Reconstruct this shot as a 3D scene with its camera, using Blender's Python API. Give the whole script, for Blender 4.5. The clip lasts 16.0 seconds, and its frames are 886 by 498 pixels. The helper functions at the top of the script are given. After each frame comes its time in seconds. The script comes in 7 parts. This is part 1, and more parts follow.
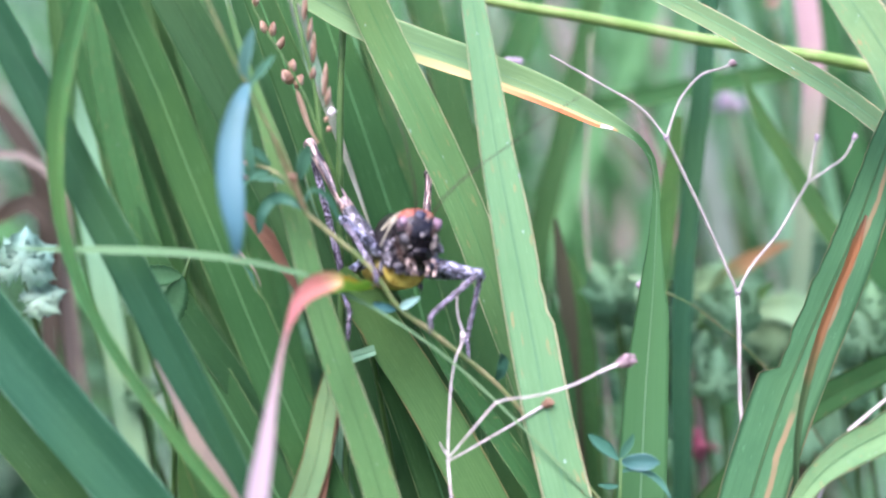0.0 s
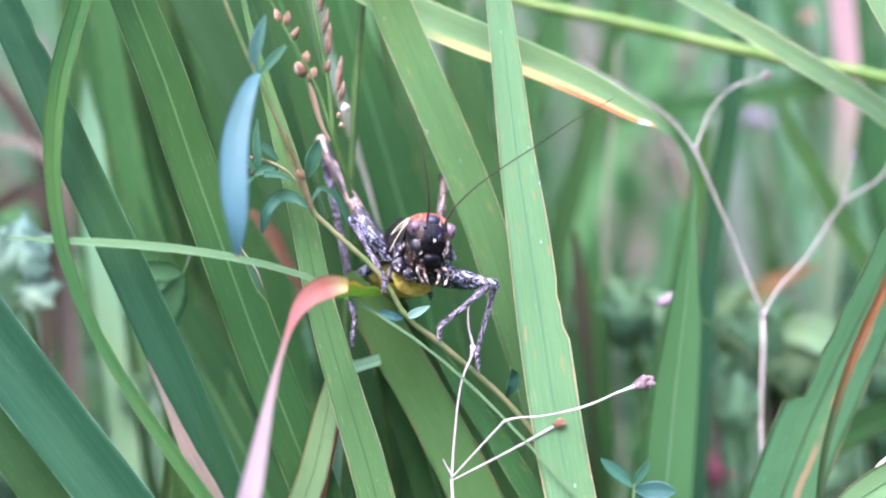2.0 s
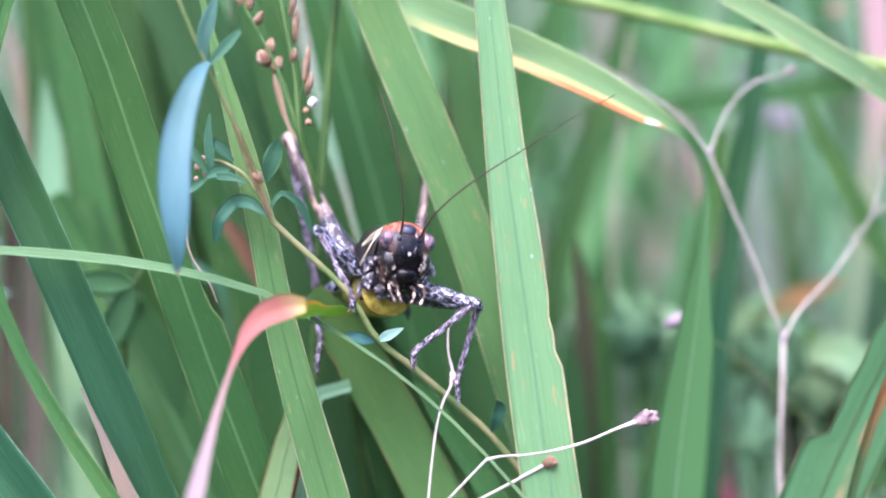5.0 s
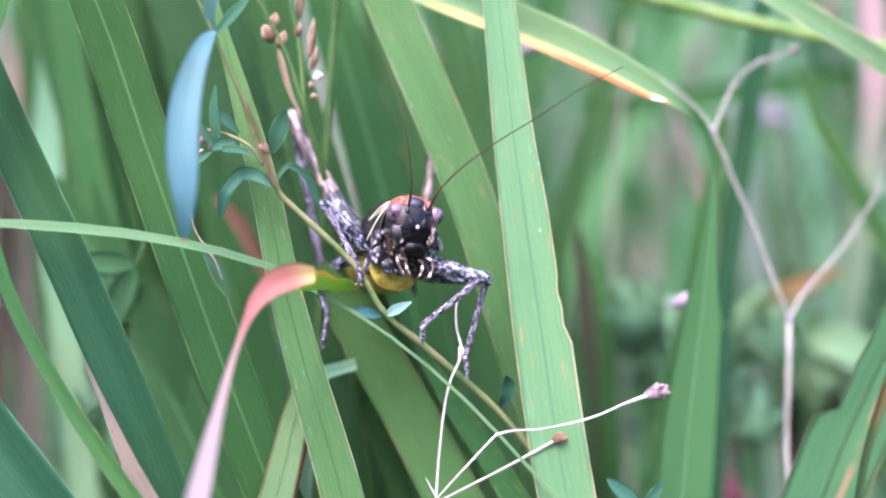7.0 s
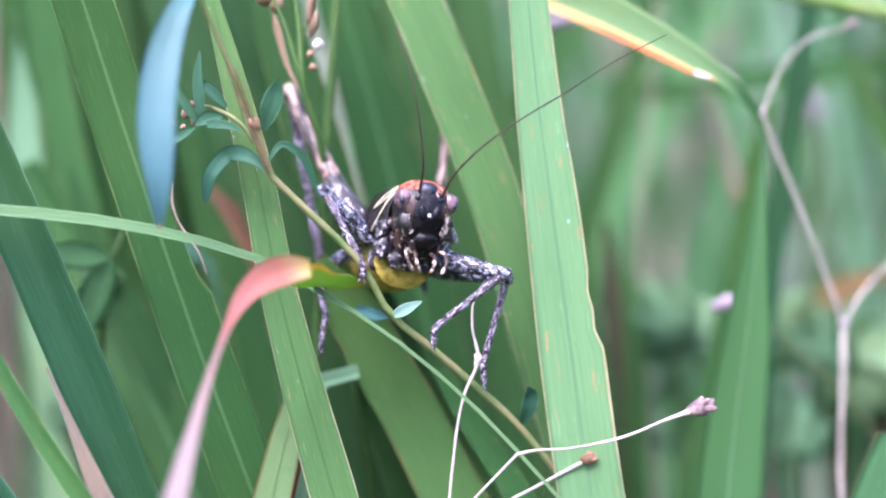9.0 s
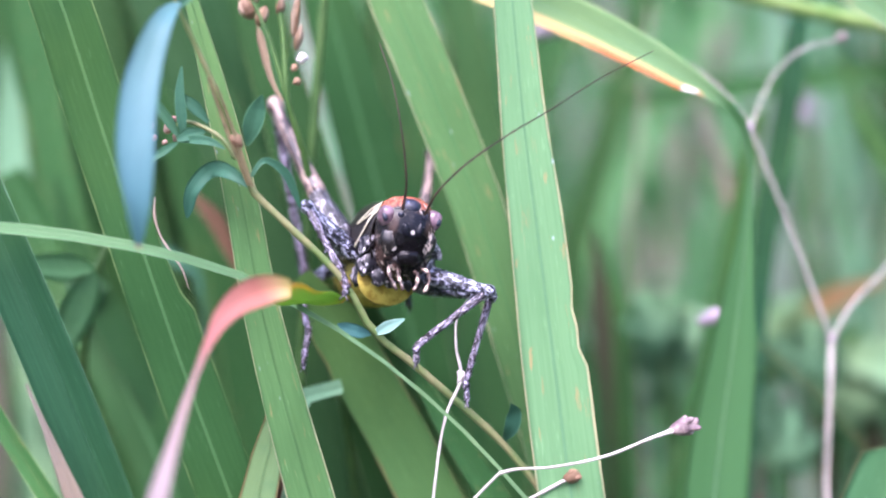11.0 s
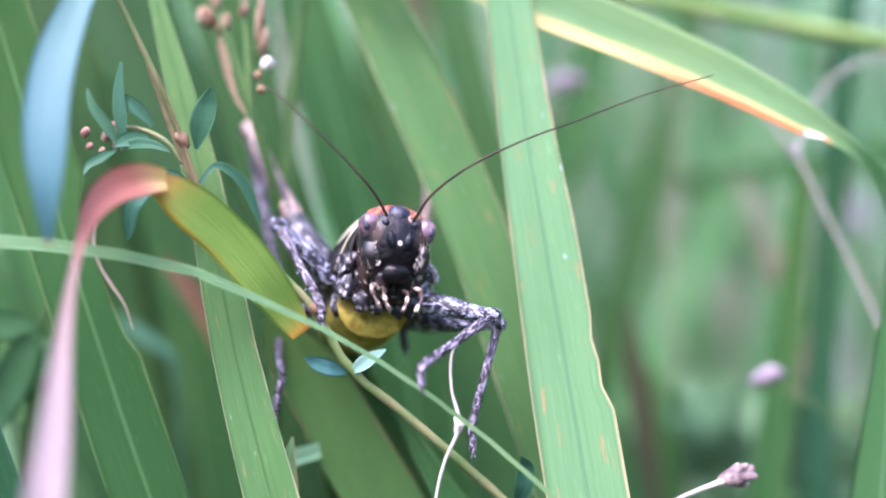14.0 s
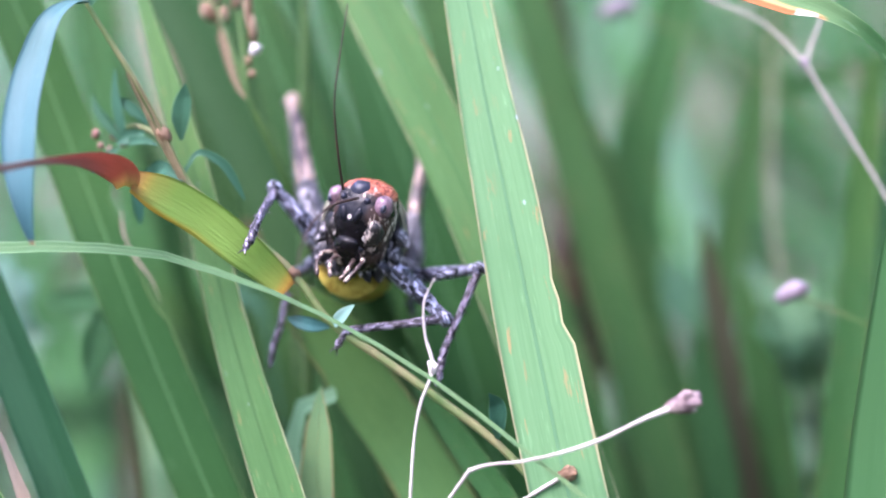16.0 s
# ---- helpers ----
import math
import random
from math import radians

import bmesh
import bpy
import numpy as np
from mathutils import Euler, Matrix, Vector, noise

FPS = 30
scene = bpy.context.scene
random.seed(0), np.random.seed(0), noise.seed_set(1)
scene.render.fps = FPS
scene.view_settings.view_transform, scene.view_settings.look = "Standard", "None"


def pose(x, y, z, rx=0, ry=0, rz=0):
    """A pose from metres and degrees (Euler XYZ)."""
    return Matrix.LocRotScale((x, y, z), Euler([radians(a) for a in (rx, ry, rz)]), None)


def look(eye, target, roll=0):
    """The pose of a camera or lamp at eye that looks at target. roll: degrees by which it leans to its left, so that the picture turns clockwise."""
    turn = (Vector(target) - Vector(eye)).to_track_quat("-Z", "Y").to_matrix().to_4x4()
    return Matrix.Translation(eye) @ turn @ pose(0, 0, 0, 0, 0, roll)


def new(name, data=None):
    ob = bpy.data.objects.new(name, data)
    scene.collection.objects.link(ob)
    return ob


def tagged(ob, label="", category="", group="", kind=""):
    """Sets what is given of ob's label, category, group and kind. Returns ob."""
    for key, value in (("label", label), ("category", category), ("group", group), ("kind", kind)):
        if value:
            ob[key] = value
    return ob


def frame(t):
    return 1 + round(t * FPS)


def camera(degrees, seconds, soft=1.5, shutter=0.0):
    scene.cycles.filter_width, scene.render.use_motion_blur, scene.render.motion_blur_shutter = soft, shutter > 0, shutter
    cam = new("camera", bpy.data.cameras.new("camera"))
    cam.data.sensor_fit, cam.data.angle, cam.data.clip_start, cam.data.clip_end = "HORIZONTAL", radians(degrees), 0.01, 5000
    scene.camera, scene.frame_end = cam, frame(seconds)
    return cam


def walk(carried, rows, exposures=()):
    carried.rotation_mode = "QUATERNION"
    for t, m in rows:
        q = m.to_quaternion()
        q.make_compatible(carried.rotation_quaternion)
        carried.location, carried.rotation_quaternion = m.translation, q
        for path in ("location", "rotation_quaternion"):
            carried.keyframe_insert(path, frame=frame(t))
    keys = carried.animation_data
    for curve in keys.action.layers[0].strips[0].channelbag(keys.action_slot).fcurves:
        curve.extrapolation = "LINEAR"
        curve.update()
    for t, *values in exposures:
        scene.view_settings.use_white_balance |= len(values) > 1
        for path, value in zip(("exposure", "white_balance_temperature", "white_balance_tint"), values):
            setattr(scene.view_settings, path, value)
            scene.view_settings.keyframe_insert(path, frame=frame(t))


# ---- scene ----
cam = camera(40, 16.0, soft=2.1)
cam.data.dof.use_dof = True
cam.data.dof.aperture_fstop = 13.5
# what the lens is focused on: it hunts behind the cricket at first and once more late
focus_point = new("focus_point")
cam.data.dof.focus_object = focus_point

walk(cam, [
    (0, pose(0.00062, -0.10081, 0.18276, 76.199, 1.466, -1.350)),
    (0.5, pose(0.00023, -0.09749, 0.18851, 74.228, 1.357, -0.949)),
    (1, pose(0.00158, -0.09611, 0.18621, 74.731, 0.237, -0.145)),
    (1.5, pose(0.00000, -0.09659, 0.18588, 75.000, -0.000, 0.000)),
    (2, pose(0.00085, -0.09585, 0.18147, 76.588, -0.701, -0.110)),
    (2.5, pose(0.00164, -0.09534, 0.18138, 76.491, -1.190, -0.131)),
    (3, pose(0.00452, -0.09664, 0.17990, 76.720, -1.527, 0.560)),
    (3.5, pose(0.00470, -0.08594, 0.18236, 75.787, -1.031, 1.116)),
    (4, pose(0.00459, -0.08369, 0.18031, 76.116, -1.158, 1.161)),
    (4.2, pose(0.00410, -0.08421, 0.18030, 76.162, -1.170, 1.116)),
    (6.3, pose(0.00376, -0.08470, 0.17932, 76.670, -1.114, 0.701)),
    (6.5, pose(0.00208, -0.08453, 0.17884, 76.771, -1.129, -0.066)),
    (7, pose(0.00220, -0.08461, 0.17660, 77.491, -1.064, 0.112)),
    (7.5, pose(0.00234, -0.08345, 0.17797, 76.934, -1.164, -0.162)),
    (8, pose(0.00275, -0.08238, 0.17654, 77.273, -1.406, 0.029)),
    (8.5, pose(0.00240, -0.07880, 0.17622, 77.074, -1.408, 0.377)),
    (9, pose(0.00194, -0.07457, 0.17391, 77.468, -1.493, 0.704)),
    (9.2, pose(0.00022, -0.07440, 0.17426, 76.968, -1.724, 0.065)),
    (11.3, pose(0.00304, -0.07350, 0.17540, 77.058, -1.659, 0.982)),
    (11.5, pose(0.00285, -0.07288, 0.17052, 78.707, -1.455, 1.168)),
    (12, pose(0.00239, -0.06842, 0.17054, 79.161, -1.212, 0.934)),
    (12.5, pose(0.00643, -0.06619, 0.17157, 79.653, -0.263, 3.647)),
    (13, pose(0.00473, -0.06551, 0.16777, 82.991, -0.577, 2.965)),
    (13.5, pose(0.00400, -0.06424, 0.16610, 85.325, 0.381, 2.409)),
    (14, pose(0.00633, -0.06337, 0.16378, 86.406, 0.323, 3.105)),
    (14.5, pose(0.01287, -0.06438, 0.16756, 84.139, 0.425, 8.079)),
    (15, pose(0.01942, -0.06422, 0.16963, 81.603, 2.399, 12.614)),
    (15.5, pose(0.02413, -0.06452, 0.17057, 81.428, 5.584, 15.957)),
    (16, pose(0.02495, -0.06445, 0.16573, 82.754, 7.023, 17.043)),
], exposures=[(0, 2.15, 5800, 31), (16, 2.15, 5800, 31)])

# ---- light: an overcast summer sky ----
world = bpy.data.worlds.new("overcast_sky")
scene.world = world
world.use_nodes = True
wt = world.node_tree
sky = wt.nodes.new("ShaderNodeTexSky")
sky.sky_type = "NISHITA"
sky.sun_disc = False
sky.sun_elevation = radians(60)
sky.sun_rotation = radians(200)
sky.dust_density = 4.0
sky.air_density = 1.6
wt.links.new(sky.outputs[0], wt.nodes["Background"].inputs[0])
wt.nodes["Background"].inputs[1].default_value = 0.15
sun_data = bpy.data.lights.new("sun", "SUN")
sun_data.energy = 1.62
sun_data.angle = radians(30)
sun_data.color = (1.0, 0.97, 0.98)
sun = new("sun", sun_data)
sun.matrix_world = look((-0.5, -0.7, 1.9), (0, 0, 0))

MM = 0.001


# ---- materials ----
class Mat:
    """A node material with short names for its parts."""

    def __init__(self, name):
        self.m = bpy.data.materials.new(name)
        self.m.use_nodes = True
        self.t = self.m.node_tree
        self.p = self.t.nodes["Principled BSDF"]

    def n(self, kind, **inputs):
        node = self.t.nodes.new("ShaderNode" + kind)
        for k, v in inputs.items():
            self.put(node.inputs[k.replace("_", " ")], v)
        return node

    def put(self, socket, v):
        if hasattr(v, "is_output"):
            self.t.links.new(v, socket)
        else:
            socket.default_value = v

    def math(self, op, a, b=0.0, c=0.0):
        node = self.t.nodes.new("ShaderNodeMath")
        node.operation = op
        for i, v in enumerate((a, b, c)):
            self.put(node.inputs[i], v)
        return node.outputs[0]

    def step(self, x, lo, hi):
        node = self.n("MapRange", Value=x, From_Min=lo, From_Max=hi)
        node.interpolation_type = "SMOOTHSTEP"
        return node.outputs[0]

    def mix(self, f, a, b):
        node = self.t.nodes.new("ShaderNodeMix")
        node.data_type = "RGBA"
        self.put(node.inputs[0], f)
        self.put(node.inputs[6], a if hasattr(a, "is_output") else (*a, 1))
        self.put(node.inputs[7], b if hasattr(b, "is_output") else (*b, 1))
        return node.outputs[2]

    def noise(self, scale, detail=4.0, vector=None, rough=0.55):
        node = self.n("TexNoise", Scale=scale, Detail=detail, Roughness=rough)
        if vector is None:
            vector = self.n("TexCoord").outputs["Object"]
        self.put(node.inputs["Vector"], vector)
        return node.outputs["Fac"]

    def cells(self, scale, vector=None, rand=1.0):
        node = self.n("TexVoronoi", Scale=scale, Randomness=rand)
        if vector is None:
            vector = self.n("TexCoord").outputs["Object"]
        self.put(node.inputs["Vector"], vector)
        return node.outputs["Distance"]

    def bump(self, height, distance, strength=0.6):
        node = self.n("Bump", Height=height, Distance=distance, Strength=strength)
        self.put(self.p.inputs["Normal"], node.outputs[0])
        return node.outputs[0]

    def set(self, **kw):
        for k, v in kw.items():
            if k == "color":
                self.put(self.p.inputs["Base Color"], v if hasattr(v, "is_output") else (*v, 1))
            else:
                self.put(self.p.inputs[k.replace("_", " ")], v)
        return self

    def through_light(self, color, share, normal=None):
        """Lets part of the light pass, as a thin leaf does."""
        tr = self.n("BsdfTranslucent")
        self.put(tr.inputs[0], color if hasattr(color, "is_output") else (*color, 1))
        if normal is not None:
            self.put(tr.inputs["Normal"], normal)
        mx = self.n("MixShader")
        self.put(mx.inputs[0], share)
        self.t.links.new(self.p.outputs[0], mx.inputs[1])
        self.t.links.new(tr.outputs[0], mx.inputs[2])
        self.t.links.new(mx.outputs[0], self.t.nodes["Material Output"].inputs[0])


def leaf_material(name, base, deep, edge, edge_from=0.9, veins=13, spots=0.0, scorch_shade=False, streak=None, gloss=0.46, vary=0.25, sheen=0.11, ribs=0.16, tip=None):
    m = Mat(name)
    uv = m.n("UVMap").outputs[0]
    sep = m.n("SeparateXYZ", Vector=uv)
    u, v = sep.outputs[0], sep.outputs[1]
    tex = m.n("TexCoord").outputs["Object"]
    # long grain: noise stretched along the blade
    long = m.n("CombineXYZ", X=m.math("MULTIPLY", u, 22.0), Y=m.math("MULTIPLY", v, 7.0), Z=m.n("ObjectInfo").outputs["Random"])
    grain = m.noise(1.6, 5.0, long.outputs[0], 0.62)
    fine = m.n("CombineXYZ", X=m.math("MULTIPLY", u, veins * 2.2), Y=m.math("MULTIPLY", v, 1.6), Z=m.math("MULTIPLY", m.n("ObjectInfo").outputs["Random"], 9.0))
    streaks = m.noise(1.3, 3.0, fine.outputs[0], 0.7)
    rib = m.math("SINE", m.math("MULTIPLY_ADD", u, veins * 6.2832, m.math("MULTIPLY", streaks, 5.0)))
    rib01 = m.math("ADD", m.math("MULTIPLY_ADD", rib, 0.2, 0.2), m.math("MULTIPLY", m.step(streaks, 0.3, 0.7), 0.6))
    blot = m.noise(160.0, 3.0, tex)
    broad = m.noise(45.0, 2.0, tex)
    shade = m.math("MULTIPLY_ADD", grain, 0.75, m.math("MULTIPLY_ADD", rib01, ribs, -0.08 - ribs / 2))
    col = m.mix(m.step(shade, -0.05, 0.75), deep, base)
    warm = tuple(min(1, c * k) for c, k in zip(base, (1.55, 1.12, 0.75)))
    col = m.mix(m.math("MULTIPLY", m.step(broad, 0.45, 0.75), 0.5), col, warm)
    cloud = m.noise(0.9, 2.0, m.n("CombineXYZ", X=m.math("MULTIPLY", u, 1.6), Y=m.math("MULTIPLY", v, 9.0), Z=m.math("MULTIPLY", m.n("ObjectInfo").outputs["Random"], 40.0)).outputs[0])
    col = m.mix(m.math("MULTIPLY", m.step(cloud, 0.52, 0.72), 0.45), col, deep)
    dash = m.noise(1.0, 2.0, m.n("CombineXYZ", X=m.math("MULTIPLY", u, 34.0), Y=m.math("MULTIPLY", v, 30.0), Z=m.n("ObjectInfo").outputs["Random"]).outputs[0])
    col = m.mix(m.math("MULTIPLY", m.step(dash, 0.64, 0.74), 0.35), col, tuple(min(1, c * 1.5 + 0.03) for c in base))
    # margins
    off = m.math("MULTIPLY", m.math("ABSOLUTE", m.math("SUBTRACT", u, 0.5)), 2.0)
    wob = m.math("MULTIPLY_ADD", m.noise(220.0, 3.0, tex), 0.16, -0.08)
    em = m.step(m.math("ADD", off, wob), edge_from, 1.0)
    col = m.mix(m.math("MULTIPLY", em, 0.8), col, edge)
    if streak:
        sm = m.math("MULTIPLY", m.step(m.math("ABSOLUTE", m.math("SUBTRACT", m.math("ADD", u, wob), 0.3)), 0.06, 0.02), m.step(blot, 0.3, 0.5))
        col = m.mix(m.math("MULTIPLY", sm, 0.85), col, streak)
    if scorch_shade:
        # lower leaf hangs steeper and gets less sky; that shade is mixed in
        col = m.mix(m.math("MULTIPLY", m.step(v, 0.5, 0.60), 0.92), col, (0.034, 0.122, 0.036))
        span = m.math("MULTIPLY", m.step(v, 0.18, 0.30), m.step(v, 0.52, 0.50))
        w2 = m.math("ADD", u, m.math("MULTIPLY", wob, 0.7))
        col = m.mix(m.math("MULTIPLY", m.step(w2, 0.68, 0.80), span), col, (0.60, 0.45, 0.17))
        rust = m.math("MULTIPLY", m.step(v, 0.30, 0.38), span)
        col = m.mix(m.math("MULTIPLY", m.step(w2, 0.80, 0.88), rust), col, (0.46, 0.15, 0.04))
        torn = m.math("MULTIPLY", m.step(v, 0.468, 0.476), m.step(v, 0.505, 0.495))
        col = m.mix(m.math("MULTIPLY", m.step(w2, 0.74, 0.82), torn), col, (0.85, 0.80, 0.70))
    if spots:
        wide = m.n("CombineXYZ", X=m.math("MULTIPLY", u, 5.0), Y=m.math("MULTIPLY", v, 42.0), Z=m.n("ObjectInfo").outputs["Random"])
        fl = m.cells(1.0, wide.outputs[0])
        pick = m.noise(0.7, 1.0, wide.outputs[0])
        fm = m.math("MULTIPLY", m.step(fl, 0.16, 0.06), m.step(pick, 0.55, 0.62))
        col = m.mix(m.math("MULTIPLY", fm, spots), col, (0.46, 0.56, 0.60))
        thin = m.n("CombineXYZ", X=m.math("MULTIPLY", u, 9.0), Y=m.math("MULTIPLY", v, 26.0), Z=m.n("ObjectInfo").outputs["Random"])
        br = m.math("MULTIPLY", m.step(m.noise(1.0, 4.0, thin.outputs[0], 0.6), 0.60, 0.68), m.step(off, 0.1, 0.75))
        col = m.mix(m.math("MULTIPLY", br, 0.7 * min(1.0, spots + 0.2)), col, (0.36, 0.20, 0.09))
    if tip:
        col = m.mix(m.step(m.math("ADD", v, m.math("MULTIPLY", wob, 0.2)), 0.955, 0.975), col, tip)
    hsv = m.n("HueSaturation", Color=col)
    rnd = m.n("ObjectInfo").outputs["Random"]
    m.put(hsv.inputs["Value"], m.math("MULTIPLY_ADD", rnd, vary, 1.0 - vary / 2))
    hsv.inputs["Saturation"].default_value = 0.96
    m.put(hsv.inputs["Hue"], m.math("MULTIPLY_ADD", rnd, 0.02, 0.49))
    col = hsv.outputs[0]
    height = m.math("ADD", m.math("MULTIPLY", rib01, 0.6), m.math("MULTIPLY", grain, 0.5))
    nrm = m.bump(height, 0.00003, 0.25)
    rough = m.math("MULTIPLY_ADD", grain, 0.18, gloss - 0.05)
    m.set(color=col, Roughness=rough, Specular_IOR_Level=sheen)
    m.through_light(col, 0.24, nrm)
    return m.m


leaf_pale = leaf_material("leaf_pale", (0.150, 0.288, 0.130), (0.092, 0.205, 0.082), (0.56, 0.46, 0.26), 0.925, 9, spots=0.8)
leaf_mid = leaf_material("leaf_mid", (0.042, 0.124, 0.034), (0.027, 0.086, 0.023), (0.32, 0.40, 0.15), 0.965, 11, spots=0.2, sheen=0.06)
leaf_soft = leaf_material("leaf_soft", (0.089, 0.198, 0.062), (0.057, 0.141, 0.040), (0.45, 0.44, 0.24), 0.94, 9, spots=0.35, sheen=0.09)
# darker copy of leaf_mid; on inner and rear blades it paints their shade
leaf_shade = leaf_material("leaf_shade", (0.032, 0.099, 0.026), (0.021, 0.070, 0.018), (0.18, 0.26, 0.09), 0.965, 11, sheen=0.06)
leaf_thin = leaf_material("leaf_thin", (0.14, 0.28, 0.125), (0.10, 0.215, 0.09), (0.24, 0.38, 0.2), 0.9, 5)
leaf_rib = leaf_material("leaf_rib", (0.12, 0.26, 0.12), (0.085, 0.20, 0.085), (0.16, 0.3, 0.15), 0.9, 1)
# darkest copy of the blade green, with the tuft's shade in it
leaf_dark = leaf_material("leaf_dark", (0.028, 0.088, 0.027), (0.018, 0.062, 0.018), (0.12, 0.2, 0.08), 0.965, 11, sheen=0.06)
leaf_blue = leaf_material("leaf_blue", (0.022, 0.088, 0.038), (0.013, 0.057, 0.025), (0.12, 0.24, 0.15), 0.97, 9, gloss=0.5, sheen=0.07)
leaf_scorched = leaf_material("leaf_scorched", (0.168, 0.318, 0.135), (0.098, 0.215, 0.082), (0.42, 0.44, 0.22), 0.96, 9, scorch_shade=True)
leaf_streaked = leaf_material("leaf_streaked", (0.075, 0.205, 0.085), (0.045, 0.14, 0.055), (0.38, 0.32, 0.16), 0.95, 9, streak=(0.28, 0.19, 0.10))
leaf_dun = leaf_material("leaf_dun", (0.20, 0.175, 0.14), (0.14, 0.12, 0.095), (0.27, 0.23, 0.18), 0.9, 5)
leaf_dry = leaf_material("leaf_dry", (0.48, 0.36, 0.30), (0.36, 0.27, 0.21), (0.56, 0.46, 0.38), 0.9, 7)
# dark olive brown that puts the shade of gaps onto grass blades
leaf_gap_shade = leaf_material("leaf_gap_shade", (0.055, 0.056, 0.032), (0.034, 0.037, 0.020), (0.06, 0.055, 0.035), 0.9, 7, sheen=0.04)
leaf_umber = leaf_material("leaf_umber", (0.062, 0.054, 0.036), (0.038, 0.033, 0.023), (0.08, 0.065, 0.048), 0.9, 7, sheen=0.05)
leaf_brown = leaf_material("leaf_brown", (0.19, 0.105, 0.06), (0.12, 0.065, 0.038), (0.28, 0.19, 0.12), 0.9, 7)
leaf_herb = leaf_material("leaf_herb", (0.045, 0.150, 0.095), (0.028, 0.100, 0.062), (0.12, 0.27, 0.13), 0.95, 4, gloss=0.34)
leaf_toothed = leaf_material("leaf_toothed", (0.125, 0.30, 0.125), (0.085, 0.225, 0.090), (0.18, 0.34, 0.16), 0.95, 4, gloss=0.6, sheen=0.06)
leaf_perch = leaf_material("leaf_perch", (0.088, 0.225, 0.062), (0.058, 0.162, 0.042), (0.34, 0.26, 0.10), 0.95, 15, sheen=0.1, ribs=0.34)
leaf_frost = leaf_material("leaf_frost", (0.30, 0.50, 0.42), (0.20, 0.38, 0.31), (0.38, 0.54, 0.48), 0.93, 5)
leaf_ember_at = ((0.0, (0.18, 0.10, 0.065)), (0.25, (0.30, 0.13, 0.05)), (0.55, (0.24, 0.12, 0.05)), (0.7, (0.06, 0.11, 0.04)), (1.0, (0.04, 0.10, 0.04)))
leaf_herb_pale = leaf_material("leaf_herb_pale", (0.20, 0.40, 0.23), (0.13, 0.29, 0.16), (0.26, 0.44, 0.28), 0.95, 4)
leaf_frosty = leaf_material("leaf_frosty", (0.17, 0.34, 0.19), (0.125, 0.27, 0.145), (0.22, 0.36, 0.22), 0.95, 7)
leaf_bluegrey = leaf_material("leaf_bluegrey", (0.052, 0.165, 0.145), (0.036, 0.120, 0.105), (0.11, 0.22, 0.24), 0.93, 5, gloss=0.42, sheen=0.3)
# base colour made bluer for the sky reflected on this leaf
leaf_hanging = leaf_material("leaf_hanging", (0.064, 0.178, 0.205), (0.046, 0.138, 0.156), (0.11, 0.21, 0.25), 0.93, 3, gloss=0.5, sheen=0.26, tip=(0.34, 0.24, 0.13))
leaf_fading = leaf_material("leaf_fading", (0.150, 0.300, 0.140), (0.105, 0.235, 0.100), (0.46, 0.27, 0.12), 0.86, 7)
leaf_husk = leaf_material("leaf_husk", (0.30, 0.20, 0.155), (0.15, 0.115, 0.06), (0.42, 0.33, 0.27), 0.85, 5, vary=0.0)
leaf_rib_soft = leaf_material("leaf_rib_soft", (0.072, 0.178, 0.055), (0.055, 0.145, 0.042), (0.09, 0.2, 0.07), 0.9, 1)
leaf_rib_dark = leaf_material("leaf_rib_dark", (0.070, 0.185, 0.060), (0.050, 0.145, 0.045), (0.09, 0.2, 0.08), 0.9, 1)


def turning_leaf(name, stops, gold_span):
    """A leaf that changes colour along its length, with golden margins."""
    m = Mat(name)
    sep = m.n("SeparateXYZ", Vector=m.n("UVMap").outputs[0])
    u, v = sep.outputs[0], sep.outputs[1]
    tex = m.n("TexCoord").outputs["Object"]
    long = m.n("CombineXYZ", X=m.math("MULTIPLY", u, 14.0), Y=m.math("MULTIPLY", v, 4.0))
    grain = m.noise(1.6, 5.0, long.outputs[0], 0.62)
    s = m.math("MULTIPLY_ADD", m.noise(260.0, 3.0, tex), 0.16, m.math("ADD", v, -0.08))
    ramp = m.n("ValToRGB", Fac=s)
    el = ramp.color_ramp.elements
    el[0].position, el[0].color = stops[0][0], (*stops[0][1], 1)
    el[1].position, el[1].color = stops[-1][0], (*stops[-1][1], 1)
    for at, c in stops[1:-1]:
        e = el.new(at)
        e.color = (*c, 1)
    col = ramp.outputs[0]
    if gold_span:
        wob = m.math("MULTIPLY_ADD", m.noise(200.0, 3.0, tex), 0.3, -0.15)
        gold = m.math("MULTIPLY", m.step(m.math("ADD", u, wob), 0.16, 0.02), m.step(v, 0.35, 0.8))
        col = m.mix(m.math("MULTIPLY", gold, 0.85), col, (0.62, 0.36, 0.03))
    col = m.mix(m.math("MULTIPLY", m.step(grain, 0.55, 0.3), 0.16), col, (0.10, 0.10, 0.03))
    nrm = m.bump(grain, 0.00012, 0.5)
    m.set(color=col, Roughness=0.55, Specular_IOR_Level=0.15)
    glow = m.n("HueSaturation", Color=col, Value=1.15, Saturation=1.0)
    m.through_light(glow.outputs[0], 0.5, nrm)
    return m.m


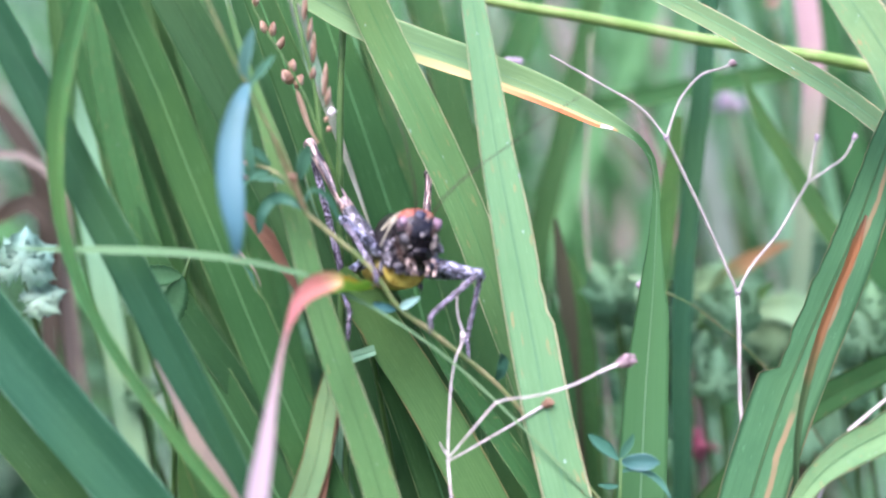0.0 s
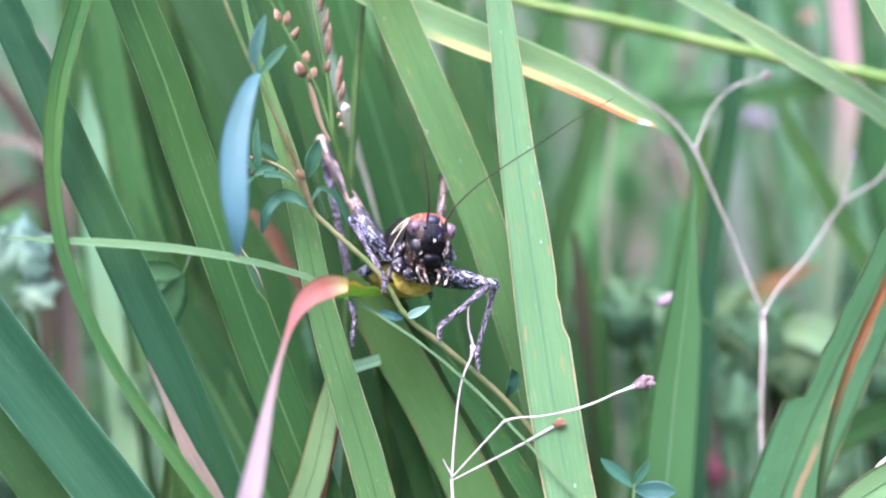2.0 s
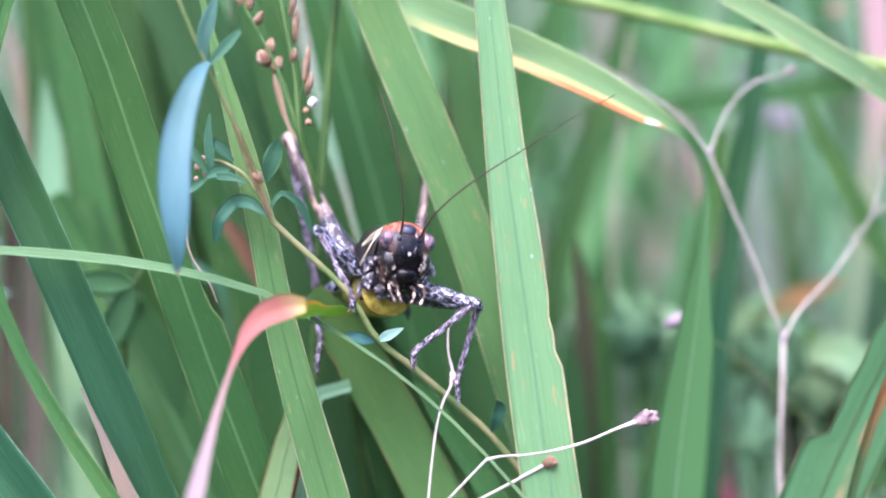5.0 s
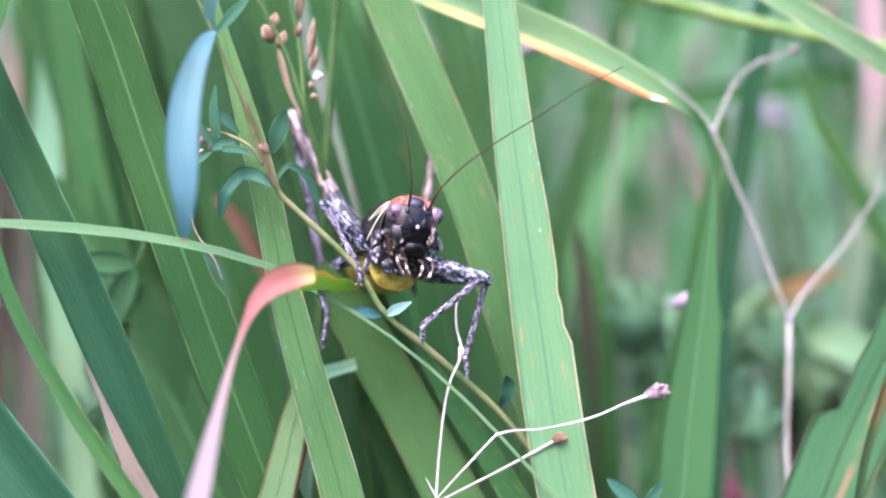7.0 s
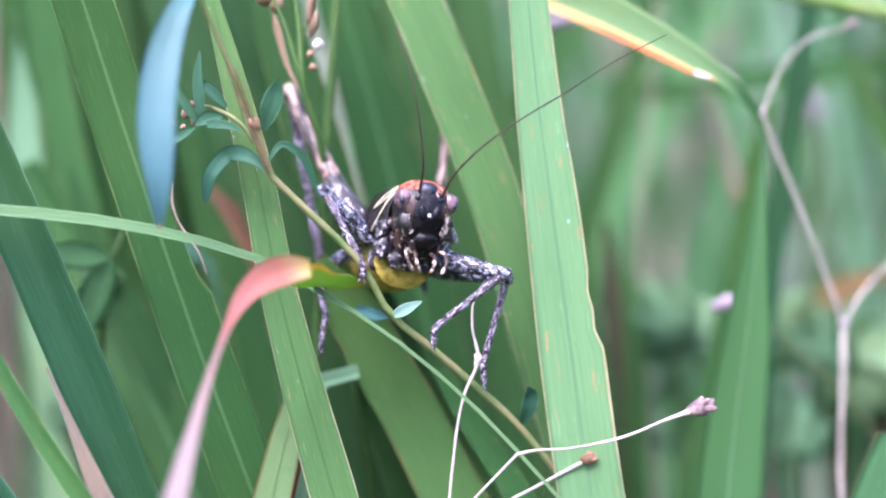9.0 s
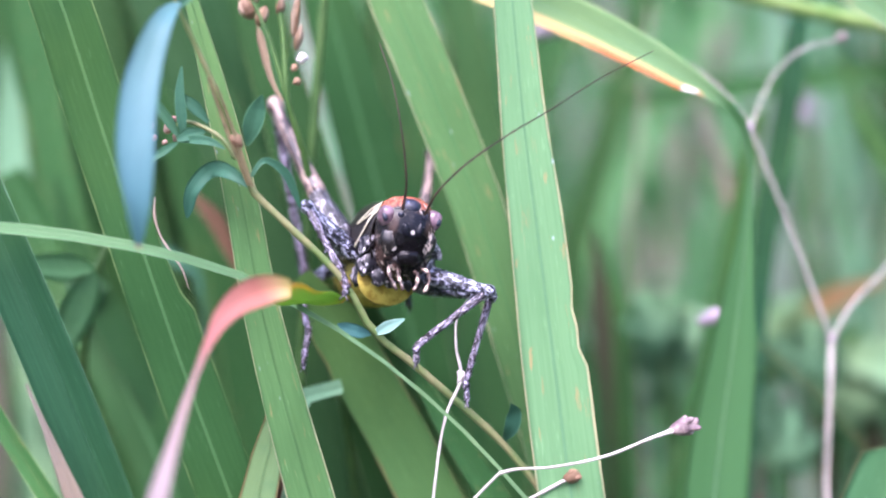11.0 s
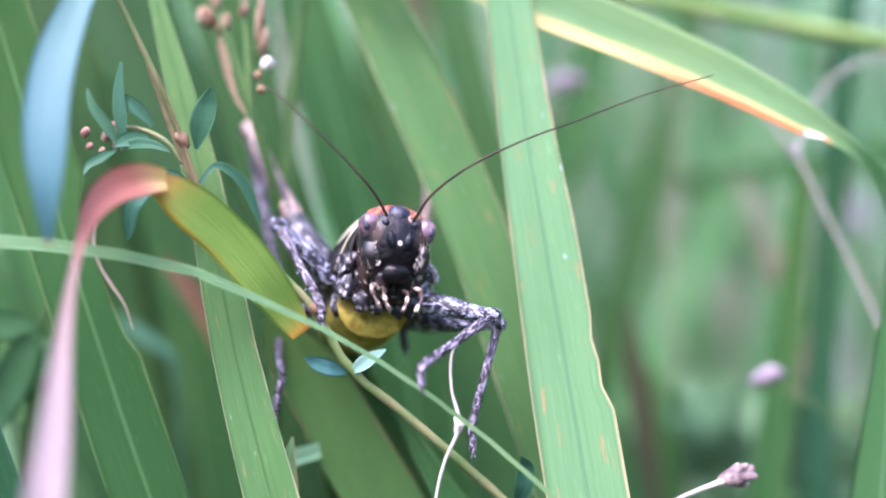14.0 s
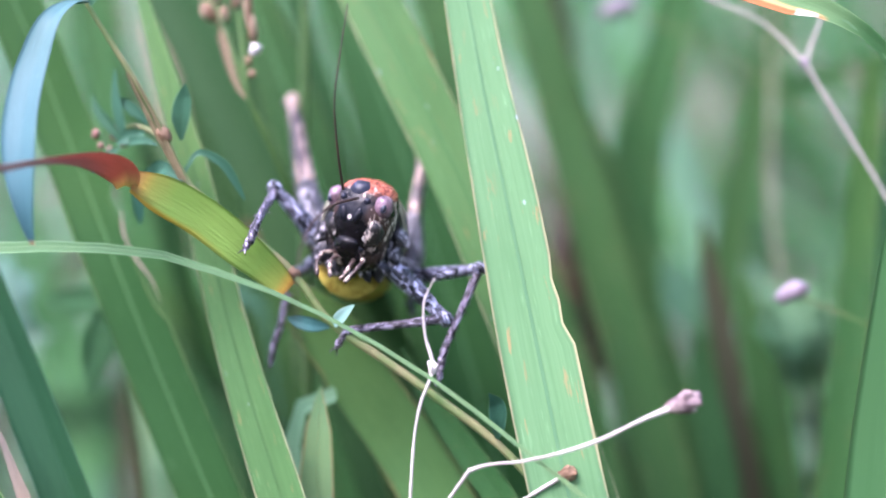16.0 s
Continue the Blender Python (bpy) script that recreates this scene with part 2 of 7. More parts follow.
leaf_turning = turning_leaf("leaf_turning", ((0.0, (0.36, 0.16, 0.04)), (0.05, (0.58, 0.38, 0.07)), (0.15, (0.34, 0.40, 0.08)), (0.3, (0.25, 0.41, 0.09)), (0.7, (0.28, 0.44, 0.10)), (0.88, (0.58, 0.46, 0.12)), (1.0, (0.52, 0.28, 0.11))), True)
leaf_rusting = turning_leaf("leaf_rusting", ((0.0, (0.42, 0.26, 0.13)), (0.28, (0.42, 0.26, 0.12)), (0.45, (0.16, 0.24, 0.10)), (1.0, (0.09, 0.24, 0.09))), False)
leaf_bleached = turning_leaf("leaf_bleached", ((0.0, (0.62, 0.50, 0.38)), (0.18, (0.60, 0.50, 0.36)), (0.30, (0.30, 0.46, 0.21)), (1.0, (0.20, 0.40, 0.16))), False)
leaf_ember = turning_leaf("leaf_ember", leaf_ember_at, False)
leaf_pinking = turning_leaf("leaf_pinking", ((0.0, (0.50, 0.36, 0.36)), (0.4, (0.46, 0.33, 0.32)), (0.6, (0.26, 0.32, 0.2)), (1.0, (0.12, 0.28, 0.14))), False)
leaf_withered = turning_leaf("leaf_withered", ((0.0, (0.56, 0.46, 0.18)), (0.06, (0.55, 0.37, 0.20)), (0.14, (0.44, 0.18, 0.14)), (0.34, (0.40, 0.17, 0.155)), (0.43, (0.40, 0.265, 0.25)), (0.62, (0.39, 0.31, 0.31)), (1.0, (0.41, 0.34, 0.37))), False)


def plain(name, a, b, scale, rough, bump=0.0, lo=0.35, hi=0.65, **kw):
    m = Mat(name)
    f = m.noise(scale, 5.0)
    fine = m.noise(scale * 6, 3.0)
    col = m.mix(m.step(f, lo, hi), a, b)
    col = m.mix(m.math("MULTIPLY", m.step(fine, 0.5, 0.75), 0.35), col, tuple(c * 0.55 for c in a))
    m.set(color=col, Roughness=rough, **{"Specular_IOR_Level": 0.18, **kw})
    if bump:
        m.bump(m.math("ADD", f, m.math("MULTIPLY", fine, 0.4)), bump, 0.6)
    return m.m


stem_yellow = plain("stem_yellow", (0.12, 0.21, 0.05), (0.18, 0.26, 0.08), 300, 0.45)
stem_green = plain("stem_green", (0.030, 0.075, 0.018), (0.055, 0.11, 0.028), 300, 0.45)
stem_climb = plain("stem_climb", (0.10, 0.16, 0.05), (0.20, 0.19, 0.09), 420, 0.5, 0.0001)
stem_straw = plain("stem_straw", (0.34, 0.30, 0.27), (0.50, 0.45, 0.43), 500, 0.6, 0.0001)
stem_grey = plain("stem_grey", (0.27, 0.25, 0.22), (0.40, 0.36, 0.33), 500, 0.6, 0.0001)
sheath_brown = plain("sheath_brown", (0.10, 0.085, 0.04), (0.18, 0.145, 0.075), 600, 0.6, 0.0001)
stem_dun = plain("stem_dun", (0.22, 0.20, 0.15), (0.32, 0.28, 0.23), 400, 0.6)
husk_brown = plain("husk_brown", (0.12, 0.068, 0.040), (0.29, 0.185, 0.115), 700, 0.55, 0.0001)
husk_pale = plain("husk_pale", (0.16, 0.105, 0.07), (0.34, 0.245, 0.175), 900, 0.6)
husk_purple = plain("husk_purple", (0.10, 0.065, 0.075), (0.36, 0.27, 0.26), 1300, 0.6, 0.0002)
husk_lilac = plain("husk_lilac", (0.20, 0.155, 0.19), (0.30, 0.25, 0.285), 600, 0.6)
husk_white = plain("husk_white", (0.55, 0.48, 0.46), (0.72, 0.66, 0.63), 900, 0.6)
bud_pink = plain("bud_pink", (0.28, 0.14, 0.12), (0.42, 0.29, 0.23), 900, 0.6)
petal_wine = plain("petal_wine", (0.24, 0.05, 0.08), (0.34, 0.12, 0.15), 300, 0.6)
petal_lilac = plain("petal_lilac", (0.19, 0.16, 0.20), (0.28, 0.24, 0.29), 300, 0.6)
petal_rust = plain("petal_rust", (0.45, 0.20, 0.16), (0.55, 0.32, 0.26), 300, 0.6)
soil = plain("soil", (0.055, 0.045, 0.03), (0.05, 0.085, 0.035), 25, 0.9, 0.004)


def chitin(name, dark, pale, scale, share, rough=0.32, brown=None, gloss=0.4, along=1.0):
    """Mottled insect shell: dark ground with pale flecks."""
    m = Mat(name)
    tex = m.n("TexCoord").outputs["Object"]
    if along != 1.0:
        run = m.n("VectorMath")
        run.operation = "MULTIPLY"
        m.put(run.inputs[0], tex)
        m.put(run.inputs[1], (1.0, 1.0, along))
        tex = run.outputs[0]
    warp = m.n("VectorMath")
    warp.operation = "MULTIPLY_ADD"
    wn = m.n("TexNoise", Scale=scale * 0.8, Detail=2.0)
    m.put(wn.inputs["Vector"], tex)
    m.put(warp.inputs[0], wn.outputs["Color"])
    m.put(warp.inputs[1], (0.0006,) * 3)
    m.put(warp.inputs[2], tex)
    f = m.noise(scale, 5.0, warp.outputs[0], 0.7)
    c = m.cells(scale * 1.3, warp.outputs[0])
    col = m.mix(m.step(f, 0.62 - share, 0.70 - share), dark, pale)
    if brown:
        col = m.mix(m.step(m.noise(scale * 0.35, 2.0, tex), 0.45, 0.62), col, brown)
    col = m.mix(m.step(c, 0.20, 0.08), col, tuple(x * 0.5 for x in dark))
    m.set(color=col, Roughness=m.math("MULTIPLY_ADD", f, 0.3, rough - 0.12), Specular_IOR_Level=gloss)
    m.bump(m.math("ADD", f, c), 0.00008, 0.5)
    return m.m


shell = chitin("shell_mottled", (0.012, 0.010, 0.012), (0.33, 0.30, 0.32), 900, 0.10)
shell_leg = chitin("shell_leg", (0.007, 0.007, 0.013), (0.50, 0.51, 0.68), 5200, 0.10, 0.26, along=0.42)
shell_shin = chitin("shell_shin", (0.018, 0.013, 0.018), (0.40, 0.35, 0.46), 5400, 0.105, 0.26, along=0.4)
shell_thigh = chitin("shell_thigh", (0.012, 0.010, 0.012), (0.40, 0.37, 0.40), 4200, 0.08, along=0.45)
shell_shaft = chitin("shell_shaft", (0.028, 0.018, 0.018), (0.48, 0.34, 0.28), 2600, 0.13, along=0.16)
shell_knob = chitin("shell_knob", (0.007, 0.008, 0.022), (0.09, 0.10, 0.24), 1700, 0.05, 0.4, gloss=0.5)
shell_cheek = chitin("shell_cheek", (0.010, 0.008, 0.009), (0.40, 0.33, 0.29), 1900, 0.10, gloss=0.4, along=0.55)
shell_base = chitin("shell_base", (0.008, 0.007, 0.011), (0.36, 0.33, 0.36), 2400, 0.10, rough=0.4, gloss=0.35, along=0.5)
shell_saddle = chitin("shell_saddle", (0.010, 0.008, 0.007), (0.20, 0.16, 0.13), 1100, 0.0, gloss=0.2)
shell_rim = plain("shell_rim", (0.42, 0.39, 0.27), (0.54, 0.50, 0.38), 900, 0.4)
belly_yellow = plain("belly_yellow", (0.22, 0.15, 0.020), (0.43, 0.34, 0.065), 1500, 0.5, 0.0002, 0.36, 0.60)
eye_shell = plain("eye_shell", (0.060, 0.035, 0.044), (0.20, 0.125, 0.155), 1900, 0.12, Specular_IOR_Level=0.4)
feeler = plain("feeler_brown", (0.022, 0.012, 0.010), (0.05, 0.028, 0.02), 900, 0.45)
palp_shell = chitin("palp_shell", (0.045, 0.026, 0.022), (0.50, 0.38, 0.31), 1500, 0.13)


def face_material():
    """Black mask, marbled sides, three pale dots and a rust crown with dark veins."""
    m = Mat("shell_face")
    tex = m.n("TexCoord").outputs["Object"]
    sep = m.n("SeparateXYZ", Vector=tex)
    ax, z = m.math("ABSOLUTE", sep.outputs[0]), sep.outputs[2]
    tall = m.n("VectorMath")
    tall.operation = "MULTIPLY"
    m.put(tall.inputs[0], tex)
    m.put(tall.inputs[1], (1.0, 1.0, 0.55))
    f = m.noise(1900.0, 5.0, tall.outputs[0], 0.7)
    g = m.noise(620.0, 3.0, tex, 0.6)
    fine = m.noise(4200.0, 3.0, tex, 0.6)
    # marbling in bone, brown and black
    bone = m.mix(m.step(fine, 0.4, 0.62), (0.42, 0.34, 0.29), (0.24, 0.17, 0.145))
    col = m.mix(m.step(f, 0.55, 0.60), m.mix(m.step(g, 0.42, 0.58), (0.006, 0.005, 0.006), (0.040, 0.024, 0.020)), bone)

    def oval(x0, z0, rx, rz, soft):
        dx = m.math("DIVIDE", m.math("SUBTRACT", ax, x0), rx)
        dz = m.math("DIVIDE", m.math("SUBTRACT", z, z0), rz)
        d = m.math("SQRT", m.math("ADD", m.math("MULTIPLY", dx, dx), m.math("MULTIPLY", dz, dz)))
        return m.step(m.math("MULTIPLY_ADD", g, soft, d), 1.0 + soft * 0.75, 1.0 + soft * 0.25)

    col = m.mix(oval(0.0, -0.00040, 0.00135, 0.00135, 0.9), col, (0.004, 0.003, 0.004))
    col = m.mix(oval(0.0, 0.0009, 0.0009, 0.00075, 0.6), col, (0.006, 0.006, 0.010))
    for x0, z0, r in ((0.0, 0.00042, 0.00012), (0.00098, -0.00055, 0.00015)):
        col = m.mix(oval(x0, z0, r, r * 1.1, 0.12), col, (0.40, 0.35, 0.32))
    # rust crown
    crown = m.math("MULTIPLY", m.step(m.math("MULTIPLY_ADD", g, 0.0010, z), 0.0022, 0.0026), m.step(f, 0.66, 0.60))
    rust = m.mix(m.step(fine, 0.4, 0.6), (0.14, 0.035, 0.022), (0.34, 0.105, 0.06))
    col = m.mix(crown, col, rust)
    m.set(color=col, Roughness=m.math("MULTIPLY_ADD", fine, 0.3, 0.08), Specular_IOR_Level=0.2)
    m.bump(m.math("ADD", f, m.math("MULTIPLY", g, 2.0)), 0.00016, 0.5)
    return m.m


shell_face = face_material()


# ---- shapes ----
def part(name, bm, material, parent=None, label="", smooth=True):
    me = bpy.data.meshes.new(name)
    bm.to_mesh(me)
    bm.free()
    me.materials.append(material)
    if smooth:
        for poly in me.polygons:
            poly.use_smooth = True
    ob = new(name, me)
    if parent is not None:
        ob.parent = parent
    if label:
        ob["label"] = label
    return ob


def spline(points, count):
    """Even steps along a smooth curve through points (any number of values each)."""
    p = np.array(points, float)
    h = np.maximum(np.linalg.norm(np.diff(p[:, :3], axis=0), axis=1), 1e-6)
    d = np.diff(p, axis=0) / h[:, None]
    m = np.empty_like(p)
    m[0], m[-1] = d[0], d[-1]
    m[1:-1] = (d[:-1] * h[1:, None] + d[1:] * h[:-1, None]) / (h[1:] + h[:-1])[:, None]
    fine, at = [], []
    for i in range(len(p) - 1):
        for s in np.linspace(0, 1, 16, endpoint=False):
            fine.append((2 * s ** 3 - 3 * s ** 2 + 1) * p[i] + (s ** 3 - 2 * s ** 2 + s) * h[i] * m[i] + (3 * s ** 2 - 2 * s ** 3) * p[i + 1] + (s ** 3 - s ** 2) * h[i] * m[i + 1])
            at.append(i + s)
    fine.append(p[-1])
    at.append(len(p) - 1)
    fine, at = np.array(fine), np.array(at)
    run = np.concatenate([[0], np.cumsum(np.linalg.norm(np.diff(fine[:, :3], axis=0), axis=1))])
    want = np.linspace(0, run[-1], count)
    out = np.stack([np.interp(want, run, fine[:, k]) for k in range(p.shape[1])], 1)
    return out, np.interp(want, run, at) / (len(p) - 1)


def rooted(points):
    """Carries a blade's lower end down into the ground."""
    p = [np.array(q, float) for q in points]
    d = p[-1][:3] - p[-2][:3]
    h = p[-1][2]
    lean = np.clip(d[:2] / max(1.0, -d[2]), -0.7, 0.7) if d[2] < 0 else np.zeros(2)
    w = p[-1][3]
    q1 = np.array([*(p[-1][:2] + lean * h * 0.38), h * 0.5, w * 0.9])
    q2 = np.array([*(p[-1][:2] + lean * h * 0.55), -1.0, w * 0.6])
    return p + [q1, q2], len(p) - 1, len(p) + 1


def ribbon(bm, points, fold=0.15, roll=0.0, edge_bites=(), count=64, across=11, thick=0.12, root=False, origin=(0, 0, 0), front=(0.1, -0.96, 0.25), ruffle=0.03, wave_seed=0.0, lift=0.0, folded=None):
    """A grass blade or leaf: a ribbed, folded strip with thickness along a curve. Points: x, y, z and width in mm."""
    share = 1.0
    if root:
        points, used, total = rooted(points)
        share = total / used
    if folded:
        wide = spline(rooted(folded[1])[0] if root else folded[1], count)[0][:, 3]
    c, at = spline(points, count)
    at = at * share
    uvl = bm.loops.layers.uv.verify()
    org = np.array(origin, float)
    front = Vector(front).normalized()
    rows_top, rows_low = [], []
    params = []
    for i in range(count):
        pos, w = c[i, :3] - org, max(0.05, c[i, 3])
        tan = Vector(c[min(i + 1, count - 1), :3] - c[max(i - 1, 0), :3]).normalized()
        side = tan.cross(front)
        side = side.normalized() if side.length > 1e-3 else Vector((1, 0, 0))
        nrm = side.cross(tan).normalized()
        a = radians(roll) if not callable(roll) else radians(roll(at[i]))
        side, nrm = side * math.cos(a) + nrm * math.sin(a), nrm * math.cos(a) - side * math.sin(a)
        up = lift - 0.25 * folded[0] * wide[i] + 0.006 * wide[i] if folded else 0.0
        top, low = [], []
        for k in range(across):
            u = k / (across - 1)
            s = 2 * u - 1
            half = w / 2
            for sgn, v0, v1, deep in edge_bites:
                if v0 <= at[i] <= v1 and s * sgn > 0:
                    rag = 0.85 + 0.3 * noise.noise(Vector((at[i] * 90, 3.1, wave_seed)))
                    run = (at[i] - v0) / (v1 - v0 + 1e-6)
                    half *= 1 - deep * 2 * rag * (1 - 0.5 * run) if deep > 0 else 1 + deep * 2 * rag * run
            x = s * half
            z = fold * w * (abs(s) ** 1.3 - 0.5) * 0.5 + 0.006 * w * math.cos(k * 2.4)
            z += ruffle * w * abs(s) * noise.noise(Vector((at[i] * 7 + wave_seed, s * 0.6, wave_seed)))
            p = Vector(pos) + side * x + nrm * (z + up)
            t = thick * (1.15 - abs(s))
            top.append(bm.verts.new(p * MM))
            low.append(bm.verts.new((p - nrm * t) * MM))
        rows_top.append(top)
        rows_low.append(low)
        params.append(at[i])

    def face(vs, uvs):
        f = bm.faces.new(vs)
        for loop, q in zip(f.loops, uvs):
            loop[uvl].uv = q

    for i in range(count - 1):
        v0, v1 = params[i], params[i + 1]
        for k in range(across - 1):
            u0, u1 = k / (across - 1), (k + 1) / (across - 1)
            q = ((u0, v0), (u1, v0), (u1, v1), (u0, v1))
            face((rows_top[i][k], rows_top[i][k + 1], rows_top[i + 1][k + 1], rows_top[i + 1][k]), q)
            face((rows_low[i + 1][k], rows_low[i + 1][k + 1], rows_low[i][k + 1], rows_low[i][k]), (q[3], q[2], q[1], q[0]))
        for k, u in ((0, 0.0), (across - 1, 1.0)):
            face((rows_top[i][k], rows_top[i + 1][k], rows_low[i + 1][k], rows_low[i][k]), ((u, v0), (u, v1), (u, v1), (u, v0)))


def thing(name, at=(0, 0, 0), label="", category="", group=""):
    ob = new(name)
    ob.empty_display_size = 0.002
    ob.location = at
    return tagged(ob, label, category, group)


SEED = [0.0]


def grass_blade(points, material, label, fold=0.15, roll=0.0, edge_bites=(), spots=False, root=True, origin=(0, 0, 0), name="grass_shoot", front=(0.1, -0.96, 0.25)):
    SEED[0] += 1.7
    bm = bmesh.new()
    ribbon(bm, points, fold, roll, edge_bites, root=root, origin=origin, front=front, wave_seed=SEED[0], count=160 if edge_bites else 64)
    ob = thing(name, Vector(origin) * MM, label, "grass", "shoots of the grass tuft")
    part("blade", bm, material, ob)
    rib = [(x, y, z, max(0.10, w * 0.045)) for x, y, z, w in points]
    bm = bmesh.new()
    ribbon(bm, rib, 0.0, roll, count=64, across=3, thick=0.05, root=root, origin=Vector(origin) + Vector((0, 0.0, 0)), lift=0.03, folded=(fold, points), wave_seed=SEED[0])
    part("midrib", bm, leaf_rib if material in (leaf_pale, leaf_scorched) else leaf_rib_soft if material is leaf_soft else leaf_rib_dark if material is leaf_shade else material, ob)
    return ob


def tube(bm, points, sides=8, count=40, origin=(0, 0, 0), closed=True, knobs=0.0):
    """A round rod along a curve. Points: x, y, z and thickness in mm."""
    c, at = spline(points, count)
    org = np.array(origin, float)
    ref = Vector((0.3, -0.9, 0.25))
    rings = []
    for i in range(count):
        tan = Vector(c[min(i + 1, count - 1), :3] - c[max(i - 1, 0), :3]).normalized()
        a = tan.cross(ref).normalized()
        b = tan.cross(a).normalized()
        r = c[i, 3] / 2 * (1 + knobs * noise.noise(Vector((i * 0.7, c[0, 0], c[0, 2]))))
        rings.append([bm.verts.new((Vector(c[i, :3] - org) + (a * math.cos(j * 2 * math.pi / sides) + b * math.sin(j * 2 * math.pi / sides)) * r) * MM) for j in range(sides)])
    for r0, r1 in zip(rings, rings[1:]):
        for j in range(sides):
            bm.faces.new((r0[j], r0[(j + 1) % sides], r1[(j + 1) % sides], r1[j]))
    if closed:
        bm.faces.new(rings[0][::-1])
        bm.faces.new(rings[-1])


def stalk(name, points, material, label, root=False, category="grass"):
    ob = thing(name, label=label, category=category)
    bm = bmesh.new()
    tube(bm, rooted(points)[0] if root else points, count=60, knobs=0.08)
    part("stem", bm, material, ob)
    return ob


def pod(bm, at, size, axis, lumps=0.12, seed=0.0, seg=10, rings=7):
    """A small seed, bud or knob: an uneven egg, size = length and width in mm."""
    axis = Vector(axis).normalized()
    a = axis.orthogonal().normalized()
    b = axis.cross(a)
    at = Vector(at)
    rows = []
    for i in range(rings + 1):
        th = math.pi * i / rings
        row = []
        for j in range(seg):
            ph = 2 * math.pi * j / seg
            d = axis * math.cos(th) * size[0] / 2 + (a * math.cos(ph) + b * math.sin(ph)) * math.sin(th) ** 0.85 * size[1] / 2
            k = 1 + lumps * noise.noise(d.normalized() * 2.2 + Vector((seed, 0, 0)))
            row.append((at + d * k) * MM)
        rows.append(row)
    first, last = bm.verts.new(rows[0][0]), bm.verts.new(rows[-1][0])
    mid = [[bm.verts.new(p) for p in row] for row in rows[1:-1]]
    for j in range(seg):
        bm.faces.new((first, mid[0][j], mid[0][(j + 1) % seg]))
        bm.faces.new((last, mid[-1][(j + 1) % seg], mid[-1][j]))
        for r0, r1 in zip(mid, mid[1:]):
            bm.faces.new((r0[j], r1[j], r1[(j + 1) % seg], r0[(j + 1) % seg]))


# ---- ground and background ----
def ground():
    bm = bmesh.new()
    xs = sorted([-60, -20, -8, -4] + [x * 0.1 for x in range(-20, 21)] + [4, 8, 20, 60])
    ys = sorted([-60, -20, -6, -2] + [y * 0.1 for y in range(-10, 31)] + [5, 8, 20, 80])
    grid = [[bm.verts.new((x, y, 0.012 * noise.noise(Vector((x * 3, y * 3, 0))) if abs(x) < 2.1 and -1.1 < y < 3.1 else 0)) for x in xs] for y in ys]
    for r0, r1 in zip(grid, grid[1:]):
        for j in range(len(xs) - 1):
            bm.faces.new((r0[j], r0[j + 1], r1[j + 1], r1[j]))
    return tagged(part("ground", bm, soil), "dark brown soil with low green growth under the grass", "ground", kind="structure")


ground()


def far_grass():
    """The meadow around the tuft, too dense to count."""
    rng = random.Random(7)
    verts, faces, uvs = [], [], []

    def strip(x, y, h, w, lean, bow, turn):
        base = len(verts)
        n = 9
        cs, sn = math.cos(turn), math.sin(turn)
        for i in range(n):
            s = i / (n - 1)
            px = x + lean[0] * h * s + bow * h * s * s
            py = y + lean[1] * h * s
            pz = h * s * (1 - 0.25 * abs(bow) * s)
            ww = w * (1 - s ** 3) * (0.75 + 0.5 * min(1, s * 4)) * 0.5
            verts.extend([(px - ww * cs, py - ww * sn, pz), (px, py + ww * 0.3, pz - ww * 0.2), (px + ww * cs, py + ww * sn, pz)])
            if i:
                k = base + 3 * i
                for q in (0, 1):
                    faces.append((k - 3 + q, k - 2 + q, k + 1 + q, k + q))
                    uvs.extend([(q * 0.5, s), (q * 0.5 + 0.5, s), (q * 0.5 + 0.5, s), (q * 0.5, s)])

    # the ring runs on unseen behind the camera, added to block horizon light
    for count, r0, r1, h0, h1, w0, w1 in ((360, 0.10, 0.4, 0.12, 0.27, 0.0007, 0.002), (220, 0.10, 0.26, 0.15, 0.30, 0.002, 0.0055), (3300, 0.22, 0.65, 0.16, 0.36, 0.0013, 0.0048), (13000, 0.65, 2.9, 0.25, 0.6, 0.003, 0.010)):
        for _ in range(count):
            r, a = math.sqrt(rng.uniform(r0 * r0, r1 * r1)), rng.uniform(0, 2 * math.pi)
            x, y = r * math.cos(a) - 0.01, r * math.sin(a)
            lean = (rng.gauss(-0.22, 0.2), rng.gauss(-0.05, 0.1))
            size = rng.uniform(h0, h1), rng.uniform(w0, w1)
            bow, turn = rng.gauss(-0.05, 0.22), rng.gauss(0, 0.5)
            # nothing grows where the camera is held
            if y < 0.05 and math.hypot(x, y + 0.08) < 0.3:
                continue
            if abs(x) > 0.06 + 0.6 * (y + 0.1) and -0.3 < y < 0.2 and abs(x) < 0.28:
                continue
            strip(x, y, *size, lean, bow, turn)
    me = bpy.data.meshes.new("meadow_grass")
    me.from_pydata(verts, [], faces)
    uv = me.uv_layers.new(name="UVMap")
    uv.data.foreach_set("uv", np.array(uvs, "f").ravel())
    me.materials.append(leaf_meadow)
    for poly in me.polygons:
        poly.use_smooth = True
    return tagged(new("meadow_grass", me), "soft green meadow grass around the tuft", "grass", kind="stuff")


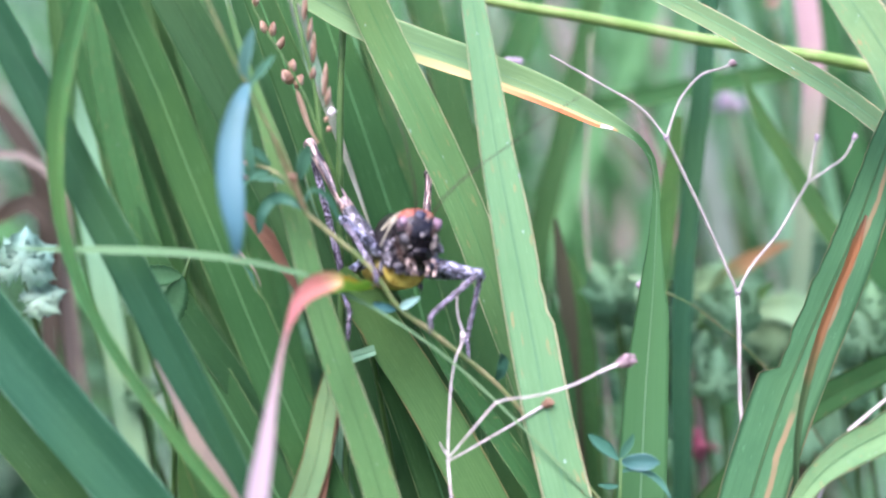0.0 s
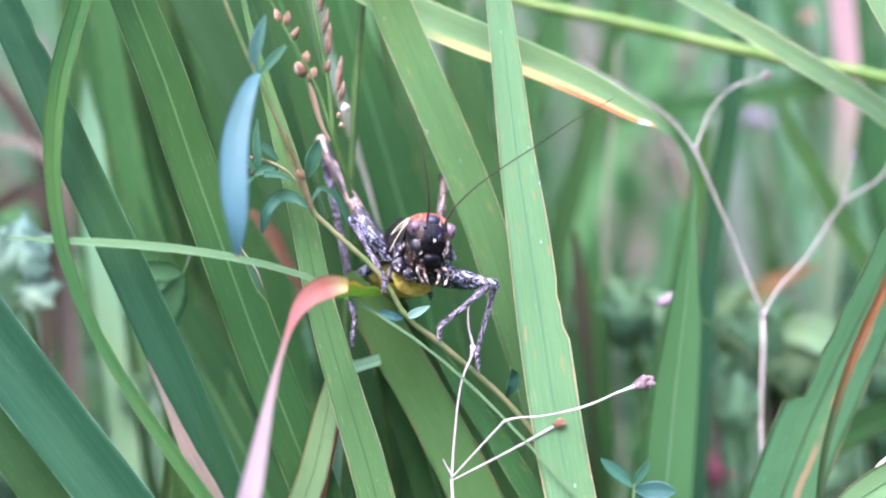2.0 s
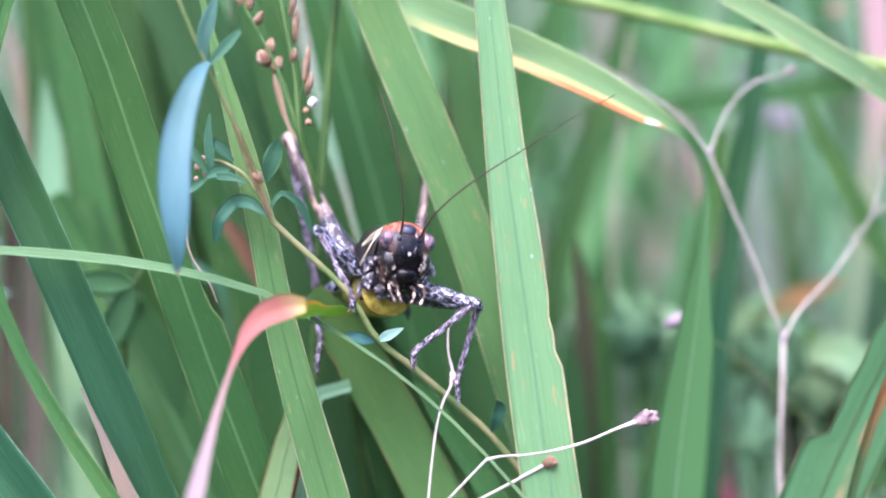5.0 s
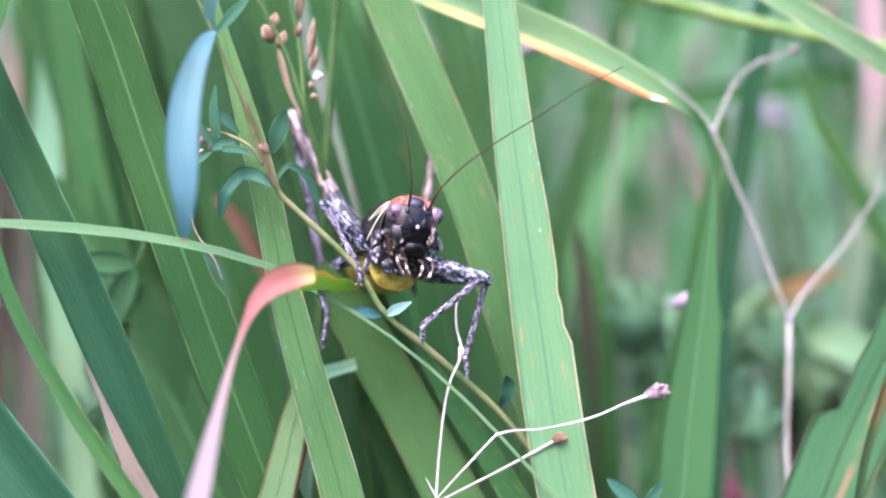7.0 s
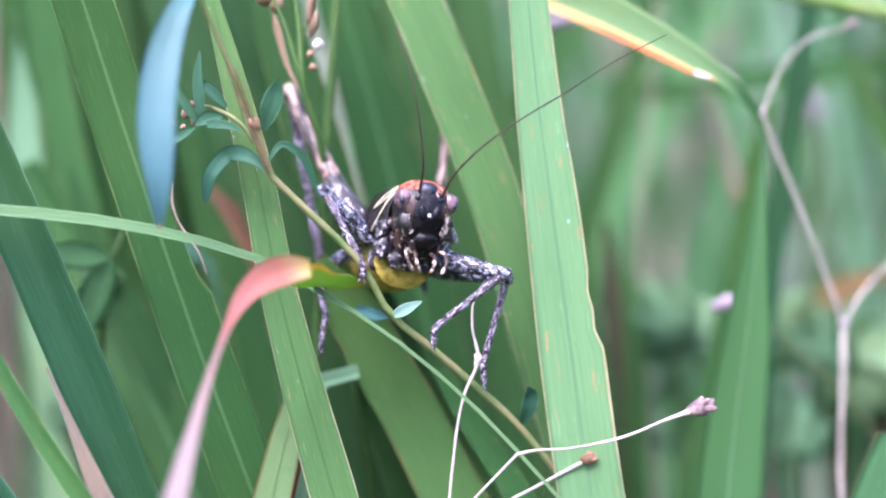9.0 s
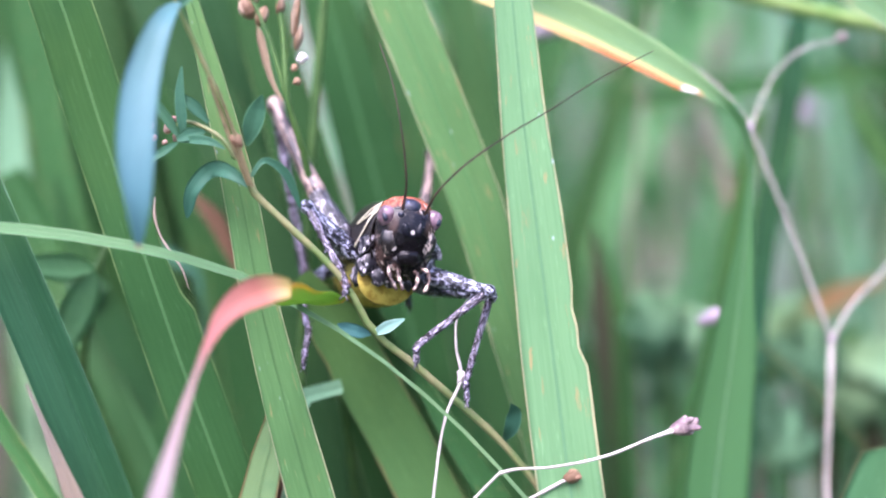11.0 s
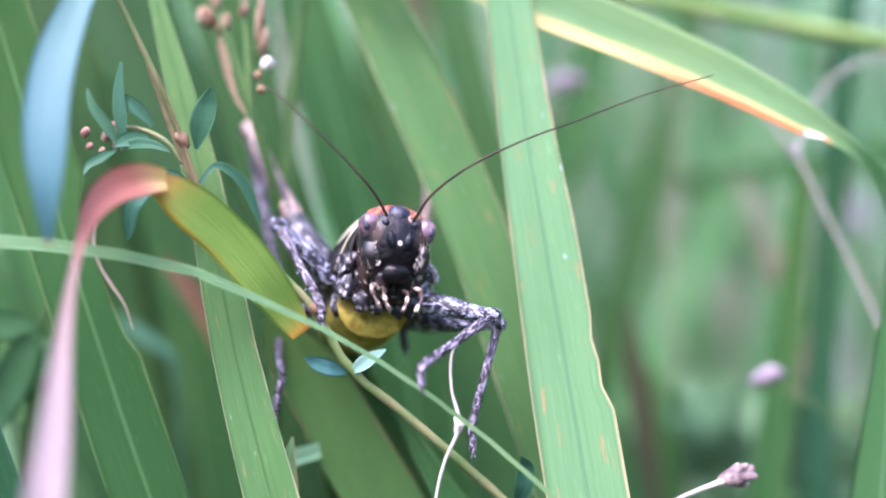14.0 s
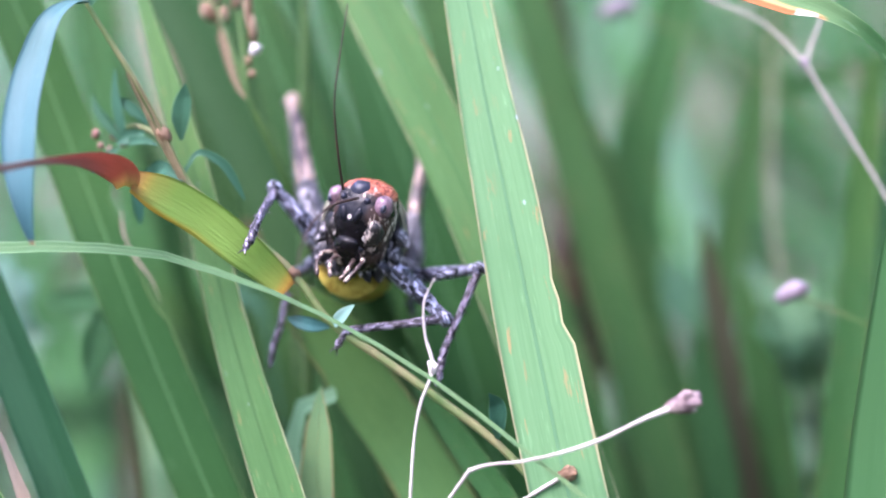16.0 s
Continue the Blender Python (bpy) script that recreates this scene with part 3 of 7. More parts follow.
def meadow_material():
    m = Mat("leaf_meadow")
    rnd = m.n("NewGeometry").outputs["Random Per Island"]
    sep = m.n("SeparateXYZ", Vector=m.n("UVMap").outputs[0])
    ramp = m.n("ValToRGB", Fac=rnd)
    el = ramp.color_ramp.elements
    el[0].color, el[1].color = (0.022, 0.070, 0.022, 1), (0.46, 0.36, 0.33, 1)
    el[1].position = 1.0
    for at, c in ((0.2, (0.045, 0.140, 0.045)), (0.4, (0.11, 0.28, 0.10)), (0.65, (0.19, 0.40, 0.18)), (0.82, (0.30, 0.48, 0.34)), (0.89, (0.40, 0.36, 0.31))):
        e = el.new(at)
        e.color = (*c, 1)
    g = m.noise(70.0, 3.0)
    col = m.mix(m.math("MULTIPLY", m.step(g, 0.4, 0.65), 0.4), ramp.outputs[0], (0.05, 0.13, 0.045))
    m.set(color=col, Roughness=0.6, Specular_IOR_Level=0.12)
    m.through_light(col, 0.35)
    return m.m


leaf_meadow = meadow_material()
# dark herb green, standing in for the canopy's shade over the low growth
leaf_low = leaf_material("leaf_low", (0.065, 0.165, 0.075), (0.022, 0.06, 0.03), (0.12, 0.22, 0.12), 0.95, 3, vary=0.0)
far_grass()


def herb_layer():
    """Low herbs on the ground behind: many small rounded and cut leaves."""
    rng = random.Random(11)
    verts, faces, uvs = [], [], []
    for _ in range(14000):
        r, a = 1.4 * rng.random() ** 0.8, rng.uniform(0, 2 * math.pi)
        x, y = r * math.cos(a), r * math.sin(a)
        if r < 0.08 or (y < 0.08 and r < 0.3):
            continue
        z = rng.uniform(0.004, 0.05 + 0.09 * rng.random() + 0.03 * min(1, y))
        size = rng.uniform(0.006, 0.016)
        rot = Euler((rng.gauss(0.5, 0.5), rng.gauss(0, 0.5), rng.uniform(0, 6.28))).to_matrix()
        base = len(verts)
        lobes = rng.choice((3, 5))
        verts.append((x, y, z))
        n = 14
        for i in range(n):
            a = (i / (n - 1) - 0.5) * 4.6
            r = size * (0.62 + 0.38 * abs(math.cos(a * lobes / 2)))
            p = rot @ Vector((math.sin(a) * r, math.cos(a) * r + size * 0.4, -0.25 * r * abs(math.sin(a))))
            verts.append((x + p.x, y + p.y, z + p.z))
        for i in range(1, n):
            faces.append((base, base + i, base + i + 1))
            uvs.extend([(0.5, 0.5), (0.2, 0.5), (0.8, 0.5)])
    me = bpy.data.meshes.new("low_herbs")
    me.from_pydata(verts, [], faces)
    uv = me.uv_layers.new(name="UVMap")
    uv.data.foreach_set("uv", np.array(uvs, "f").ravel())
    me.materials.append(leaf_low)
    return tagged(new("low_herbs", me), "low green herbs with cut leaves on the ground", "herbs", kind="stuff")


herb_layer()

# ---- the grass tuft, blade by blade (mm) ----
BENT_ORIGIN = (13.70, -23.46, -1.00)
THIN_ORIGIN = (0.52, -5.15, 151.59)
END_ORIGIN = (-3.51, -4.67, 156.11)
BEND_ORIGIN = (-9.27, -8.08, 163.09)
pale_blade = grass_blade([(3.9, 7.3, 189.3, 1.05), (4.9, 5.7, 183.1, 1.60), (5.6, 4.3, 177.9, 2.09), (6.3, 2.9, 172.8, 2.48), (7.2, 1.1, 165.9, 2.93), (8.3, -0.7, 159.2, 3.56), (9.4, -2.5, 152.5, 4.05), (11.0, -5.0, 143.1, 4.08), (12.7, -7.1, 135.3, 4.12)], leaf_pale, 'broad pale green grass blade with yellowed, nibbled margins', fold=0.10, edge_bites=[(-1, 0.58, 0.752, -0.11), (-1, 0.70, 0.718, 0.05)], spots=True)
grass_blade([(-7.2, 10.0, 189.5, 2.56), (-4.4, 7.7, 180.8, 3.25), (-2.6, 7.5, 176.3, 3.38), (0.8, 5.5, 169.0, 3.47), (4.8, 3.6, 159.8, 3.40), (7.3, 2.1, 152.4, 3.32), (9.9, 1.1, 144.8, 3.35), (12.3, -1.1, 136.5, 3.35)], leaf_soft, 'light green grass blade with small pale flecks', fold=0.12, spots=True)
bent_leaf = grass_blade([(-15.7, 6.9, 185.6, 1.64), (-9.4, 7.9, 181.6, 2.42), (-3.4, 8.4, 178.0, 2.93), (1.9, 8.3, 175.7, 3.03), (8.1, 8.3, 173.4, 2.86), (14.0, 8.1, 170.9, 2.49), (17.9, 7.9, 168.9, 1.82), (20.4, 8.2, 167.5, 1.06), (22.1, 8.7, 166.1, 0.73), (23.1, 9.0, 163.9, 0.69), (23.1, 8.0, 159.6, 1.08), (22.6, 6.2, 153.4, 2.65), (21.6, 3.7, 144.9, 4.12), (20.7, 0.7, 135.7, 4.69)], leaf_scorched, 'green grass blade bent over, its torn edge dried orange', fold=0.16, edge_bites=[(1, 0.462, 0.494, -0.11), (1, 0.495, 0.60, 0.2), (-1, 0.68, 0.857, 0.22)], origin=BENT_ORIGIN)
grass_blade([(15.7, 14.4, 182.7, 1.43), (20.7, 13.5, 179.7, 1.82), (26.2, 12.8, 176.8, 1.87), (32.7, 11.8, 173.1, 1.97), (40.1, 10.6, 168.6, 1.97), (46.6, 9.0, 162.7, 1.97), (51.5, 6.6, 153.6, 1.97), (54.5, 3.0, 140.4, 1.97)], leaf_pale, 'light green grass blade arching over the dry stalks', fold=0.15)
grass_blade([(36.9, 35.5, 168.8, 0.60), (38.7, 34.2, 164.1, 1.57), (41.8, 32.8, 158.8, 2.05), (45.4, 31.1, 152.4, 2.18), (49.4, 29.4, 146.0, 2.30), (53.3, 26.9, 136.7, 2.42), (55.7, 23.8, 125.2, 2.42)], leaf_mid, 'soft green grass blade behind the dry stalks')
grass_blade([(33.9, 35.8, 189.1, 1.74), (32.4, 32.7, 177.7, 1.98), (31.4, 30.4, 169.2, 2.09), (30.0, 27.8, 159.6, 2.21), (28.7, 25.1, 149.4, 2.21), (27.9, 22.1, 138.2, 2.21), (27.6, 19.1, 127.1, 2.21)], leaf_blue, 'narrow bluish green grass blade behind the bent leaf')
grass_blade([(48.7, 59.3, 188.0, 2.89), (50.0, 56.4, 177.2, 3.30), (50.8, 53.3, 165.8, 3.09), (49.8, 50.6, 155.7, 2.68), (47.8, 46.3, 139.7, 2.89), (45.4, 42.1, 123.8, 2.89)], leaf_pinking, 'dried pinkish grass blade')
grass_blade([(45.3, 8.3, 171.6, 1.92), (42.4, 6.4, 164.5, 3.83), (39.0, 4.3, 156.6, 5.03), (35.7, 2.5, 150.1, 5.99), (32.8, 0.9, 144.1, 6.22), (30.2, -0.8, 137.6, 6.22), (27.6, -2.9, 129.8, 6.22)], leaf_streaked, 'broad green grass blade with a torn shoulder and a brown streak', fold=0.12, edge_bites=[(1, 0.0, 0.635, 0.10), (1, 0.15, 0.635, -0.27)])
grass_blade([(39.5, 2.4, 159.3, 0.25), (39.1, 2.1, 158.3, 0.69), (37.6, 1.2, 154.8, 0.79), (35.6, 0.1, 150.6, 0.79), (34.0, -1.1, 146.2, 0.74), (32.8, -2.4, 141.5, 0.59), (32.4, -4.0, 135.3, 0.54)], leaf_ember, 'rust-brown dying grass blade with a shrivelled tip', fold=0.4)
grass_blade([(60.0, 17.6, 148.4, 1.65), (49.6, 15.7, 141.4, 2.74), (44.1, 15.1, 139.0, 3.07), (37.5, 14.1, 135.5, 3.29), (31.5, 12.7, 130.2, 3.29)], leaf_mid, 'green grass blade lying across the others')
grass_blade([(48.6, -4.4, 147.4, 1.90), (43.7, -5.1, 145.0, 2.85), (39.2, -5.8, 142.4, 3.32), (35.9, -6.2, 140.9, 3.04), (32.9, -6.8, 138.7, 2.09), (30.9, -7.5, 136.0, 1.61)], leaf_pale, 'pale green grass blade with a nibbled edge', edge_bites=[(1, 0.45, 0.5, 0.12)])
grass_blade([(32.4, 5.6, 186.7, 1.89), (34.9, 4.2, 181.6, 3.02), (38.1, 3.0, 176.9, 3.97), (41.0, 1.7, 172.1, 4.25), (43.4, -0.0, 165.6, 4.25), (45.4, -2.5, 156.3, 4.25)], leaf_pale, 'pale green grass blade with yellow margins', spots=True)
grass_blade([(-38.4, 2.9, 186.4, 2.19), (-34.7, 1.4, 180.5, 2.62), (-31.7, -0.1, 175.0, 2.97), (-28.3, -1.9, 168.2, 3.10), (-22.9, -4.8, 157.7, 3.10), (-18.6, -7.1, 148.9, 3.10), (-15.2, -9.1, 141.4, 3.10), (-12.0, -11.1, 134.0, 3.10)], leaf_blue, 'broad bluish green grass blade with a nicked margin', fold=0.45, edge_bites=[(-1, 0.285, 0.30, 0.12)])
grass_blade([(-22.8, 1.3, 191.9, 0.85), (-24.7, -0.9, 183.5, 1.27), (-26.2, -2.4, 178.1, 1.52), (-27.6, -3.8, 172.8, 1.61), (-28.1, -5.5, 166.6, 1.27), (-27.2, -7.2, 160.1, 1.02), (-24.8, -8.8, 154.4, 0.93), (-21.7, -10.1, 149.5, 1.02), (-17.2, -11.7, 143.5, 1.10), (-13.8, -12.9, 139.1, 1.10)], leaf_mid, 'slender curved green grass blade', fold=0.35)
torn_blade = grass_blade([(-25.0, 2.1, 183.1, 3.08), (-23.2, 1.5, 177.9, 3.38), (-20.9, 0.7, 172.1, 3.62), (-19.1, 0.1, 166.6, 3.72), (-15.8, -1.6, 157.6, 3.75), (-13.7, -2.4, 151.7, 3.78), (-11.0, -3.5, 144.8, 3.81), (-8.8, -4.2, 139.2, 3.84)], leaf_shade, 'broad green grass blade, one margin torn and dried', fold=0.10, edge_bites=[(-1, 0.50, 0.66, 0.22)])
bm = bmesh.new()
tube(bm, [(-15.2, -1.2, 161.3, 0.05), (-15.2, -1.4, 160.2, 0.16), (-14.8, -1.6, 159.0, 0.1), (-14.2, -1.8, 158.1, 0.15), (-13.5, -1.9, 157.1, 0.1), (-13.0, -2.1, 155.8, 0.04)], 6, 50, knobs=0.3)
part("dry_margin", bm, leaf_husk, torn_blade, "pale dried torn margin")
grass_blade([(-28.1, 22.2, 188.6, 3.12), (-22.7, 19.6, 179.0, 4.16), (-17.3, 16.9, 168.9, 4.37), (-12.4, 14.3, 159.4, 4.37), (-8.1, 11.6, 149.4, 4.37), (-4.4, 9.0, 139.4, 4.37), (-1.6, 6.3, 129.5, 4.37)], leaf_dark, 'dark green grass blade with the shade of the tuft in its colour')
side_blade = grass_blade([(-15.18, 2.8, 180.0, 0.19), (-14.15, 1.7, 175.9, 0.46), (-13.0, 0.7, 172.3, 0.9), (-11.43, -0.6, 167.3, 1.54), (-9.88, -2.0, 162.0, 1.98), (-8.46, -3.7, 155.8, 2.18), (-6.63, -5.4, 149.7, 2.51), (-4.59, -7.0, 143.5, 2.83), (-2.98, -8.5, 137.8, 2.95)], leaf_soft, 'green grass blade beside the climbing stem', fold=0.12)
grass_blade([(-41.7, -4.0, 164.4, 2.59), (-36.8, -5.7, 158.2, 4.32), (-32.9, -7.1, 152.9, 4.84), (-28.7, -8.5, 147.7, 4.84), (-23.4, -10.2, 141.4, 4.84), (-19.2, -11.6, 136.0, 4.84)], leaf_blue, 'broad deep green grass blade with a grooved middle', fold=0.45)
grass_blade([(-42.8, 1.0, 152.1, 2.82), (-38.0, -0.4, 146.8, 4.23), (-33.7, -1.8, 141.9, 4.46), (-29.9, -3.1, 137.0, 4.46), (-26.5, -4.4, 132.1, 4.46)], leaf_dark, 'deep green grass blade low in the tuft', fold=0.2)
pointed_blade = grass_blade([(-6.7, -3.4, 150.7, 0.12), (-7.03, -3.63, 149.37, 1.1), (-7.7, -4.1, 146.7, 1.9), (-8.3, -4.6, 143.9, 2.2), (-9.0, -5.2, 140.9, 2.4), (-11.0, -5.6, 135.9, 2.4)], leaf_fading, 'pale green pointed grass blade with a tan margin', fold=0.1, origin=(-6.7, -3.4, 150.7))
grass_blade([(-3.8, 0.4, 149.0, 1.0), (-4.8, 0.4, 148.9, 1.1), (-5.8, 0.4, 148.5, 1.15), (-6.6, 0.4, 147.8, 1.1), (-6.9, 0.4, 146.8, 1.05), (-7.0, 0.4, 145.3, 1.0), (-7.2, 0.4, 143.2, 1.0)], leaf_frosty, 'pale green grass blade curling over beside the perch', fold=0.3, front=(0.1, -0.75, 0.66))
grass_blade([(-6.7, -3.9, 146.2, 0.14), (-7.1, -4.2, 144.1, 0.4), (-7.6, -4.6, 142.2, 0.55), (-8.0, -4.9, 140.4, 0.6)], leaf_brown, 'thin orange-brown dried grass blade')
grass_blade([(-17.2, 18.1, 158.0, 0.43), (-15.6, 17.7, 156.5, 1.29), (-13.9, 17.1, 154.4, 1.83), (-12.0, 16.4, 151.8, 2.05), (-9.5, 15.3, 147.7, 2.16), (-7.3, 13.8, 142.0, 2.16)], leaf_brown, 'orange-brown withered grass blade')
grass_blade([(-20.8, -8.9, 151.8, 0.13), (-19.1, -9.8, 148.4, 0.51), (-17.6, -10.7, 145.3, 1.11), (-15.9, -11.4, 142.5, 1.28), (-13.9, -12.4, 138.9, 1.28)], leaf_dun, 'dull straw-coloured dead grass blade')
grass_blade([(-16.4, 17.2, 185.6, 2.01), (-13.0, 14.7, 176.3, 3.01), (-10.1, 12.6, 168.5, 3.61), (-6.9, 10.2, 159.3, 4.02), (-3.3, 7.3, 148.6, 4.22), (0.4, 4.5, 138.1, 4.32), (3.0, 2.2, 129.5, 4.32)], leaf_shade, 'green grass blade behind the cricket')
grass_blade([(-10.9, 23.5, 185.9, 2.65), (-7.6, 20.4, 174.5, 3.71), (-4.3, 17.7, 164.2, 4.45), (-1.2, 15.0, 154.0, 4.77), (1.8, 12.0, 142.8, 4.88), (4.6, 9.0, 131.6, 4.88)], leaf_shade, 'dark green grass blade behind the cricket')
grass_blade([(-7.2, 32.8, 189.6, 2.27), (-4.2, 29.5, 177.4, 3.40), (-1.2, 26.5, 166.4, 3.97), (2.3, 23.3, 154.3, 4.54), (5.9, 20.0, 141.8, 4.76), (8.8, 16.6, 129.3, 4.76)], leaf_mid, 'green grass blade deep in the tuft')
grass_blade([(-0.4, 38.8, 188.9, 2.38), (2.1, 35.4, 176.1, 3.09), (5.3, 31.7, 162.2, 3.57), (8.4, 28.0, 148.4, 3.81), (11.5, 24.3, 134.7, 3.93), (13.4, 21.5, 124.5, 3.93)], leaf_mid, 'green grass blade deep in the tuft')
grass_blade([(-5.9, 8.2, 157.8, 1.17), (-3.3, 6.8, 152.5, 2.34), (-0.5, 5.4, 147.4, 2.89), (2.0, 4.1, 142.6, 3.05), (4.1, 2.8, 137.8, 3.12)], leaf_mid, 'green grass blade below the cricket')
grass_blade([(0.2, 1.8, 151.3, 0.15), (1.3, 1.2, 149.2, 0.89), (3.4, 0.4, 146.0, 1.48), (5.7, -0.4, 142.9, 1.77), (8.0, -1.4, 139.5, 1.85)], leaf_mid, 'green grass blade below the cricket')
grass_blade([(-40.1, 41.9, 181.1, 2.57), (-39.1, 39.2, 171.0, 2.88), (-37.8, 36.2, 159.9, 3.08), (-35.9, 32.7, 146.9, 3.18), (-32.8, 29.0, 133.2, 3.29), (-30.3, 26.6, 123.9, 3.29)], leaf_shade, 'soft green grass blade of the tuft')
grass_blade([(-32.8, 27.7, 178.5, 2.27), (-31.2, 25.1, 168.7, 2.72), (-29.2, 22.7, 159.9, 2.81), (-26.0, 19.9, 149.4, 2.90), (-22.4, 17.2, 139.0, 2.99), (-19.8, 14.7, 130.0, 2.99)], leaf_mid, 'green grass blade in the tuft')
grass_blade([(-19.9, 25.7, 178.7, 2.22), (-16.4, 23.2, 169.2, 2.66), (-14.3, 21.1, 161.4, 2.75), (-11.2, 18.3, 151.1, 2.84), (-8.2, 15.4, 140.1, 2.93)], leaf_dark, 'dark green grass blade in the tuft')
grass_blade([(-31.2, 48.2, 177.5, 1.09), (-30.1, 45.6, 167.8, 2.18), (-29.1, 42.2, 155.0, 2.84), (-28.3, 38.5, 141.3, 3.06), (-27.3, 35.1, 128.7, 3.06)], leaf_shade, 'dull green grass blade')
grass_blade([(-29.8, 42.8, 165.3, 1.28), (-28.9, 40.8, 157.8, 2.57), (-28.1, 38.2, 147.9, 2.95), (-27.4, 35.2, 136.8, 3.08), (-26.9, 32.6, 127.0, 3.08)], leaf_shade, 'soft green grass blade in the meadow')
grass_blade([(15.6, 51.8, 179.5, 1.33), (12.4, 49.0, 169.1, 2.66), (9.2, 45.4, 155.5, 3.32), (8.0, 41.4, 140.7, 3.59)], leaf_mid, 'green grass blade in the meadow')
grass_blade([(25.1, 58.5, 185.0, 2.06), (22.4, 55.2, 172.8, 2.75), (19.1, 52.0, 160.7, 3.03), (15.7, 48.7, 148.7, 3.16), (13.1, 44.8, 134.0, 3.30)], leaf_mid, 'green grass blade leaning in the meadow')
grass_blade([(57.4, 58.8, 167.0, 1.71), (46.8, 58.5, 165.9, 2.42), (36.8, 58.1, 164.5, 2.56), (27.5, 57.7, 162.9, 2.42), (18.2, 57.6, 162.3, 1.42)], leaf_mid, 'light green grass blade lying flat in the meadow', root=False)
grass_blade([(15.7, 51.5, 178.4, 3.03), (11.3, 48.1, 165.7, 4.04), (7.5, 45.4, 155.5, 4.54), (3.8, 42.4, 144.3, 4.54), (0.4, 39.0, 131.7, 4.54)], leaf_mid, 'broad green grass blade in the meadow')
grass_blade([(28.7, 30.2, 164.6, 1.28), (27.3, 27.8, 155.5, 2.13), (25.8, 25.4, 146.5, 2.56), (23.9, 22.9, 137.3, 2.73)], leaf_mid, 'green grass blade in the meadow')
grass_blade([(44.7, 40.2, 147.6, 0.54), (41.0, 39.8, 146.3, 1.89), (37.5, 39.3, 144.3, 2.43), (35.2, 38.7, 142.0, 1.48), (33.5, 37.3, 136.8, 0.67), (32.6, 35.5, 130.3, 0.54)], leaf_rusting, 'withered orange grass blade')
grass_blade([(27.3, 52.9, 164.2, 0.38), (29.2, 51.8, 160.2, 1.14), (31.1, 50.3, 154.4, 1.39), (32.7, 48.6, 148.3, 1.39), (33.9, 45.9, 138.0, 1.26), (34.7, 42.6, 125.9, 1.26)], leaf_dun, 'tan dead grass blade among the herbs')
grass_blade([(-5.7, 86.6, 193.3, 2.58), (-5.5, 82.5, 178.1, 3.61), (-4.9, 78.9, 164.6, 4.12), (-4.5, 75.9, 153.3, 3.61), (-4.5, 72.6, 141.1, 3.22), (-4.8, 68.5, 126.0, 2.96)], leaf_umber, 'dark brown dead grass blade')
grass_blade([(-21.1, 19.1, 154.0, 0.38), (-19.0, 18.8, 152.8, 0.99), (-17.6, 18.6, 152.2, 1.14), (-16.6, 18.3, 151.0, 0.38), (-16.2, 17.5, 148.0, 0.31)], leaf_herb, 'small green herb leaf')
# dark blade added for the shade of the gap low in the tuft
grass_blade([(15.4, 34.9, 143.6, 0.42), (16.4, 33.3, 137.5, 1.90), (17.0, 31.7, 131.5, 2.22), (17.7, 29.7, 124.0, 2.11)], leaf_gap_shade, 'dark brown grass blade standing for shade low in the tuft')
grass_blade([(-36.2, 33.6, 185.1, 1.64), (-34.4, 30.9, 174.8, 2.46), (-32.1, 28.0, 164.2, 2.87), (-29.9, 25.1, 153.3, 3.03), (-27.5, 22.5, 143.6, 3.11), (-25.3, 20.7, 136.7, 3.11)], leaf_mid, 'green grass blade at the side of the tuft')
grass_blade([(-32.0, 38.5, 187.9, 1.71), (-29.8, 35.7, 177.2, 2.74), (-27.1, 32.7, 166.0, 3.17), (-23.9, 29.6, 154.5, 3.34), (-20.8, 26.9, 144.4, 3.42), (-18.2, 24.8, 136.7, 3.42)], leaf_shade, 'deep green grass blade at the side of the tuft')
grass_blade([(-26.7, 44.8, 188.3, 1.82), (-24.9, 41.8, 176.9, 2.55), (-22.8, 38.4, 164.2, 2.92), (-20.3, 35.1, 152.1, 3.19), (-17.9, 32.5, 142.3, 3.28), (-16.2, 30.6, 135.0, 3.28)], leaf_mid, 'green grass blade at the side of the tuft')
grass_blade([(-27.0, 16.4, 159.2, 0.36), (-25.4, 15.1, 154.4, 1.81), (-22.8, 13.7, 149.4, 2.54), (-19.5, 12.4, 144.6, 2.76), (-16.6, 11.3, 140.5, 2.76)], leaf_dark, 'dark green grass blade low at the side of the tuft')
# blades added as a darker backing for the shaded gaps inside the tuft
grass_blade([(-40.2, 50.8, 183.9, 1.71), (-36.2, 47.3, 170.9, 2.56), (-32.1, 43.6, 157.0, 2.85), (-27.6, 39.6, 142.1, 2.85), (-24.0, 36.2, 129.5, 2.85), (-22.1, 33.7, 120.2, 2.85)], leaf_dark, 'dark green grass blade added as shade deep inside the tuft', fold=0.2)
grass_blade([(-33.3, 44.3, 183.5, 2.11), (-30.2, 41.0, 171.2, 3.16), (-26.9, 37.4, 157.9, 3.52), (-23.5, 33.7, 143.9, 3.52), (-20.7, 30.5, 131.9, 3.52), (-19.2, 28.1, 123.0, 3.52)], leaf_shade, 'dull green grass blade added as shade deep inside the tuft', fold=0.2)
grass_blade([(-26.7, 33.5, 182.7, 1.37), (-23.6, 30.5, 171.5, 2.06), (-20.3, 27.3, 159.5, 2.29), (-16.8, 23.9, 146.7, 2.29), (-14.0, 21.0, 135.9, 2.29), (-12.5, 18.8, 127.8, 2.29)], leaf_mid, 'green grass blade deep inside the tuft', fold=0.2)
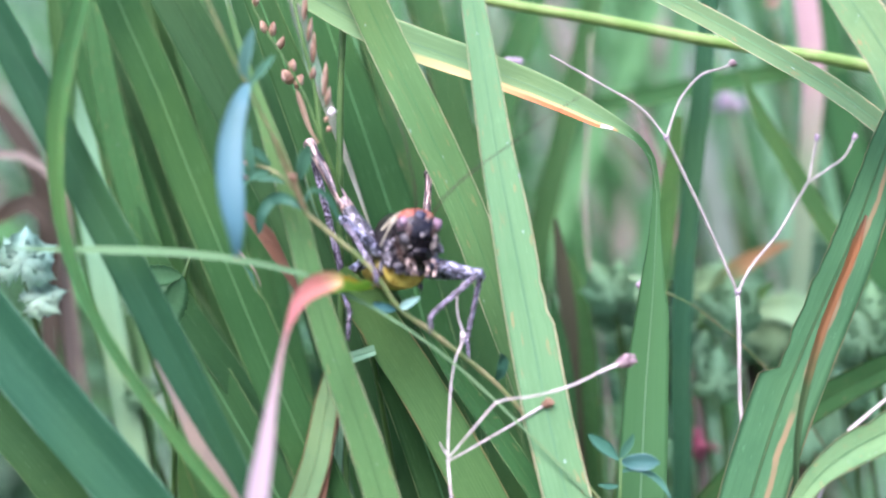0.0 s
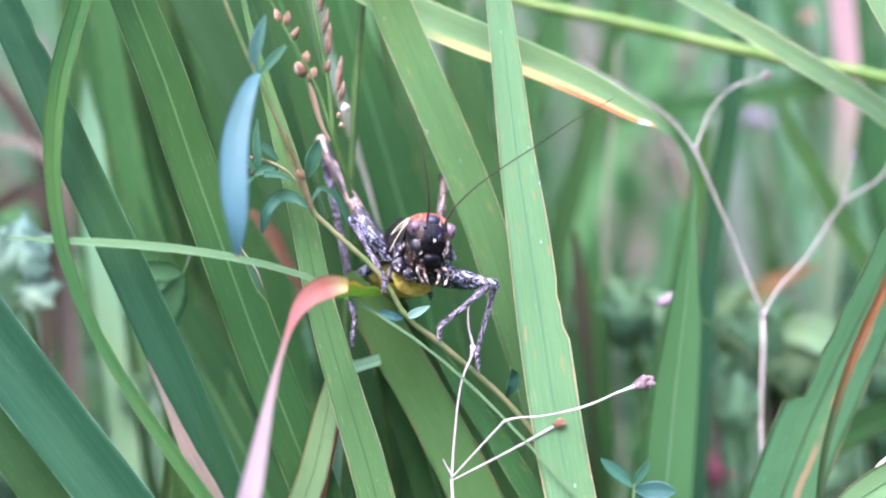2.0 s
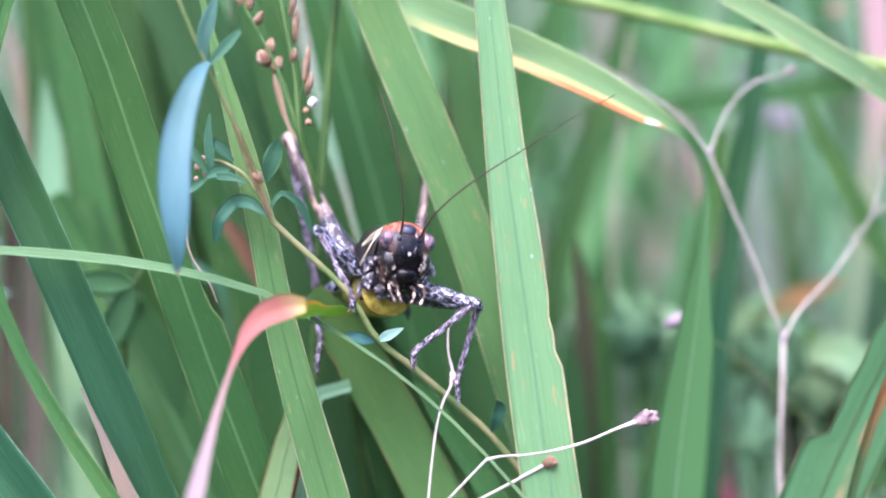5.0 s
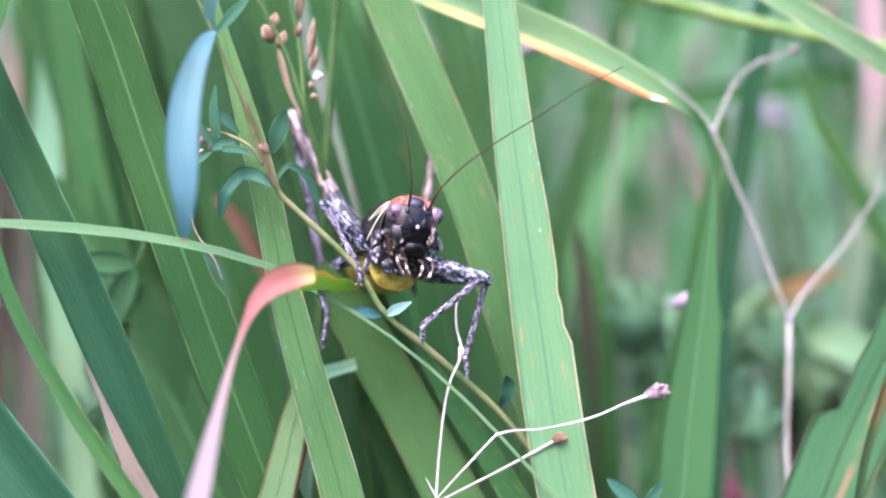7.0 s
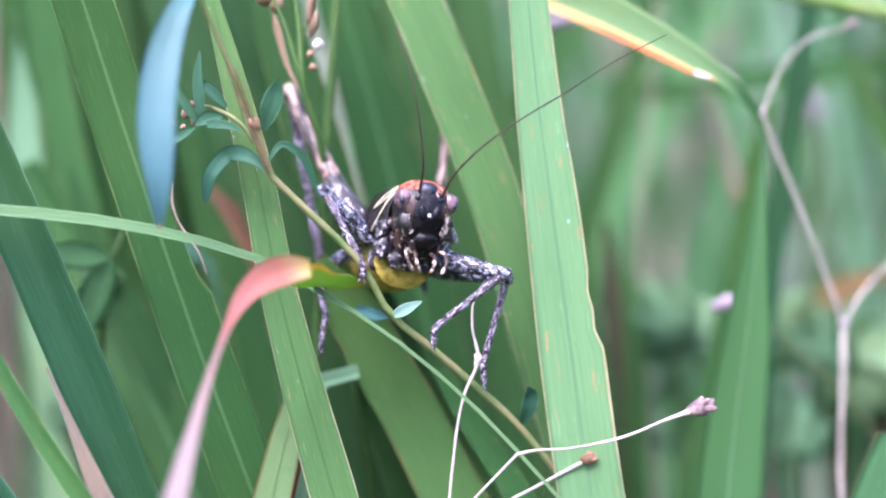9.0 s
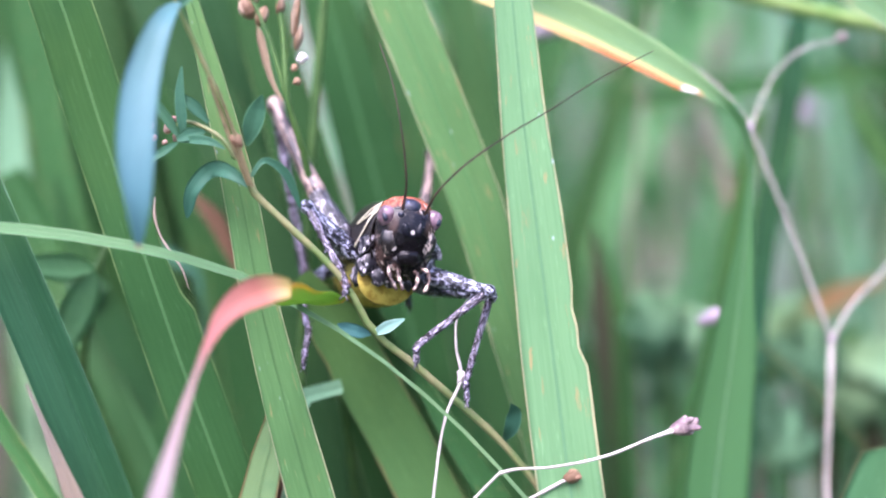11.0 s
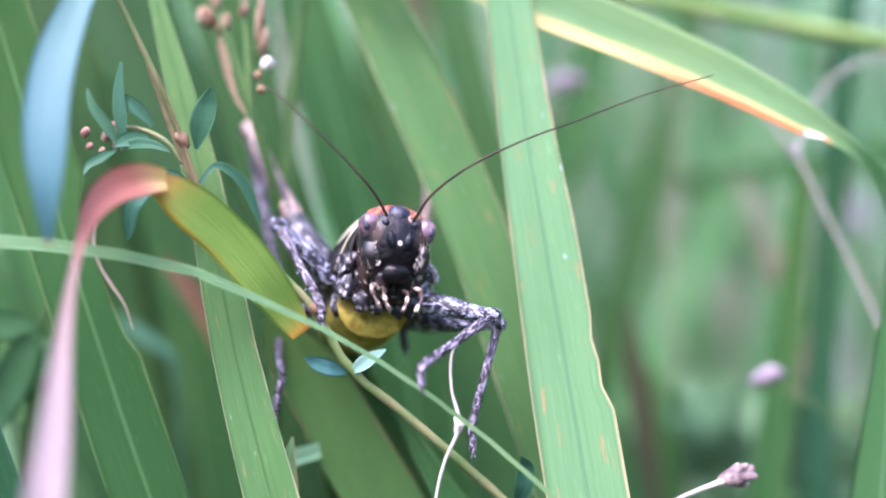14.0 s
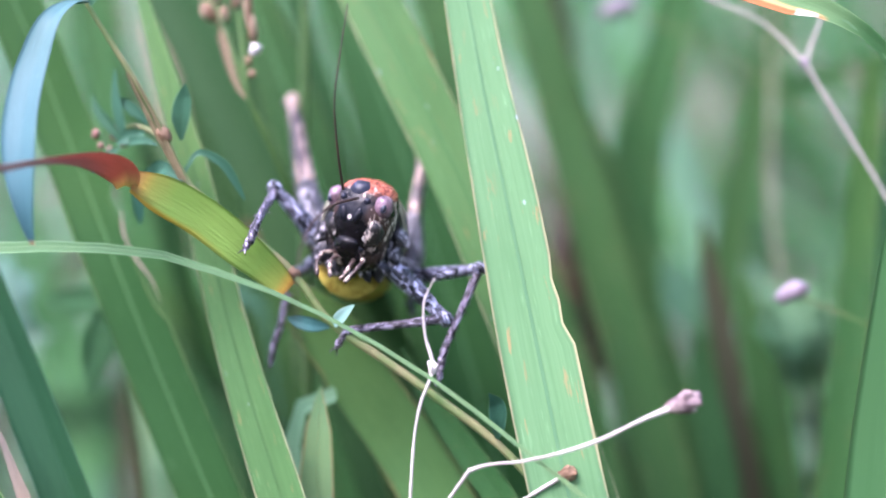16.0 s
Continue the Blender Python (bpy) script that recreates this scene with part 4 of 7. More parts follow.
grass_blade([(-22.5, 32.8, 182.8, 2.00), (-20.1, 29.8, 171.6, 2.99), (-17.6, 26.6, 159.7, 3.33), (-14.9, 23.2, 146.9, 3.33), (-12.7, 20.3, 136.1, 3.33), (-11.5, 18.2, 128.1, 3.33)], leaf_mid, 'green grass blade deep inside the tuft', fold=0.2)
grass_blade([(-19.5, 36.3, 183.1, 1.86), (-16.6, 33.3, 171.7, 2.78), (-13.5, 30.0, 159.3, 3.09), (-10.2, 26.4, 146.2, 3.09), (-7.6, 23.5, 135.1, 3.09), (-6.2, 21.2, 126.8, 3.09)], leaf_dark, 'dark green grass blade added as shade deep inside the tuft', fold=0.2)
grass_blade([(-15.2, 35.6, 183.2, 1.56), (-12.8, 32.5, 171.8, 2.35), (-10.2, 29.3, 159.5, 2.61), (-7.6, 25.8, 146.5, 2.61), (-5.4, 22.8, 135.4, 2.61), (-4.3, 20.6, 127.2, 2.61)], leaf_shade, 'dull green grass blade added as shade deep inside the tuft', fold=0.2)
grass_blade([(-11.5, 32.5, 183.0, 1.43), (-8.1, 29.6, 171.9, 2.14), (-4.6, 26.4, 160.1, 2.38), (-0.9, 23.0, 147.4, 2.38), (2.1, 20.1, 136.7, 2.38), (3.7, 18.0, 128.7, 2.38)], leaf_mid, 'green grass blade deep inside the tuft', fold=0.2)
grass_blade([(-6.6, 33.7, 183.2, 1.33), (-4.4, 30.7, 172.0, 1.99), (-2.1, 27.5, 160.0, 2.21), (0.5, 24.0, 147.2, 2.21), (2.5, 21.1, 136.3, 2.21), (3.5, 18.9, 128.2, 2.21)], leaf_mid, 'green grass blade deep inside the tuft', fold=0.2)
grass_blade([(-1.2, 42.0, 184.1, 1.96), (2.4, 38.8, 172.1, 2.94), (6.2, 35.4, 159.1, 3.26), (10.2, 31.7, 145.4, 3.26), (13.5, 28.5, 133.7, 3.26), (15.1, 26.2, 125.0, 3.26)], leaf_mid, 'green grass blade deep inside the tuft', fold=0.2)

grass_blade([(-35.7, 36.0, 174.3, 1.60), (-36.0, 35.0, 167.2, 2.60), (-36.3, 33.0, 159.5, 2.80), (-34.9, 30.0, 150.2, 2.90), (-33.2, 27.0, 139.8, 2.90)], leaf_frosty, 'pale bluish green grass blade at the side of the tuft')
grass_blade([(-34.8, 40.0, 170.5, 0.30), (-34.2, 39.0, 165.6, 2.00), (-33.5, 37.0, 158.9, 2.80), (-32.8, 34.0, 150.6, 3.00), (-31.9, 30.0, 138.9, 3.00)], leaf_bleached, 'light green grass blade, its tip dried to cream')
grass_blade([(-37.3, 44.0, 176.5, 1.00), (-36.1, 43.0, 170.9, 1.70), (-34.9, 42.0, 165.9, 1.30), (-33.6, 40.0, 160.4, 0.50), (-33.1, 38.0, 148.4, 0.40)], leaf_dry, 'cream-coloured dried grass blade curling down')
grass_blade([(-29.4, 30.0, 160.7, 0.50), (-28.9, 29.0, 156.1, 1.60), (-28.1, 27.0, 149.2, 2.00), (-27.2, 25.0, 140.6, 2.00)], leaf_mid, 'narrow green grass blade at the side of the tuft')
grass_blade([(-54.0, 52.0, 168.4, 1.00), (-49.8, 50.0, 163.4, 2.20), (-46.6, 48.0, 158.5, 2.40), (-45.5, 46.0, 150.5, 2.20), (-45.2, 42.0, 138.8, 2.00)], leaf_umber, 'dark brown dead grass blade')
grass_blade([(-54.8, 46.0, 160.8, 0.60), (-50.5, 45.0, 160.4, 1.00), (-46.2, 44.0, 160.0, 1.10), (-42.9, 43.0, 157.4, 0.80), (-42.2, 42.0, 148.7, 0.70)], leaf_dun, 'pale straw lying dead across the litter')
grass_blade([(-52.6, 44.0, 151.2, 1.00), (-49.3, 43.0, 153.5, 2.00), (-46.2, 42.0, 155.0, 2.40), (-43.8, 41.0, 153.2, 1.80), (-43.3, 40.0, 145.2, 1.00)], leaf_umber, 'brown dead leaf curled in the litter')
grass_blade([(-48.6, 56.0, 171.9, 0.80), (-46.3, 54.0, 165.1, 1.80), (-44.9, 52.0, 156.2, 2.00), (-44.3, 48.0, 144.1, 2.00)], leaf_dun, 'dun dead grass blade')
grass_blade([(-36.7, 46.0, 181.5, 2.00), (-34.1, 44.0, 175.1, 4.00), (-31.3, 42.0, 167.3, 4.60), (-28.2, 40.0, 157.6, 4.80), (-24.9, 38.0, 146.7, 4.80)], leaf_dark, 'dark green grass blade deep in the tuft', fold=0.2)
grass_blade([(-33.6, 50.0, 181.9, 2.00), (-31.0, 48.0, 175.3, 3.60), (-28.3, 46.0, 167.2, 4.40), (-25.1, 44.0, 157.3, 4.60), (-21.5, 42.0, 146.0, 4.60)], leaf_shade, 'deep green grass blade at the back of the tuft', fold=0.2)
grass_blade([(-35.6, 30.0, 178.8, 2.00), (-33.7, 29.0, 172.6, 3.80), (-31.2, 27.0, 164.8, 4.20), (-28.3, 25.0, 156.4, 4.20), (-25.4, 23.0, 147.4, 4.20)], leaf_shade, 'deep green grass blade at the side of the tuft', fold=0.2)
# dark blades added for the shade in gaps beside the tuft
grass_blade([(15.4, 30.0, 153.7, 0.33), (15.9, 29.0, 148.6, 1.69), (16.5, 28.0, 143.5, 1.86), (16.9, 27.0, 136.5, 1.69)], leaf_gap_shade, 'dark brown grass blade standing for the shade in a gap')
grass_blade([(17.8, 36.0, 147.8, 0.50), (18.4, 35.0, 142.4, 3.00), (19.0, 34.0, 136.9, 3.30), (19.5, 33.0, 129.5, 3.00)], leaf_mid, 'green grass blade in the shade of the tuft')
grass_blade([(14.5, 26.0, 145.8, 0.50), (15.0, 25.0, 140.8, 2.20), (15.6, 24.0, 135.8, 2.42), (16.0, 23.0, 128.9, 2.20)], leaf_dark, 'dark green grass blade with the shade of the tuft in its colour')
grass_blade([(41.4, 48.0, 137.5, 0.33), (41.9, 47.0, 133.8, 1.95), (42.4, 46.0, 130.1, 2.15), (42.8, 45.0, 125.1, 1.95)], leaf_umber, 'dark brown grass blade standing for the shade in a gap')
grass_blade([(44.7, 42.0, 136.8, 0.33), (45.3, 41.0, 132.5, 2.08), (45.8, 40.0, 128.2, 2.29), (46.3, 39.0, 122.3, 2.08)], leaf_gap_shade, 'dark brown grass blade standing for the shade in a gap')
grass_blade([(1.7, 44.0, 178.4, 2.00), (2.7, 43.0, 172.4, 3.00), (3.4, 42.0, 165.5, 3.20), (3.8, 41.0, 158.7, 2.80), (3.9, 40.0, 149.8, 2.40)], leaf_umber, 'brown dead grass blade behind the tuft')
grass_blade([(5.1, 34.0, 160.7, 0.80), (5.5, 33.0, 158.4, 1.80), (4.5, 32.0, 155.8, 2.00), (3.6, 31.0, 152.3, 1.20)], leaf_dun, 'pinkish tan curled dead leaf')
grass_blade([(20.7, 38.0, 144.0, 0.60), (24.4, 36.0, 143.4, 4.00), (28.0, 34.0, 142.2, 4.60), (30.6, 32.0, 140.7, 2.00), (31.5, 31.0, 136.2, 0.80)], leaf_herb_pale, 'broad pale green herb leaf among the stalks')
grass_blade([(40.9, 42.0, 138.0, 0.50), (44.0, 41.0, 139.6, 3.60), (47.2, 40.0, 138.4, 3.80), (49.5, 39.0, 135.7, 1.20), (50.5, 38.0, 128.8, 0.60)], leaf_herb_pale, 'broad pale green herb leaf among the stalks')
grass_blade([(30.2, 36.0, 136.6, 0.50), (34.7, 34.0, 140.3, 1.60), (38.3, 33.0, 142.8, 1.60), (40.8, 33.0, 144.8, 0.40)], leaf_mid, 'narrow green grass blade slanting behind the dry stalk', root=False)
grass_blade([(-32.2, 21.0, 158.6, 2.00), (-29.9, 20.0, 154.7, 3.60), (-26.7, 18.0, 150.6, 4.00), (-23.5, 15.0, 146.9, 4.20), (-20.3, 12.0, 142.5, 4.20)], leaf_shade, 'deep green grass blade low at the side of the tuft', fold=0.2)
grass_blade([(-29.4, 26.0, 154.9, 1.50), (-27.0, 25.0, 150.7, 3.20), (-24.0, 23.0, 146.0, 3.80), (-20.5, 20.0, 140.2, 4.00)], leaf_dark, 'dark green grass blade low at the side of the tuft', fold=0.2)

THIN = [(-31.4, -7.0, 160.8, 0.10), (-27.9, -6.9, 160.6, 0.45), (-23.8, -6.7, 160.4, 0.62), (-17.4, -6.5, 159.8, 0.60), (-13.0, -6.1, 158.9, 0.54), (-8.8, -5.5, 157.5, 0.44), (-5.9, -5.1, 155.8, 0.34), (-2.9, -5.2, 154.1, 0.24), (0.5, -5.2, 151.6, 0.22), (4.0, -5.2, 148.5, 0.22), (8.6, -5.9, 143.8, 0.24), (11.4, -6.2, 140.8, 0.26)]
thin_blade = grass_blade(THIN, leaf_thin, "narrow pale green grass blade arching across the cricket", fold=0.08, origin=THIN_ORIGIN)

stalk('tall_grass', [(-3.6, 26.3, 180.7, 0.99), (9.2, 25.4, 177.4, 1.10), (18.6, 24.9, 175.6, 1.21), (30.8, 24.2, 173.0, 1.32), (44.5, 23.5, 170.6, 1.32), (62.8, 22.0, 164.9, 1.32), (73.8, 17.1, 146.4, 1.32)], stem_yellow, 'yellow-green grass stem lying across the tuft', root=True)
stalk('tall_grass', [(-5.3, 13.8, 188.4, 0.48), (-5.8, 11.0, 178.0, 0.63), (-6.3, 9.3, 171.3, 0.63), (-6.6, 7.2, 163.8, 0.63), (-6.8, 5.0, 155.4, 0.63), (-6.8, 2.2, 145.2, 0.63)], stem_green, 'slender dark green grass stem', root=True)
stalk('dead_grass', [(21.6, 46.8, 172.5, 0.20), (20.9, 44.0, 162.1, 0.27), (20.1, 41.2, 151.6, 0.34), (20.6, 39.5, 145.0, 0.34), (21.7, 37.2, 136.5, 0.34), (22.3, 34.6, 126.8, 0.34), (22.4, 32.5, 119.0, 0.34)], stem_dun, 'pale dead stalk among the herbs', root=True)
stalk('dead_grass', [(13.3, 54.0, 149.0, 0.33), (13.5, 52.0, 141.6, 0.99), (14.2, 50.6, 136.4, 1.21), (15.2, 49.2, 131.2, 0.99), (15.8, 47.9, 126.2, 0.88)], stem_dun, 'pale dead stalk low in the meadow', root=True)
stalk('dead_grass', [(40.8, -3.9, 145.5, 0.24), (39.7, -4.1, 144.6, 0.29), (37.8, -4.5, 143.3, 0.29), (35.9, -4.9, 141.6, 0.34), (34.7, -5.6, 139.1, 0.34)], stem_straw, 'thin bleached dry stalk', root=True)

# ---- the leaf that the cricket stands on ----
PERCH = [(-6.5, 1.1, 156.1, 1.2), (-5.7, 1.3, 155.0, 2.9), (-4.5, 1.5, 153.1, 3.5), (-2.9, 1.5, 150.1, 3.8), (-0.6, 1.4, 146.2, 3.9), (2.0, 0.7, 141.5, 4.1), (4.6, -0.3, 136.4, 4.3)]
PERCH_END = [(-3.1, -4.5, 155.5, 1.10), (-3.6, -4.7, 156.3, 1.52), (-4.6, -5.5, 158.0, 2.08), (-6.5, -6.4, 160.5, 2.23), (-8.3, -7.5, 162.3, 1.87), (-9.0, -7.9, 162.9, 1.20)]
PERCH_TIP = [(-8.7, -7.9, 163.0, 0.95), (-9.4, -8.5, 163.1, 1.5), (-10.3, -9.5, 162.9, 1.72), (-10.95, -10.7, 162.2, 1.3), (-11.25, -11.9, 161.1, 0.62), (-11.3, -13.0, 160.0, 0.36), (-11.2, -14.4, 158.6, 0.44), (-11.0, -16.0, 156.9, 0.66), (-10.7, -17.8, 155.0, 1.0), (-10.5, -19.4, 153.1, 1.3), (-10.4, -20.6, 151.6, 1.5), (-10.3, -22.0, 149.6, 1.5), (-10.2, -23.2, 147.6, 1.3)]
perch = thing("perch_leaf", label="broad gnawed green leaf under the cricket, its end withered", category="grass leaf")
bm = bmesh.new()
ribbon(bm, PERCH, 0.08, 0, [(-1, 0.14, 0.31, 0.26), (1, 0.44, 0.46, 0.06)], count=140, root=True, wave_seed=4.0)
part("blade", bm, leaf_perch, perch)
bm = bmesh.new()
ribbon(bm, PERCH_END, 0.10, 0, count=60, origin=END_ORIGIN, wave_seed=9.0)
perch_end = part("leaf_end", bm, leaf_turning, perch, "yellowing end of the leaf")
bm = bmesh.new()
ribbon(bm, PERCH_TIP, 0.45, lambda v: v * 15, count=60, origin=BEND_ORIGIN, wave_seed=12.0)
perch_tip = part("leaf_tip", bm, leaf_withered, perch_end, "rust red and bleached pink withered leaf tip")

# ---- dry stalks ----
DRY_MAIN = [(2.6, -7.5, 132.1, 0.20), (2.4, -7.0, 137.8, 0.20), (2.2, -6.5, 141.5, 0.22)]
DRY_SHOOT = [(2.2, -6.5, 141.5, 0.19), (2.4, -5.6, 144.9, 0.17), (3.1, -4.1, 149.5, 0.17), (3.8, -3.5, 151.2, 0.22), (3.4, -2.9, 153.1, 0.14), (3.5, -2.4, 154.9, 0.11), (4.1, -2.1, 155.9, 0.08)]
DRY_KINK = [(2.2, -6.5, 141.6, 0.14), (4.0, -6.8, 143.9, 0.17), (6.2, -6.8, 146.5, 0.19)]
DRY_LONG = [(6.2, -6.8, 146.5, 0.25), (6.8, -6.8, 146.7, 0.19), (9.2, -6.6, 146.9, 0.16), (12.7, -6.1, 147.6, 0.19), (15.4, -5.5, 148.6, 0.22), (16.7, -5.2, 149.0, 0.33)]
DRY_SHORT = [(2.3, -6.5, 141.4, 0.14), (4.4, -6.3, 142.5, 0.17), (7.6, -5.3, 143.9, 0.20), (10.5, -4.5, 145.3, 0.22)]
DRY_STUB = [(2.2, -6.4, 141.8, 0.14), (1.8, -6.4, 142.5, 0.14), (1.5, -6.6, 143.2, 0.08)]
DRYB_MAIN = [(31.5, 5.4, 128.1, 0.36), (31.2, 7.0, 133.9, 0.36), (30.8, 9.1, 139.8, 0.36), (31.0, 10.9, 145.7, 0.39), (31.0, 12.0, 149.8, 0.39)]
DRY_LEFT = [(31.0, 12.0, 149.8, 0.31), (27.4, 12.9, 158.0, 0.28), (24.1, 13.6, 164.9, 0.36)]
DRY_TOP = [(24.1, 13.6, 164.9, 0.23), (26.2, 15.8, 168.8, 0.23), (28.3, 16.8, 170.5, 0.23), (30.5, 17.1, 171.1, 0.21), (31.1, 17.1, 171.4, 0.31)]
DRY_RIGHT = [(31.0, 12.0, 149.8, 0.31), (32.2, 12.8, 151.7, 0.26), (35.4, 14.2, 155.1, 0.26), (37.6, 15.5, 158.1, 0.26), (38.7, 16.0, 159.7, 0.26)]
DRY_TWIG_A = [(38.7, 16.0, 159.7, 0.21), (39.1, 16.4, 161.5, 0.21), (39.7, 17.1, 163.9, 0.21)]
DRY_TWIG_B = [(38.7, 16.0, 159.7, 0.21), (40.7, 16.8, 160.7, 0.21), (42.8, 17.6, 162.0, 0.21), (43.8, 18.1, 163.7, 0.21)]
DRY_BACK = [(24.1, 13.6, 164.9, 0.20), (22.1, 14.4, 167.4, 0.18), (18.0, 15.6, 170.0, 0.18), (13.4, 16.9, 172.7, 0.15)]


def dry_stalk(label, rods, knobs, root):
    ob = thing("dry_stalk", label=label, category="dry stalk", group="dry stalks")
    for k, points in enumerate(rods):
        bm = bmesh.new()
        tube(bm, rooted(points[::-1])[0] if k == 0 and root else points, sides=8, count=44, knobs=0.22)
        part("stem" if k == 0 else "branch", bm, stem_grey if root == 2 else stem_straw, ob)
    for (x, y, z), size, axis, mat, name in knobs:
        bm = bmesh.new()
        pod(bm, (x, y, z), size, axis, 0.35, x)
        for i in range(5):
            a = Vector(axis).normalized()
            o = a.orthogonal().normalized()
            o.rotate(Matrix.Rotation(i * 1.3, 3, a))
            pod(bm, Vector((x, y, z)) + o * size[1] * 0.38 + a * size[0] * 0.12 * (i % 3), (size[0] * 0.6, size[1] * 0.4), a + o * 0.4, 0.3, i)
        part(name, bm, mat, ob, "dry brown bud" if name == "bud" else "")
    return ob


def end_of(points):
    return points[-1][:3], Vector(points[-1][:3]) - Vector(points[-2][:3])


pl, al = end_of(DRY_LONG)
ps, as_ = end_of(DRY_SHORT)
dry_stalk("bleached branching dry stalk with two withered flower heads", [DRY_MAIN, DRY_SHOOT, DRY_KINK, DRY_LONG, DRY_SHORT, DRY_STUB],
          [(Vector(pl) + al.normalized() * 0.5, (1.8, 0.95), al, husk_purple, "flower_head"), (Vector(ps) + as_.normalized() * 0.3, (1.0, 0.75), as_, husk_brown, "flower_head"), (DRY_SHOOT[3][:3], (0.8, 0.5), (0.2, 0, 1), husk_white, "node")], True)

pa, aa = end_of(DRY_TOP)
pb, ab = end_of(DRY_TWIG_A)
pc, ac = end_of(DRY_TWIG_B)
dry_stalk("tall bleached forked dry stalk with small buds", [DRYB_MAIN, DRY_LEFT, DRY_RIGHT, DRY_TWIG_A, DRY_TWIG_B, DRY_BACK, DRY_TOP],
          [(pa, (0.8, 0.65), aa, husk_purple, "bud"), (pb, (0.7, 0.45), ab, husk_lilac, "bud"), (pc, (0.7, 0.45), ac, husk_lilac, "bud"), (DRY_LEFT[-1][:3], (0.6, 0.5), (0.4, 0, 1), husk_lilac, "node"), (DRYB_MAIN[-1][:3], (0.7, 0.55), (0, 0, 1), husk_lilac, "node")], 2)

# ---- herbs and flowers ----
def cut_leaf(at, size, turn, foot, material, label):
    """A lobed herb leaf seen flat on, on a thin leaf stalk that goes to the ground."""
    ob = thing("herb_leaf", label=label, category="herb", group="herb leaves")
    rng = random.Random(int(at[0] * 10))
    bm = bmesh.new()
    uvl = bm.loops.layers.uv.verify()
    face_to = Matrix.Rotation(radians(70 + rng.uniform(-25, 10)), 3, "X") @ Matrix.Rotation(radians(turn), 3, "Z")
    ctr = Vector(at)

    def put(x, y, z=0.0):
        return bm.verts.new((ctr + face_to @ Vector((x, y, z))) * MM)

    for lobe in range(5):
        a = radians((lobe - 2) * 50 + rng.uniform(-8, 8))
        d, n = Vector((math.sin(a), math.cos(a))), Vector((math.cos(a), -math.sin(a)))
        long = size * (1.0 - 0.13 * abs(lobe - 2)) * rng.uniform(0.9, 1.1)
        left, right, mid = [], [], []
        steps = 24
        for i in range(steps + 1):
            s = i / steps
            tooth = 0.72 + 0.55 * ((s * 4.0 + 0.15) % 1.0 if s < 0.97 else 0.0)
            w = size * (0.06 + 0.32 * math.sin(min(1, s * 1.12) * math.pi) ** 0.7) * tooth
            w *= (1 - s ** 5)
            p = d * long * s
            sag = -0.25 * size * s * s
            mid.append(put(p.x, p.y, sag + 0.03 * size))
            left.append(put(p.x - n.x * w * 0.95, p.y - n.y * w * 0.95, sag))
            right.append(put(p.x + n.x * w * 0.95, p.y + n.y * w * 0.95, sag))
        for i in range(steps):
            for r0, r1, u0, u1 in ((left, mid, 0, 0.5), (mid, right, 0.5, 1)):
                f = bm.faces.new((r0[i], r1[i], r1[i + 1], r0[i + 1]))
                for loop, q in zip(f.loops, ((u0, i / steps), (u1, i / steps), (u1, (i + 1) / steps), (u0, (i + 1) / steps))):
                    loop[uvl].uv = q
    bmesh.ops.solidify(bm, geom=bm.faces[:], thickness=0.00012)
    part("leaf", bm, material, ob)
    bm = bmesh.new()
    tube(bm, rooted([(*at, 0.35), (*Vector(at).lerp(Vector(foot), 0.5), 0.4), (*foot, 0.45)])[0], 6, 30)
    part("leaf_stalk", bm, stem_green, ob)
    return ob


def toothed_herb():
    """Toothed leaflets hanging from the joint of a thin stem beside the tuft."""
    ob = thing("herb_leaf", label="green herb leaf with toothed drooping leaflets on a thin stem", category="herb", group="herb leaves")
    joint = Vector((-20.9, 5.0, 155.0))
    bm = bmesh.new()
    tube(bm, rooted([(*(joint + Vector((0.7, 0.4, 1.6))), 0.3), (*joint, 0.5), (-22.4, 7.6, 150.0, 0.5), (-23.4, 9.0, 142.0, 0.55)])[0], 6, 40)
    part("stem", bm, stem_green, ob)
    for tip, wide, seed in (((-23.4, 5.0, 149.0), 2.3, 1), ((-26.0, 5.6, 155.0), 1.9, 2)):
        rng = random.Random(seed)
        along = Vector(tip) - joint
        side = along.cross(Vector((0.2, -1, 0.3))).normalized()
        face = side.cross(along).normalized()
        bm = bmesh.new()
        uvl = bm.loops.layers.uv.verify()
        steps, rows = 36, []
        for i in range(steps + 1):
            v = i / steps
            half = wide / 2 * (math.sin(math.pi * min(1.0, 0.06 + 0.94 * v ** 0.8)) ** 0.8 + 0.02)
            mid = joint + along * v - face * (-0.12 * along.length * v * v)
            row = []
            for e in (-1, -0.5, 0, 0.5, 1):
                tooth = 1.0 + (0.22 * ((v * 9 + 0.3 * e) % 1.0) - 0.1 if abs(e) == 1 else 0.0)
                row.append(bm.verts.new((mid + side * (e * half * tooth) + face * (0.28 * half * abs(e) + rng.uniform(-0.02, 0.02)) + along * (0.05 * abs(e))) * MM))
            rows.append(row)
        for i in range(steps):
            for e in range(4):
                f = bm.faces.new((rows[i][e], rows[i][e + 1], rows[i + 1][e + 1], rows[i + 1][e]))
                for loop, q in zip(f.loops, ((e / 4, i / steps), (e / 4 + 0.25, i / steps), (e / 4 + 0.25, (i + 1) / steps), (e / 4, (i + 1) / steps))):
                    loop[uvl].uv = q
        bmesh.ops.solidify(bm, geom=bm.faces[:], thickness=0.0001)
        part("leaflet", bm, leaf_toothed, ob)
    return ob


